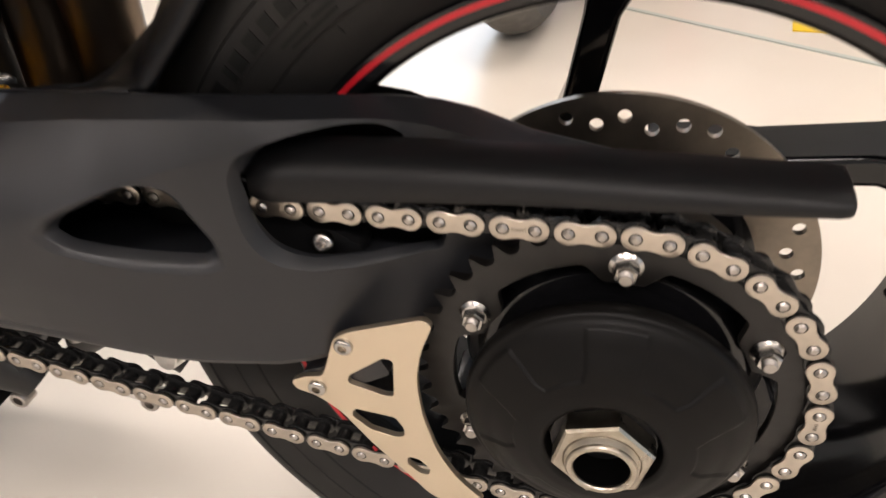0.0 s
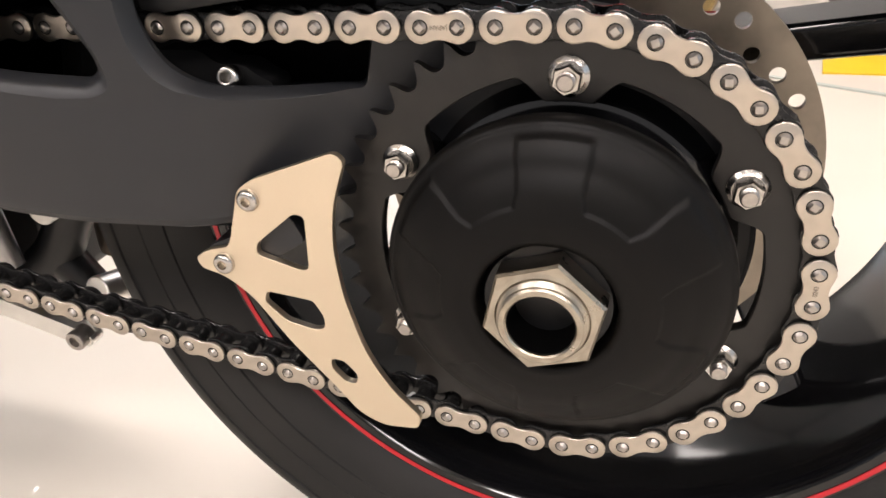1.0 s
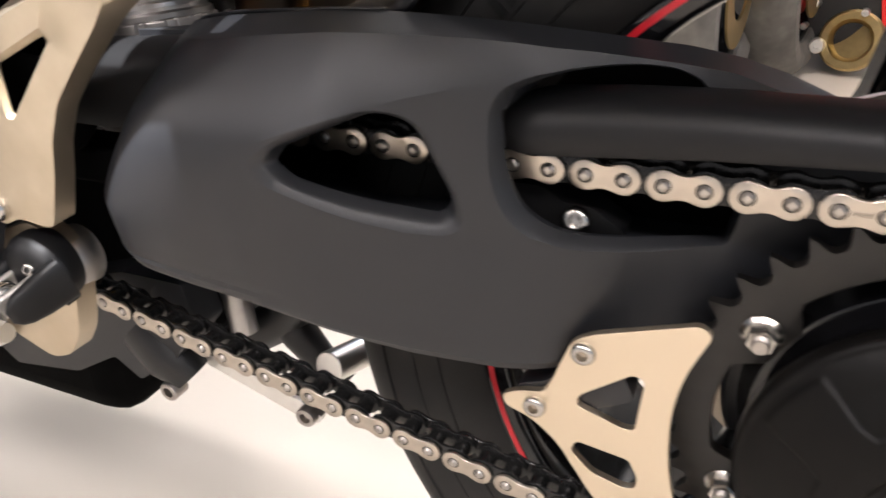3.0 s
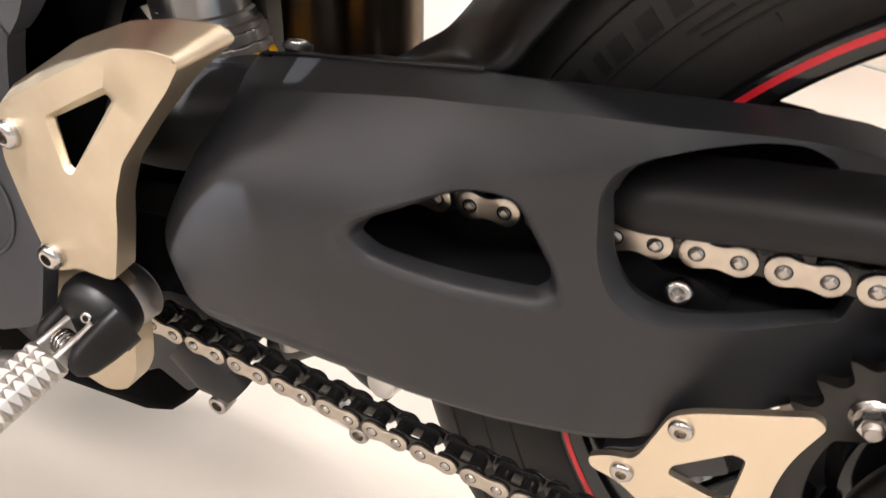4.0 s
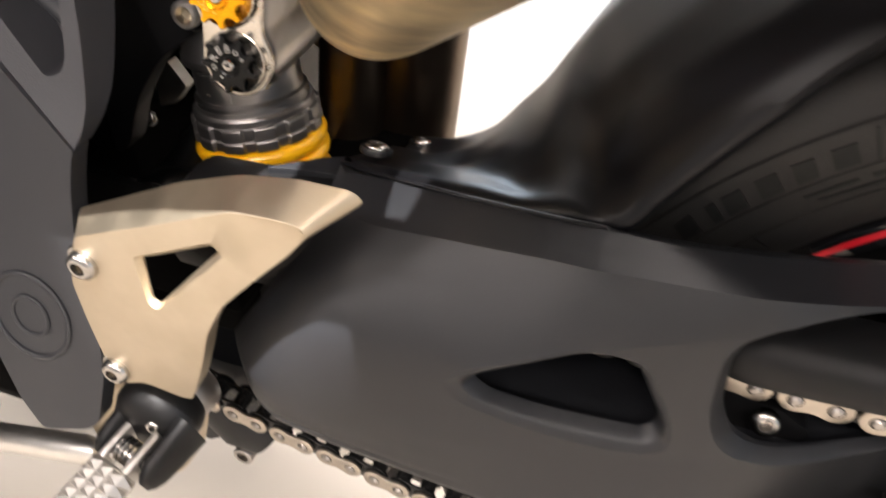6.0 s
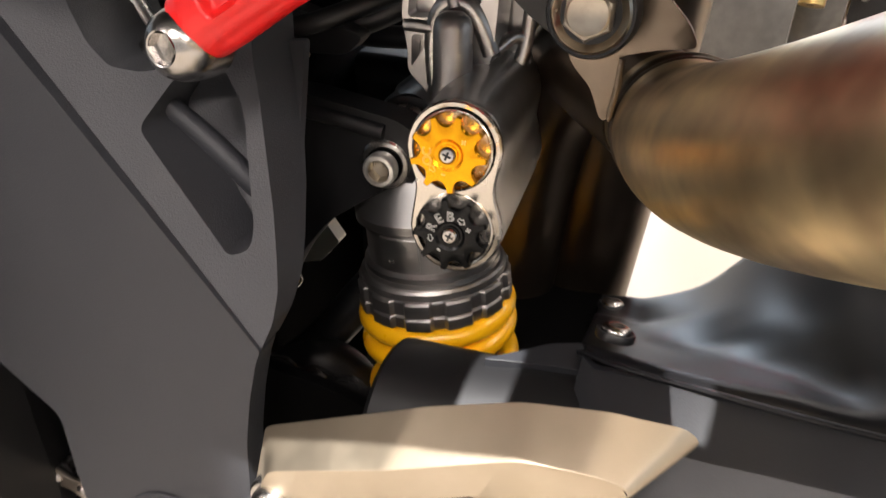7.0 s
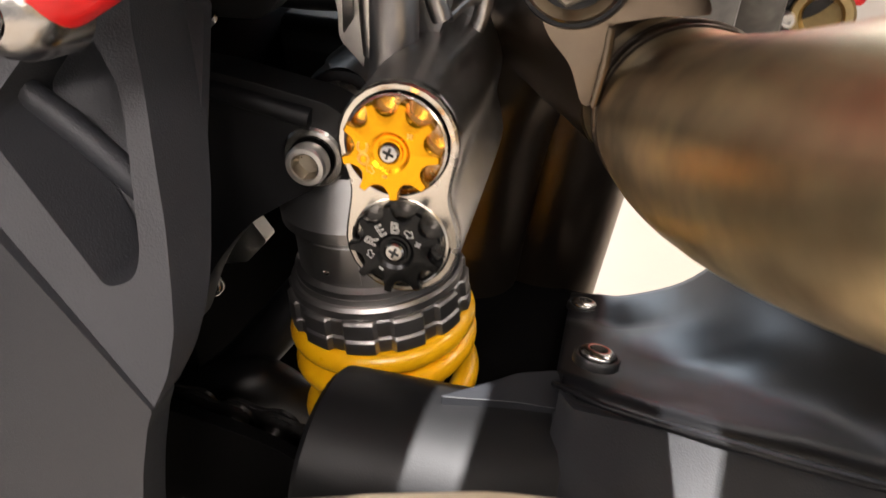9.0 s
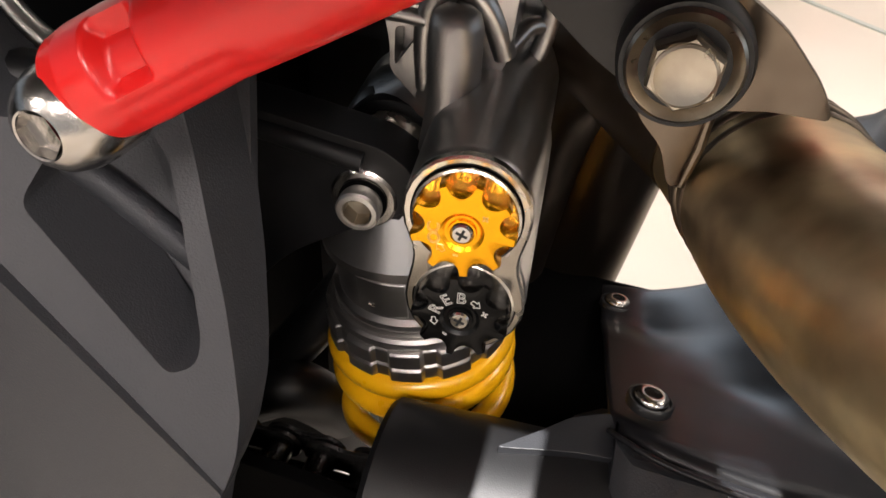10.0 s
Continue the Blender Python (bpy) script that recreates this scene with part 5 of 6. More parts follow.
K_RIGHT = KD.cross(Vector((0, 0, 1))).normalized()
K_UP = K_RIGHT.cross(KD).normalized()
for name, c, mat, n, tip in (("compression_knob", K1, knob_gold, 9, 0.30), ("rebound_knob", K2, knob_black, 9, 0.05)):
    bm = bmesh.new()
    m = 180
    rings = []
    for d, scale, deep in ((0.0078, 0.93, 1.0), (0.0045, 0.955, 1.0), (0.0006, 1.0, 1.0), (-0.0010, 0.992, 1.06), (-0.0017, 0.955, 1.10)):
        ring = []
        for i in range(m):
            a = 2 * math.pi * i / m + tip
            u = abs(((i / m * n) % 1) - 0.5) * 2      # 1 at a valley's middle
            v = max(0.0, 1 - ((1 - u) / 0.80) ** 2)
            r = (0.0133 - 0.0034 * deep * math.sqrt(v)) * scale
            ring.append(bm.verts.new(c + KD * d + r * (math.cos(a) * K_RIGHT + math.sin(a) * K_UP)))
        rings.append(ring)
    for r_, d_ in ((0.0078, -0.0019), (0.0054, -0.0019), (0.0044, -0.0012), (0.0036, -0.0012), (0.0034, -0.0020), (0.0030, -0.0020), (0.0028, -0.0008)):
        rings.append([bm.verts.new(c + KD * d_ + r_ * (math.cos(2 * math.pi * i / m + tip) * K_RIGHT + math.sin(2 * math.pi * i / m + tip) * K_UP)) for i in range(m)])
    for a, b in zip(rings, rings[1:]):
        for i in range(m):
            j = (i + 1) % m
            bm.faces.new((a[i], a[j], b[j], b[i]))
    bm.faces.new(rings[0])
    bm.faces.new(rings[-1][::-1])
    knob = part(name, bm, mat, bike, "gold anodised scalloped adjuster knob" if mat is knob_gold else "black anodised scalloped adjuster knob", smooth=30)
    bm = bmesh.new()
    add_lathe(bm, [(0.0027, 0.0008), (0.0027, 0.0022), (0.0022, 0.0028), (0.0010, 0.0029)], c, -KD, 20)
    part("screw", bm, zinc, knob)
    # raised dark bars stand in for the shade of the cross recess
    bm = bmesh.new()
    for size in ((0.0030, 0.0006, 0.0007), (0.0007, 0.0006, 0.0030)):
        add_box(bm, c - KD * 0.0027, size, Matrix((K_RIGHT, -KD, K_UP)).transposed() @ Matrix.Rotation(0.35, 3, "Y"))
    part("screw_cross", bm, deep_black, knob)
# socket-head bolt of the shock's upper clevis, on its black frame lug
kc = kb + Vector((-0.0022, 0.0, -0.0044))
bm = bmesh.new()
add_lathe(bm, [(0.0098, -0.004), (0.0102, -0.001), (0.0102, 0.0005), (0.0094, 0.0012), (0.0078, 0.0012)], kc, kd, 40)
part("bolt_washer", bm, zinc, bike, "bright steel washer", smooth=30)
bm = bmesh.new()
add_lathe(bm, [(0.0062, 0.000), (0.0062, 0.0032), (0.0066, 0.0036), (0.0066, 0.0072), (0.0060, 0.0080), (0.0046, 0.0081), (0.0043, 0.0075)], kc, kd, 40, caps=False)
clevis = part("clevis_bolt", bm, bare_alloy, bike, "bright socket-head clevis bolt", smooth=30)
# socket in darker metal than the bolt, for the shade inside
bm = bmesh.new()
add_lathe(bm, [(0.0046, 0.0078), (0.0042, 0.0030), (0.0001, 0.0026)], kc, kd, 6, caps=False, turn=0.3)
part("hex_socket", bm, nut_metal, clevis, "hexagon socket, in darker metal for the shade inside it", smooth=20)
# near-black ring for the shade between bolt head and washer
bm = bmesh.new()
add_lathe(bm, [(0.0074, 0.0013), (0.0074, 0.0020), (0.0063, 0.0026)], kc, kd, 40, caps=False)
part("dark_gap", bm, recess_shade, clevis)
bm = bmesh.new()
add_lathe(bm, [(0.0150, -0.012), (0.0138, -0.004), (0.0126, -0.0012), (0.0100, -0.0010)], kc, kd, 40)
part("clevis_boss", bm, deep_black, bike, "black boss round the clevis bolt", smooth=50)
bm = bmesh.new()
add_plate(bm, rounded([(-0.500, 0.5400), (-0.4824, 0.5404), (-0.4440, 0.5355), (-0.4345, 0.5290), (-0.4345, 0.5160), (-0.4428, 0.5105), (-0.4615, 0.4978), (-0.4766, 0.4862), (-0.4960, 0.4600), (-0.5090, 0.4250), (-0.545, 0.42), (-0.56, 0.54)], [0.004, 0.006, 0.008, 0.006, 0.006, 0.008, 0.01, 0.01, 0.02, 0.01, 0.01, 0.01]), 0.0500, 0.064)
part("clevis_lug", bm, deep_black, bike, "black frame lug for the shock", bevel=0.004, segments=3)
bm = bmesh.new()
add_tube(bm, spline([(-0.520, 0.052, 0.534), (-0.485, 0.051, 0.534), (-0.450, 0.050, 0.530)], 6), [0.0035] * 13, 12)
part("lug_ridge", bm, deep_black, bike, smooth=60)

# ---- side plate of the frame ----
side_plate = group_node("frame_side_plate", (-0.5, -0.03, 0.45), bike, "matt grey cast frame side plate with a triangular pocket")


def upper_y(x, z):
    """The plate's upper face leans in towards its top."""
    return -0.2521 + 0.5076 * x + 0.9237 * z


def facet_y(x, z):
    """The plate's lower facet, folded along a diagonal crease."""
    return -0.1673 - 0.0107 * x + 0.2617 * z


def folded_plate(bm, outline, holes, face, depth):
    """A plate whose front follows face(x, z) and whose back lies depth(x, z) behind it."""
    add_plate(bm, outline, 0.0, 1.0, holes)
    for v in bm.verts:
        v.co.y = face(v.co.x, v.co.z) + (depth(v.co.x, v.co.z) if v.co.y > 0.5 else 0.0)


bm = bmesh.new()
RIM = [(-0.4900, 0.574), (-0.4849, 0.5615), (-0.4787, 0.5499), (-0.4753, 0.5428), (-0.4699, 0.5315), (-0.4652, 0.5219), (-0.4598, 0.5089), (-0.4567, 0.5007), (-0.4555, 0.4927), (-0.4566, 0.4870),
       (-0.4755, 0.5030), (-0.5006, 0.5240), (-0.5283, 0.5470), (-0.5700, 0.5815), (-0.5475, 0.5815), (-0.5420, 0.5750), (-0.5345, 0.5669), (-0.5260, 0.5606), (-0.5164, 0.5588), (-0.5090, 0.5600), (-0.5050, 0.574)]
POCKET = rounded([(-0.5115, 0.5440), (-0.5060, 0.5570), (-0.4930, 0.5600), (-0.4842, 0.5500), (-0.4798, 0.5414), (-0.4690, 0.5167), (-0.4686, 0.5117), (-0.4739, 0.5104)], [0.003, 0.002, 0.002, 0.003, 0.003, 0.004, 0.004, 0.003], 4)
folded_plate(bm, rounded(RIM, [0.002] * 9 + [0.0005] + [0.002] * 11, 3), [POCKET], upper_y, lambda x, z: interp(z, [0.485, 0.505, 0.53, 0.55, 0.57], [0.010, 0.018, 0.024, 0.028, 0.028]))
part("plate", bm, frame_grey, side_plate, smooth=30, bevel=0.0012, segments=3)
bm = bmesh.new()
folded_plate(bm, rounded([(-0.512, 0.562), (-0.480, 0.562), (-0.4665, 0.515), (-0.475, 0.505), (-0.516, 0.543)], 0.002), [], lambda x, z: upper_y(x, z) + interp(z + 0.75 * x, [0.150, 0.160, 0.170, 0.20], [0.024, 0.026, 0.021, 0.024]), lambda x, z: 0.004)
part("pocket_floor", bm, frame_grey, side_plate)
bm = bmesh.new()
add_tube(bm, spline([(-0.5125, 0.0080, 0.5455), (-0.4985, 0.0090, 0.5350), (-0.4720, 0.0080, 0.5140)], 6), 0.0042, 12)
part("pocket_rib", bm, frame_grey, side_plate, smooth=60)
bm = bmesh.new()
folded_plate(bm, rounded([(-0.5283, 0.5466), (-0.5006, 0.5236), (-0.4755, 0.5026), (-0.4566, 0.4866), (-0.4580, 0.4820), (-0.4597, 0.4683), (-0.4601, 0.4523), (-0.4560, 0.4200), (-0.4515, 0.400), (-0.4505, 0.380), (-0.4560, 0.351), (-0.4640, 0.3445), (-0.4912, 0.3356), (-0.5035, 0.3498), (-0.5185, 0.382), (-0.5334, 0.4197), (-0.5400, 0.440), (-0.64, 0.49), (-0.64, 0.5815), (-0.5700, 0.5811)], [0.001] * 4 + [0.004] * 13 + [0.001] * 3), [], facet_y, lambda x, z: 0.010)
part("lower_facet", bm, frame_grey, side_plate, smooth=20, bevel=0.0010)
# round embossed badge on the lower part, left plain
badge = Vector((-0.490, facet_y(-0.490, 0.401) - 0.0002, 0.401))
FN = Vector((-0.0107, -1.0, 0.2617)).normalized()
bm = bmesh.new()
add_lathe(bm, [(0.0235, -0.003), (0.0235, 0.0008), (0.0222, 0.0014), (0.0209, 0.0008), (0.0202, -0.003)], badge, FN, 48, caps=False)
add_lathe(bm, [(0.0112, -0.003), (0.0112, 0.0007), (0.0102, 0.0012), (0.0092, 0.0007), (0.0086, -0.003)], badge, FN, 40, caps=False)
part("badge_ring", bm, frame_grey, side_plate, "plain embossed round badge")
# dark trim and a pale tube behind the plate's upper corner
bm = bmesh.new()
add_tube(bm, spline([(-0.5600, 0.022, 0.590), (-0.5505, 0.020, 0.566), (-0.5400, 0.020, 0.556), (-0.5200, 0.022, 0.555)], 8), 0.0085, 16)
part("trim_roll", bm, deep_black, bike, "black rubber trim behind the side plate", smooth=60)
bm = bmesh.new()
add_tube(bm, spline([(-0.5480, 0.034, 0.590), (-0.5420, 0.034, 0.572), (-0.5330, 0.034, 0.560), (-0.5220, 0.036, 0.553)], 8), 0.0040, 14)
part("pale_tube", bm, bare_alloy, bike, "pale bare metal tube", smooth=60)

# ---- heel guard ----
heel = group_node("heel_guard", (-0.39, -0.055, 0.45), bike, "machined champagne aluminium heel guard with a triangular opening")
FRONT = [(-0.4400, 0.4670), (-0.4000, 0.4845), (-0.3660, 0.4985), (-0.3480, 0.4990), (-0.3390, 0.4972), (-0.3385, 0.4930), (-0.3450, 0.4840), (-0.3600, 0.4680), (-0.3770, 0.4490), (-0.3860, 0.4310), (-0.3910, 0.4130), (-0.4010, 0.3850), (-0.4070, 0.3835),
         (-0.4270, 0.3850), (-0.4400, 0.3790), (-0.4460, 0.3880), (-0.4490, 0.4170), (-0.4500, 0.4400)]
BACK = [(-0.4500, 0.4680), (-0.3960, 0.4955), (-0.3690, 0.5045), (-0.3450, 0.5072), (-0.3275, 0.5052), (-0.3230, 0.5005), (-0.3430, 0.4850), (-0.3640, 0.4640), (-0.3810, 0.4450), (-0.3900, 0.4270), (-0.3950, 0.4090), (-0.4030, 0.3850), (-0.4080, 0.3835),
        (-0.4270, 0.3850), (-0.4400, 0.3790), (-0.4460, 0.3880), (-0.4490, 0.4170), (-0.4520, 0.4400)]
HOLE_F = rounded([(-0.4125, 0.4655), (-0.4070, 0.4680), (-0.3740, 0.4830), (-0.3705, 0.4775), (-0.4074, 0.4387), (-0.4114, 0.4405)], 0.0035, 4)
HOLE_B = rounded([(-0.4100, 0.4645), (-0.4060, 0.4660), (-0.3775, 0.4785), (-0.3755, 0.4760), (-0.4078, 0.4396), (-0.4108, 0.4415)], 0.002, 4)


def heel_y(x, z):
    return interp(x, [-0.45, -0.40, -0.34, -0.32], [0.0, -0.001, 0.004, 0.008])


bm = bmesh.new()
fo, bo = rounded(FRONT, 0.004, 3), rounded(BACK, 0.004, 3)
loops = {}
for key, pts, y in (("fo", fo, -0.062), ("bo", bo, -0.047), ("fh", HOLE_F, -0.062), ("bh", HOLE_B, -0.0592), ("ch", HOLE_B, -0.0580)):
    loops[key] = [bm.verts.new((x, y + heel_y(x, z), z)) for x, z in pts]


def ring_edges(vs):
    return [bm.edges.new((vs[i], vs[(i + 1) % len(vs)])) for i in range(len(vs))]


e1 = ring_edges(loops["fo"]) + ring_edges(loops["fh"])
bmesh.ops.triangle_fill(bm, use_beauty=True, edges=e1, normal=(0, -1, 0))
e2 = ring_edges(loops["bo"]) + ring_edges(loops["ch"])
bmesh.ops.triangle_fill(bm, use_beauty=True, edges=e2, normal=(0, 1, 0))
for a, b in (("fo", "bo"), ("fh", "bh"), ("bh", "ch")):
    va, vb = loops[a], loops[b]
    for i in range(len(va)):
        j = (i + 1) % len(va)
        bm.faces.new((va[i], va[j], vb[j], vb[i]))
part("guard_body", bm, champagne_cast, heel, smooth=35, bevel=0.0022, segments=4)
for hx, hz in ((-0.4390, 0.4535), (-0.4410, 0.3885)):
    bm = bmesh.new()
    add_lathe(bm, [(0.0088, -0.002), (0.0088, 0.0008), (0.0080, 0.0016)], (hx, -0.0605, hz), LEFT, 28)
    add_socket_screw(bm, (hx, -0.0618, hz), LEFT, 0.0068, 0.0052)
    part("screw", bm, zinc, heel)

# ---- foot peg ----
peg = group_node("foot_peg", (-0.42, -0.07, 0.355), bike, "knurled alloy foot peg on a black clevis")
bm = bmesh.new()
add_plate(bm, rounded([(-0.4165, 0.350), (-0.421, 0.366), (-0.440, 0.376), (-0.475, 0.362), (-0.492, 0.330), (-0.488, 0.296), (-0.456, 0.2830), (-0.438, 0.2895), (-0.4265, 0.306), (-0.4200, 0.330)], 0.007), -0.0500, -0.0360)
part("hanger_plate", bm, champagne_cast, peg, "champagne alloy peg hanger", bevel=0.002, segments=3)
bm = bmesh.new()
PD = Vector((-0.24, -0.90, -0.28)).normalized()
PS = PD.cross(Vector((0, 0, 1))).normalized()
PU = PS.cross(PD).normalized()
PT = Matrix((PS, PD, PU)).transposed()
root = Vector((-0.4330, -0.0700, 0.3480))
add_lathe(bm, [(0.010, -0.010), (0.0160, -0.009), (0.0175, -0.007), (0.0175, 0.008), (0.0160, 0.010)], (-0.4310, -0.036, 0.3490), (-0.1, -1, 0.0), 40)
part("pivot_boss", bm, collar_grey, peg, "dull grey pivot boss", bevel=0.0005)
bm = bmesh.new()
add_lathe(bm, [(0.020, -0.004), (0.0215, 0.0), (0.0220, 0.005), (0.0212, 0.011), (0.0180, 0.0165), (0.010, 0.0195), (0.001, 0.0200)], (-0.4330, -0.0475, 0.3510), (-0.06, -1, -0.04), 48)
part("clevis_dome", bm, guard_black, peg, "black domed clevis root", smooth=50)
bm = bmesh.new()
for s in (-1, 1):
    sec = []
    for d, w, h in ((-0.018, 0.010, 0.026), (-0.002, 0.0095, 0.023), (0.008, 0.0088, 0.019), (0.0125, 0.0070, 0.014), (0.0155, 0.0035, 0.007)):
        c = root + PD * d + PS * (0.0150 if s > 0 else -0.0175) - PU * 0.002
        ring = [(math.cos(2 * math.pi * k / 20), math.sin(2 * math.pi * k / 20)) for k in range(20)]
        sec.append([c + PS * math.copysign(abs(a) ** 0.6, a) * w / 2 + PU * math.copysign(abs(b) ** 0.8, b) * h / 2 for a, b in ring])
    add_loft(bm, sec)
add_box(bm, root - PD * 0.014 - PU * 0.007, (0.034, 0.008, 0.020), PT)
part("clevis", bm, guard_black, peg, "black peg clevis", smooth=60)
bm = bmesh.new()
add_cyl(bm, root + PS * -0.0165 + PD * 0.006, root + PS * 0.0165 + PD * 0.006, 0.0042, None, 20)
part("pivot_pin", bm, chain_dark, peg)
bm = bmesh.new()
add_socket_screw(bm, (-0.4262, -0.0662, 0.3575), (0.25, -1, 0.3), 0.0036, 0.0022)
part("clevis_screw", bm, zinc, peg)
bm = bmesh.new()
coil = []
for i in range(4 * 16 + 1):
    a = 2 * math.pi * i / 16
    coil.append(root + PD * 0.007 + PS * (-0.006 + 0.012 * i / 64) + PD * 0.0058 * math.cos(a) + PU * 0.0058 * math.sin(a))
add_tube(bm, coil, 0.0009, 8)
part("return_spring", bm, zinc, peg)
bm = bmesh.new()
for s in (-1, 1):
    add_box(bm, root + PD * 0.006 + PS * s * 0.0085, (0.004, 0.026, 0.012), PT)
add_box(bm, root + PD * 0.063, (0.022, 0.095, 0.013), PT)
part("peg_bar", bm, peg_alloy, peg, bevel=0.0015)


def pyramid_mesh(wide, deep, high):
    bm = bmesh.new()
    tip = bm.verts.new((0, 0, high))
    top = [bm.verts.new((a * 0.0006, b * 0.0006, high)) for a, b in ((-1, -1), (1, -1), (1, 1), (-1, 1))]
    bm.verts.remove(tip)
    low = [bm.verts.new((a * wide, b * deep, 0)) for a, b in ((-1, -1), (1, -1), (1, 1), (-1, 1))]
    for i in range(4):
        j = (i + 1) % 4
        bm.faces.new((low[i], low[j], top[j], top[i]))
    bm.faces.new(top)
    me = bpy.data.meshes.new("grip_pyramid")
    bm.to_mesh(me)
    bm.free()
    me.materials.append(peg_alloy)
    return me


top_me, side_me = pyramid_mesh(0.0035, 0.0026, 0.0030), pyramid_mesh(0.006, 0.0026, 0.0030)
for row in range(18):
    along = root + PD * (0.0195 + row * 0.0052)
    spots = [(top_me, along + PS * c * 0.0072 + PU * 0.0064, PS, PU) for c in (-1, 0, 1)] + [(side_me, along + PS * c * 0.0108, PU, PS * c) for c in (-1, 1)]
    for me, at, ax, nz in spots:
        tooth = new("grip_pyramid", me)
        m = Matrix((ax, nz.cross(ax), nz)).transposed().to_4x4()
        m.translation = at
        tooth.matrix_world = m
        under(tooth, peg)

# ---- red seat-frame tube ----
red = group_node("red_frame_tube", (-0.47, -0.01, 0.58), bike, "gloss red tubular subframe with a polished end bolt")
bm = bmesh.new()
A, B = Vector((-0.4865, -0.009, 0.5780)), Vector((-0.3955, 0.0, 0.6350))
D = (B - A).normalized()
S = D.cross(Vector((0, 1, 0))).normalized()
secs = []
TW = ([0.0, 0.03, 0.08, 0.16, 0.34, 0.5, 1.0, 1.9], [0.009, 0.0108, 0.0114, 0.0114, 0.0104, 0.0108, 0.0112, 0.0115])
TH = ([0.0, 0.03, 0.08, 0.16, 0.34, 0.5, 1.0, 1.9], [0.004, 0.0095, 0.0108, 0.0108, 0.0102, 0.0108, 0.0112, 0.0115])


def edge(x, half, fall):
    return max(0.0, min(1.0, (half - abs(x)) / fall + 0.5))


for k in range(121):
    t = 0.55 * k / 100 if k <= 100 else 0.55 + 1.35 * (k - 100) / 20
    w, h = interp(t, *TW), interp(t, *TH)
    c = A + D * 0.107 * t
    ring = []
    for i in range(96):
        a = 2 * math.pi * i / 96
        d = (math.degrees(a) + 62 + 180) % 360 - 180
        # pressed rectangular pocket beside the end bolt, and a long flat below it
        sink = 0.0036 * edge(t - 0.205, 0.044, 0.022) * edge(d, 34, 9)
        sink += 0.0008 * edge(t - 0.26, 0.15, 0.06) * edge(d + 66, 20, 14)
        ring.append(c + S * (w - sink) * math.cos(a) + Vector((0, 1, 0)) * (h - sink) * math.sin(a))
    secs.append(ring)
add_loft(bm, secs)
part("tube", bm, red_paint, red, smooth=50)
bm = bmesh.new()
bc = Vector((-0.4855, -0.009, 0.5752))
bd = Vector((-0.05, -1, 0.10)).normalized()
add_lathe(bm, [(0.0112, -0.006), (0.0112, 0.001), (0.0108, 0.005), (0.0094, 0.009), (0.0070, 0.0117), (0.0052, 0.0128), (0.0048, 0.0126)], bc, bd, 40, caps=False)
add_lathe(bm, [(0.0105, -0.004), (0.0001, 0.0050)], bc, bd, 24, caps=False)
add_lathe(bm, [(0.0050, 0.0127), (0.0047, 0.0104), (0.0001, 0.0102)], bc, bd, 6, caps=False)
part("end_bolt", bm, zinc, red, "polished domed socket bolt", smooth=40)

# ---- engine, inner frame and what shows between the parts ----
def rough_block(name, lo, hi, mat, label="", bevel=0.012, parent=None):
    bm = bmesh.new()
    add_box(bm, [(a + b) / 2 for a, b in zip(lo, hi)], [b - a for a, b in zip(lo, hi)])
    return part(name, bm, mat, parent or bike, label, bevel=bevel, segments=3)


# engine case coloured near-black for the shade behind the side plate
rough_block("engine_case", (-0.98, 0.030, 0.14), (-0.515, 0.235, 0.535), recess_shade, "engine case behind the side plate, near-black for the shade there", 0.03)
# unseen stand-in for the tail above the shock: panels added to shade it
tail = group_node("tail_unit", (-0.4, 0.05, 0.70), bike, "unseen black panels above the shock, added to shade it and shape light")
# the openings between them let the spots through as sharp patches
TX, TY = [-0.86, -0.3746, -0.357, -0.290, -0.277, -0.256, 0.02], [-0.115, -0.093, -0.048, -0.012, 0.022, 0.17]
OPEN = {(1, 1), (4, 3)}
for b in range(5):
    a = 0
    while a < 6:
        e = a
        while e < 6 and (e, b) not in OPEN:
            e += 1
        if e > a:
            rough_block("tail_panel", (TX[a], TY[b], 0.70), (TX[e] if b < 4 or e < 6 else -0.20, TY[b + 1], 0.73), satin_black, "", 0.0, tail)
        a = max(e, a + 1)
rough_block("rear_subframe", (-0.62, 0.130, 0.535), (-0.462, 0.21, 0.66), gloss_black, "gloss black subframe box behind the shock", 0.012)
# unseen block added to keep west light off the swingarm's front
rough_block("engine_cover", (-0.98, -0.17, 0.28), (-0.62, 0.028, 0.60), deep_black, "unseen black block ahead of the side plate, added to stop west light", 0.03)
rough_block("inner_cradle", (-0.56, 0.16, 0.16), (-0.47, 0.23, 0.52), deep_black, "black inner frame cradle", 0.012)
# front pivot tube of the swingarm
bm = bmesh.new()
secs = []
for x, r, z in ((-0.432, 0.026, 0.434), (-0.430, 0.0275, 0.4345), (-0.40, 0.0285, 0.435), (-0.37, 0.0285, 0.437), (-0.34, 0.028, 0.440)):
    ring = []
    for k in range(21):
        a = radians(-25 + 230 * k / 20)
        ring.append((x, 0.008 + r * 1.05 * math.cos(a), z + r * math.sin(a)))
    for k in range(20, -1, -1):
        a = radians(-25 + 230 * k / 20)
        ring.append((x, 0.008 + (r - 0.003) * 1.05 * math.cos(a), z + (r - 0.003) * math.sin(a)))
    secs.append(ring)
add_loft(bm, secs)
# shares the arm's paint; the darker plastic black stands in for shade
part("chain_arch", bm, guard_black, arm, "satin black arch over the chain", smooth=40)
# flat shoulder between arch and fender
bm = bmesh.new()
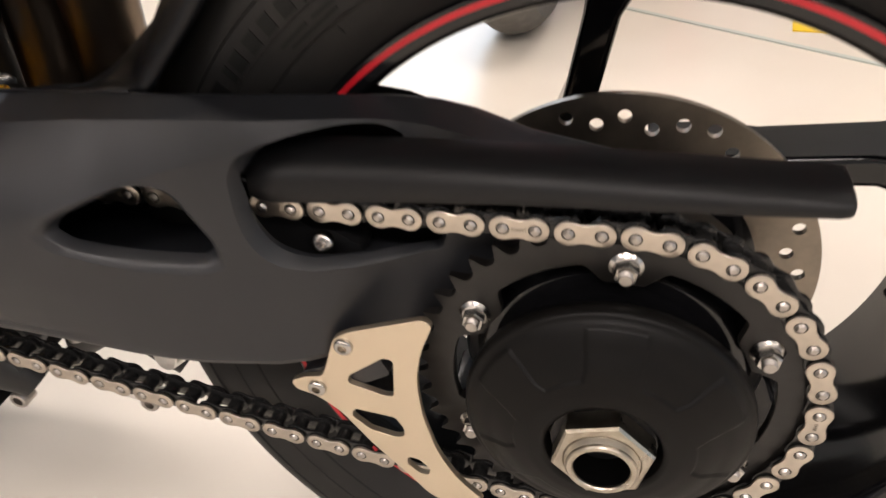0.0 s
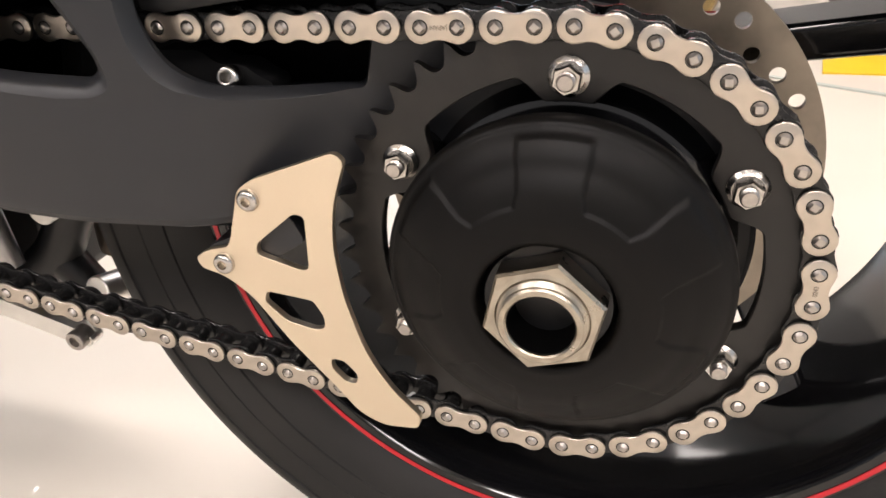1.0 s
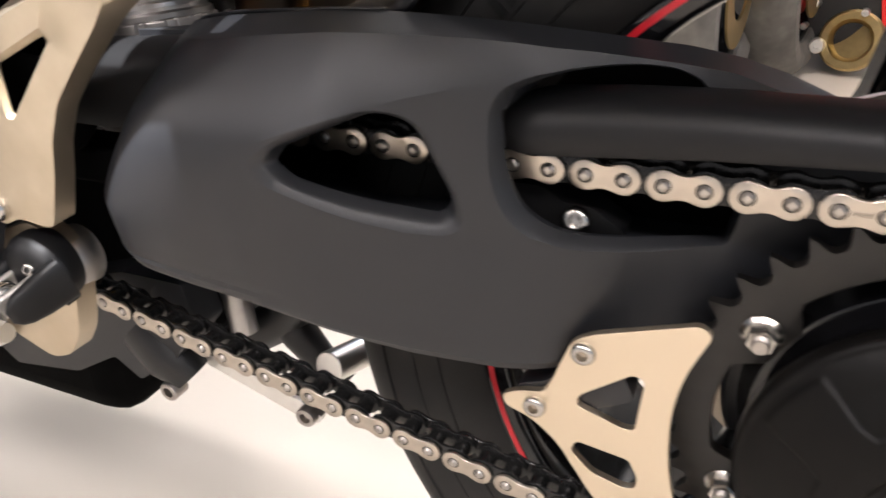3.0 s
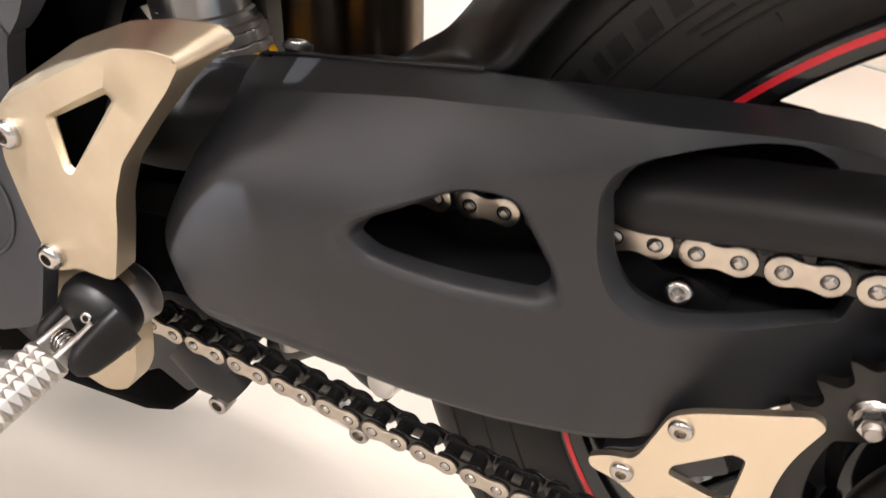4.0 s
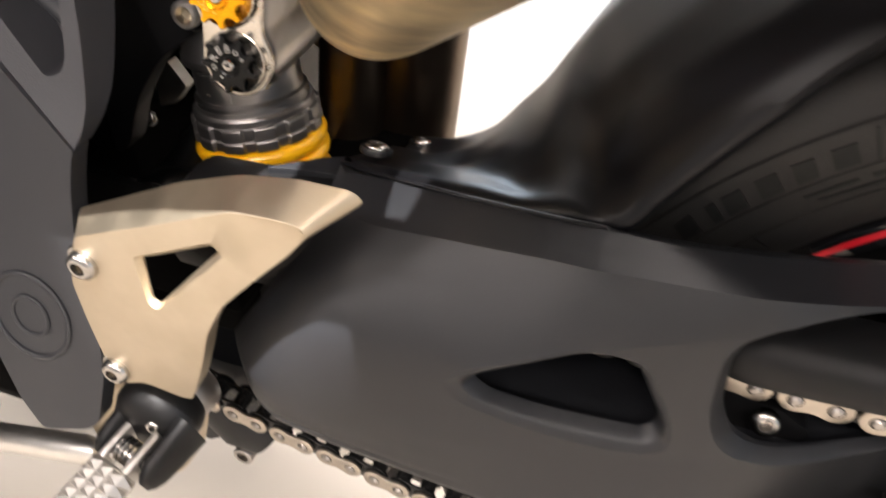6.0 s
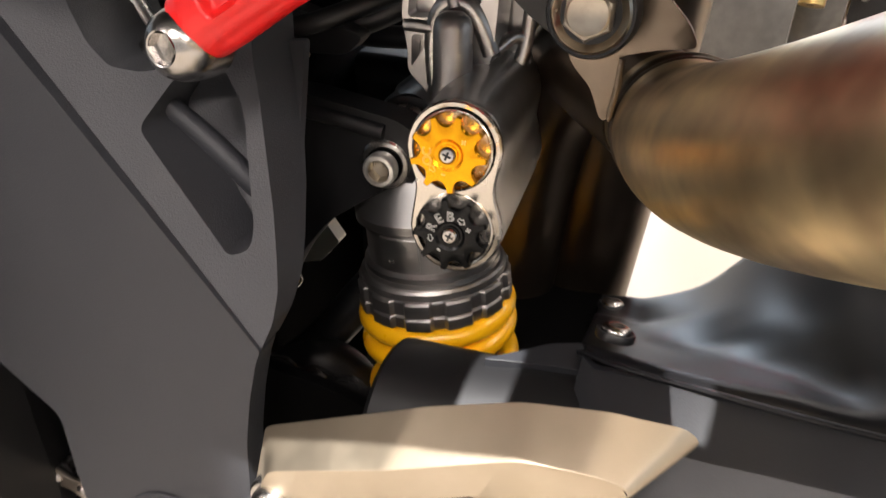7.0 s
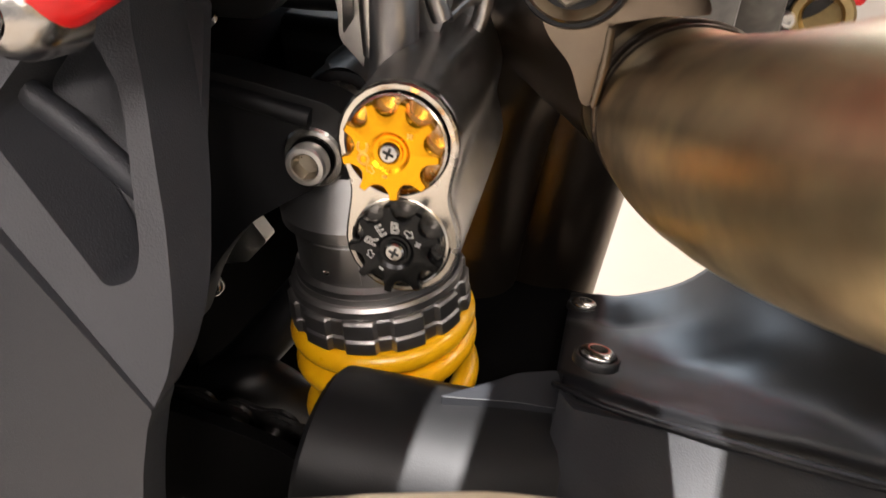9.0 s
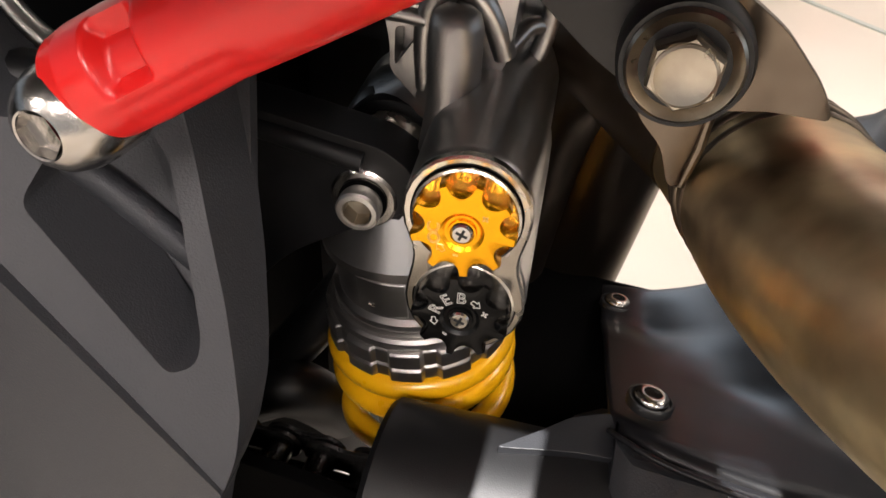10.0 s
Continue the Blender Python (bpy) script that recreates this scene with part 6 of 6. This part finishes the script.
rim = rounded([(-0.3960, 0.0115), (-0.3828, 0.0222), (-0.3754, 0.0289), (-0.3640, 0.0340), (-0.3560, 0.0300), (-0.3460, 0.0150), (-0.3455, 0.0070), (-0.3525, 0.0150), (-0.3600, 0.0180), (-0.3729, 0.0167)], 0.002, 3)
add_loft(bm, [[(x, y, z) for x, y in rim] for z in (0.4600, 0.4668)])
part("shoulder", bm, satin_black, arm, smooth=30, bevel=0.0012, segments=3)
# lower fairing corner
bm = bmesh.new()
add_plate(bm, rounded([(-0.412, 0.268), (-0.420, 0.300), (-0.470, 0.300), (-0.60, 0.26), (-0.66, 0.22), (-0.62, 0.185), (-0.548, 0.196), (-0.502, 0.222), (-0.480, 0.207), (-0.440, 0.235)], 0.003), 0.024, 0.05)
part("lower_fairing", bm, satin_black, bike, "black angular lower fairing", bevel=0.0015)
# stand mount, stand bar and its bolts
stand = group_node("side_stand", (-0.40, 0.04, 0.21), bike, "alloy stand bar with black mount and two bolts")
bm = bmesh.new()
add_tube(bm, [(-0.475, 0.04, 0.245), (-0.452, 0.034, 0.228), (-0.440, 0.036, 0.214)], [0.022, 0.020, 0.014], 20)
part("mount", bm, deep_black, stand, smooth=50)
bm = bmesh.new()
add_plate(bm, rounded([(-0.432, 0.232), (-0.352, 0.206), (-0.338, 0.198), (-0.342, 0.190), (-0.356, 0.192), (-0.436, 0.218)], 0.004), 0.046, 0.058)
part("bar", bm, bare_alloy, stand, bevel=0.002)
for p in ((-0.4505, 0.026, 0.2065), (-0.348, 0.046, 0.199)):
    bm = bmesh.new()
    add_lathe(bm, [(0.0075, -0.006), (0.0075, 0.006), (0.0068, 0.007), (0.0042, 0.007), (0.0040, 0.002), (0.0001, 0.002)], p, LEFT, 24, caps=False)
    part("bolt", bm, chain_pin, stand)
# suspension link below the swingarm
link = group_node("suspension_link", (-0.38, 0.1, 0.25), bike, "dark suspension link with alloy pins")
bm = bmesh.new()
add_tube(bm, [(-0.45, 0.10, 0.20), (-0.40, 0.10, 0.235), (-0.36, 0.10, 0.29)], [0.016, 0.018, 0.015], 20)
add_tube(bm, [(-0.40, 0.10, 0.235), (-0.37, 0.10, 0.20), (-0.352, 0.10, 0.185)], [0.016, 0.012, 0.010], 20)
part("rocker", bm, deep_black, link, smooth=50)
for p, q, r in (((-0.36, 0.06, 0.29), (-0.36, 0.13, 0.29), 0.010), ((-0.345, 0.07, 0.222), (-0.33, 0.16, 0.20), 0.012)):
    bm = bmesh.new()
    add_cyl(bm, p, q, r, None, 24)
    part("pin", bm, bare_alloy, link, bevel=0.001)
# hoses, cover and a bracket between side plate and shock
bm = bmesh.new()
add_plate(bm, rounded([(-0.5150, 0.4545), (-0.5035, 0.4640), (-0.4935, 0.4500), (-0.5040, 0.4370), (-0.5200, 0.4320)], 0.0015), 0.090, 0.098)
part("alloy_bracket", bm, bare_alloy, bike, "pale alloy bracket", bevel=0.001)
bm = bmesh.new()
add_socket_screw(bm, (-0.5120, 0.075, 0.4330), (0.3, -1, 0.5), 0.0048, 0.004)
part("bracket_screw", bm, zinc, bike)
for pts, r in (([(-0.545, 0.05, 0.362), (-0.515, 0.058, 0.385), (-0.4955, 0.064, 0.404), (-0.480, 0.074, 0.424), (-0.466, 0.088, 0.444), (-0.455, 0.11, 0.465)], [0.010] * 41), ([(-0.52, 0.045, 0.385), (-0.492, 0.050, 0.404), (-0.482, 0.054, 0.404), (-0.474, 0.060, 0.392), (-0.470, 0.07, 0.37)], [0.012] * 33),
               ([(-0.55, 0.10, 0.545), (-0.50, 0.09, 0.552), (-0.46, 0.10, 0.568), (-0.42, 0.13, 0.60)], 0.006), ([(-0.55, 0.12, 0.55), (-0.48, 0.11, 0.548), (-0.44, 0.12, 0.555), (-0.40, 0.16, 0.58)], 0.005),
               ([(-0.54, 0.075, 0.556), (-0.50, 0.070, 0.559), (-0.475, 0.080, 0.567), (-0.455, 0.10, 0.575)], 0.0042)):
    bm = bmesh.new()
    add_tube(bm, spline(pts, 8), r, 16)
    part("hose", bm, deep_black, bike, "black rubber hose", smooth=60)
bm = bmesh.new()
add_lathe(bm, [(0.0066, -0.002), (0.0066, 0.0006), (0.0040, 0.0010), (0.0040, 0.0050), (0.0034, 0.0056)], (-0.499, 0.071, 0.5500), (0.1, -0.5, 1), 20)
part("frame_screw", bm, zinc, bike, smooth=30)
bm = bmesh.new()
add_plate(bm, rounded([(-0.530, 0.552), (-0.505, 0.547), (-0.478, 0.549), (-0.470, 0.557), (-0.500, 0.566), (-0.530, 0.566)], 0.004), 0.076, 0.086)
part("frame_tab", bm, deep_black, bike, "black frame tab with a bright screw", bevel=0.0015, segments=3)

# gear rod in front of the foot peg
bm = bmesh.new()
add_tube(bm, [(-0.62, -0.058, 0.258), (-0.545, -0.058, 0.280), (-0.492, -0.058, 0.296), (-0.480, -0.058, 0.2995)], [0.0085, 0.0085, 0.0085, 0.006], 20)
part("gear_rod", bm, bare_alloy, bike, "bare alloy gear rod")
# gear shaft boss and its clamp below the side plate
bm = bmesh.new()
add_tube(bm, [(-0.735, 0.012, 0.232), (-0.700, 0.006, 0.214), (-0.676, 0.004, 0.196), (-0.668, 0.004, 0.178)], [0.016, 0.017, 0.013, 0.009], 20)
part("gear_clamp", bm, bare_alloy, bike, "bare alloy gear shaft clamp", smooth=50)
bm = bmesh.new()
add_socket_screw(bm, (-0.697, -0.011, 0.208), (0.1, -1, 0.1), 0.008, 0.006)
part("clamp_screw", bm, zinc, bike)

# dark infill added between the swingarm's two arms, closing a gap onto bright floor
rough_block("arm_bridge", (-0.425, 0.02, 0.385), (-0.335, 0.155, 0.412), recess_shade, "", 0.006, arm)

# dark plate added for the shade over the chain's front end
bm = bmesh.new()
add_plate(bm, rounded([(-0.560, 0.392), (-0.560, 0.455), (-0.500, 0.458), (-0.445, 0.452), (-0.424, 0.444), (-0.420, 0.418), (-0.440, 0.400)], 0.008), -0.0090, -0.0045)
part("chain_cover", bm, recess_shade, bike, "dark plate added over the front of the chain in place of shade", bevel=0.0015, segments=3)
# dark block added so no bright floor shows between the links
rough_block("chain_guide", (-0.58, -0.004, 0.380), (-0.412, 0.026, 0.402), recess_shade, "dark block added below the upper chain run to hide bright floor", 0.003)

# ---- the rest of the showroom ----
yellow_tape = material("yellow_floor_paint", (0.75, 0.5, 0.02), 0.5, 0.0, 0.08, 20)
bm = bmesh.new()
add_box(bm, (0.52, 1.56, GROUND + 0.002), (0.30, 0.16, 0.004), Matrix.Rotation(radians(-8), 3, "Z"))
tagged(part("floor_marking", bm, yellow_tape, smooth=30), "bright yellow painted marking on the cream floor", "floor marking")
mat_grey = material("pale_floor_strip", (0.42, 0.46, 0.42), 0.4, 0.0, 0.1, 6)
bm = bmesh.new()
add_box(bm, (1.0, 0.98, GROUND + 0.002), (2.6, 0.012, 0.004), Matrix.Rotation(radians(-33.5), 3, "Z"))
tagged(part("floor_joint", bm, mat_grey), "thin grey-green joint strip in the floor", "floor joint", kind="structure")


def parked_bike(place, turn, body_mat, label, belly_mat=None):
    """A motorcycle at rest in the background: wheels, fork, fairing, tank, seat."""
    m = Matrix.Translation(place) @ Matrix.Rotation(radians(turn), 4, "Z")
    ob = group_node("motorcycle", m.translation)
    for name, x in (("front_wheel", 0.0), ("rear_wheel", 1.38)):
        w = group_node(name, m @ Vector((x, 0, 0.31)), ob)
        for nm, prof, mt in (("tyre", [(0.215, -0.06), (0.25, -0.078), (0.275, -0.076), (0.297, -0.056), (0.312, -0.030), (0.318, 0), (0.312, 0.030), (0.297, 0.056), (0.275, 0.076), (0.25, 0.078), (0.215, 0.06), (0.215, -0.06)], rubber_grey),
                             ("rim", [(0.19, -0.045), (0.218, -0.052), (0.218, 0.052), (0.19, 0.045), (0.19, -0.045)], gloss_black),
                             ("brake_disc", [(0.09, -0.072), (0.15, -0.072), (0.15, -0.067), (0.09, -0.067), (0.09, -0.072)], gold_disc)):
            bm = bmesh.new()
            add_lathe(bm, prof, (0, 0, 0), (0, 1, 0), 64, caps=False)
            bm.transform(m @ Matrix.Translation((x, 0, 0.31)))
            part(nm, bm, mt, w, smooth=35)
        for k in range(5):
            a = radians(72 * k + 20)
            bm = bmesh.new()
            add_tube(bm, [(0.03 * math.cos(a), 0, 0.03 * math.sin(a)), (0.20 * math.cos(a), 0, 0.20 * math.sin(a))], [0.02, 0.014], 10)
            bm.transform(m @ Matrix.Translation((x, 0, 0.31)))
            part("spoke", bm, gloss_black, w)
    for s in (-1, 1):
        bm = bmesh.new()
        add_tube(bm, [(0, s * 0.1, 0.31), (0.12, s * 0.1, 0.62), (0.28, s * 0.1, 1.0)], [0.026, 0.03, 0.024], 16)
        bm.transform(m)
        part("fork_leg", bm, fork_gold, ob, "gold fork leg", smooth=50)
    bm = bmesh.new()
    secs = []
    for x, zc, hz, wy in ((0.10, 0.82, 0.06, 0.10), (0.22, 0.84, 0.16, 0.19), (0.45, 0.72, 0.26, 0.23), (0.75, 0.62, 0.28, 0.21), (0.98, 0.55, 0.18, 0.16)):
        secs.append([(x, wy * math.cos(2 * math.pi * i / 20), zc + hz * math.sin(2 * math.pi * i / 20)) for i in range(20)])
    add_loft(bm, secs)
    bm.transform(m)
    part("fairing", bm, body_mat, ob, smooth=50)
    bm = bmesh.new()
    add_loft(bm, [[(x, wy * math.cos(2 * math.pi * i / 20), zc + hz * math.sin(2 * math.pi * i / 20)) for i in range(20)] for x, zc, hz, wy in ((-0.26, 0.52, 0.015, 0.05), (-0.12, 0.635, 0.03, 0.07), (0.06, 0.655, 0.03, 0.075), (0.2, 0.60, 0.02, 0.06))])
    bm.transform(m)
    part("mudguard", bm, body_mat, ob, smooth=50)
    bm = bmesh.new()
    add_loft(bm, [[(x, wy * math.cos(2 * math.pi * i / 20), zc + hz * math.sin(2 * math.pi * i / 20)) for i in range(20)] for x, zc, hz, wy in ((0.5, 0.95, 0.06, 0.12), (0.7, 1.0, 0.11, 0.17), (0.95, 0.92, 0.08, 0.14), (1.2, 0.88, 0.05, 0.13), (1.65, 1.0, 0.03, 0.06))])
    bm.transform(m)
    part("tank_and_seat", bm, body_mat, ob, smooth=50)
    bm = bmesh.new()
    add_loft(bm, [[(x, wy * math.cos(2 * math.pi * i / 20), zc + hz * math.sin(2 * math.pi * i / 20)) for i in range(20)] for x, zc, hz, wy in ((0.335, 0.24, 0.03, 0.05), (0.37, 0.23, 0.12, 0.13), (0.55, 0.22, 0.15, 0.17), (0.8, 0.22, 0.12, 0.15), (1.0, 0.20, 0.06, 0.08))])
    bm.transform(m)
    part("belly_pan", bm, belly_mat or body_mat, ob, smooth=50)
    bm = bmesh.new()
    add_box(bm, (0.72, 0, 0.42), (0.5, 0.34, 0.36))
    bm.transform(m)
    part("engine", bm, deep_black, ob, bevel=0.03, segments=3)
    tagged(ob, label, "motorcycle", "parked motorcycles")
    return ob


rubber_grey = material("dusty_tyre", (0.12, 0.112, 0.10), 0.7, 0.0, 0.45, 45, 0.4, 150, second=(0.05, 0.047, 0.043), second_scale=9, second_amount=0.8)
gold_disc = material("gold_disc_carrier", (0.5, 0.38, 0.18), 0.35, 1.0, 0.2, 60)
fork_gold = material("gold_fork_tube", (0.6, 0.42, 0.16), 0.3, 1.0, 0.1, 30)
white_paint = material("white_paint", (0.75, 0.74, 0.72), 0.25, 0.0, 0.04, 10, coat=0.5)
parked_bike((-0.262, 1.53, GROUND), 84, red_paint, "red motorcycle parked nose-on with dusty grey tyres")
second = parked_bike((-0.105, 1.95, GROUND), 80, red_paint, "red motorcycle parked nose-on with a bronze engine cover", deep_black)
parked_bike((0.58, 1.95, GROUND), 50, white_paint, "white motorcycle parked nose-on beside two red ones")
bm = bmesh.new()
add_lathe(bm, [(0.080, -0.02), (0.080, 0.01), (0.074, 0.016), (0.056, 0.016), (0.050, 0.006), (0.046, -0.02)], (0.070, 2.00, 0.075), (-0.25, -1, 0.25), 40)
part("engine_cover", bm, gold_disc, second, "bronze round engine cover", smooth=30)
bm = bmesh.new()
add_loft(bm, [[(0.045 + w * math.cos(2 * math.pi * i / 20), y, 0.20 + h * math.sin(2 * math.pi * i / 20)) for i in range(20)] for y, w, h in ((2.02, 0.03, 0.10), (2.03, 0.10, 0.17), (2.12, 0.13, 0.20), (2.4, 0.12, 0.19))])
part("engine_block", bm, deep_black, second, "dark engine block", smooth=30)
for ex, ez, er in ((-0.035, 0.17, 0.016), (0.005, 0.235, 0.012), (-0.01, 0.06, 0.02), (0.09, 0.15, 0.010), (-0.05, 0.11, 0.009)):
    bm = bmesh.new()
    add_lathe(bm, [(er, 0.02), (er, -0.03), (er * 0.8, -0.036), (er * 0.4, -0.036), (er * 0.35, -0.02)], (ex, 2.0, ez), (0.1, 1, -0.1), 20)
    part("bolt", bm, bare_alloy, second, smooth=30)
bm = bmesh.new()
add_plate(bm, rounded([(0.085, 0.42), (0.125, 0.16), (0.137, 0.11), (0.158, 0.11), (0.185, 0.18), (0.25, 0.42)], 0.012), 2.02, 2.06)
part("side_fairing", bm, red_paint, second, "red pointed side fairing", bevel=0.006, segments=3)

# ---- lettering on the rebound knob ----
def letter(text, place, right, up, size, mat, parent, depth=0.00009):
    """A character drawn as a thin outline on a face."""
    cu = bpy.data.curves.new("lettering", "FONT")
    cu.body, cu.size, cu.align_x, cu.align_y = text, size, "CENTER", "CENTER"
    cu.fill_mode, cu.bevel_depth, cu.bevel_resolution = "NONE", depth, 1
    tmp = new("lettering", cu)
    bpy.context.view_layer.update()
    me = bpy.data.meshes.new_from_object(tmp.evaluated_get(bpy.context.evaluated_depsgraph_get()))
    bpy.data.objects.remove(tmp)
    me.materials.clear()
    me.materials.append(mat)
    ob = new("lettering", me)
    n = right.cross(up).normalized()
    m = Matrix((right, up, n)).transposed().to_4x4()
    m.translation = place
    ob.matrix_world = m
    ob.parent = parent
    ob.matrix_parent_inverse = parent.matrix_world.inverted()
    return ob


bpy.context.view_layer.update()
marks = {o.name.split("_")[0]: o for o in bike.children if o.name.startswith(("rebound_knob", "compression_knob"))}
for host, centre, mat, signs in (("rebound", K2, white_print, (("R", 160, 0.0047), ("E", 126, 0.0047), ("B", 92, 0.0047), (">", 57, 0.0026), ("+", 26, 0.0036), ("<", 194, 0.0024), ("-", 238, 0.0044))),
                                 ("compression", K1, gold_print, (("C", 176, 0.0042), ("O", 200, 0.0042), (">", 226, 0.0024), ("-", 262, 0.0044), ("+", 44, 0.0034)))):
    for text, deg, size in signs:
        a = radians(deg)
        rad = K_RIGHT * math.cos(a) + K_UP * math.sin(a)
        tan = K_RIGHT * math.sin(a) - K_UP * math.cos(a)
        at = centre - KD * 0.00200 + rad * 0.0069
        if text in "<>":
            bm = bmesh.new()
            arrow_outline(bm, at, tan if text == ">" else -tan, rad, size)
            part("arrow_mark", bm, mat, marks[host])
        else:
            letter(text, at, tan, rad, size, mat, marks[host])
# stamps on two chain plates
stamp_dark = material("stamped_mark", (0.10, 0.09, 0.075), 0.5, 0.8, 0.05, 100)
for text, near, flip in (("JAPAN", (-0.0475, 0.4185), True), ("0243", (0.108, 0.3085), False)):
    plates = [o for o in chain.children if o.name.startswith("outer_plate")]
    host = min(plates, key=lambda o: (o.matrix_world.translation.x - near[0]) ** 2 + (o.matrix_world.translation.z - near[1]) ** 2)
    along = (host.matrix_world.to_3x3() @ Vector((1, 0, 0))).normalized()
    if flip or along.z < 0:
        along = -along
    letter(text, host.matrix_world.translation + Vector((0, -0.00102, 0)), along, Vector((0, -1, 0)).cross(along), 0.0026, stamp_dark, chain, 0.00007)
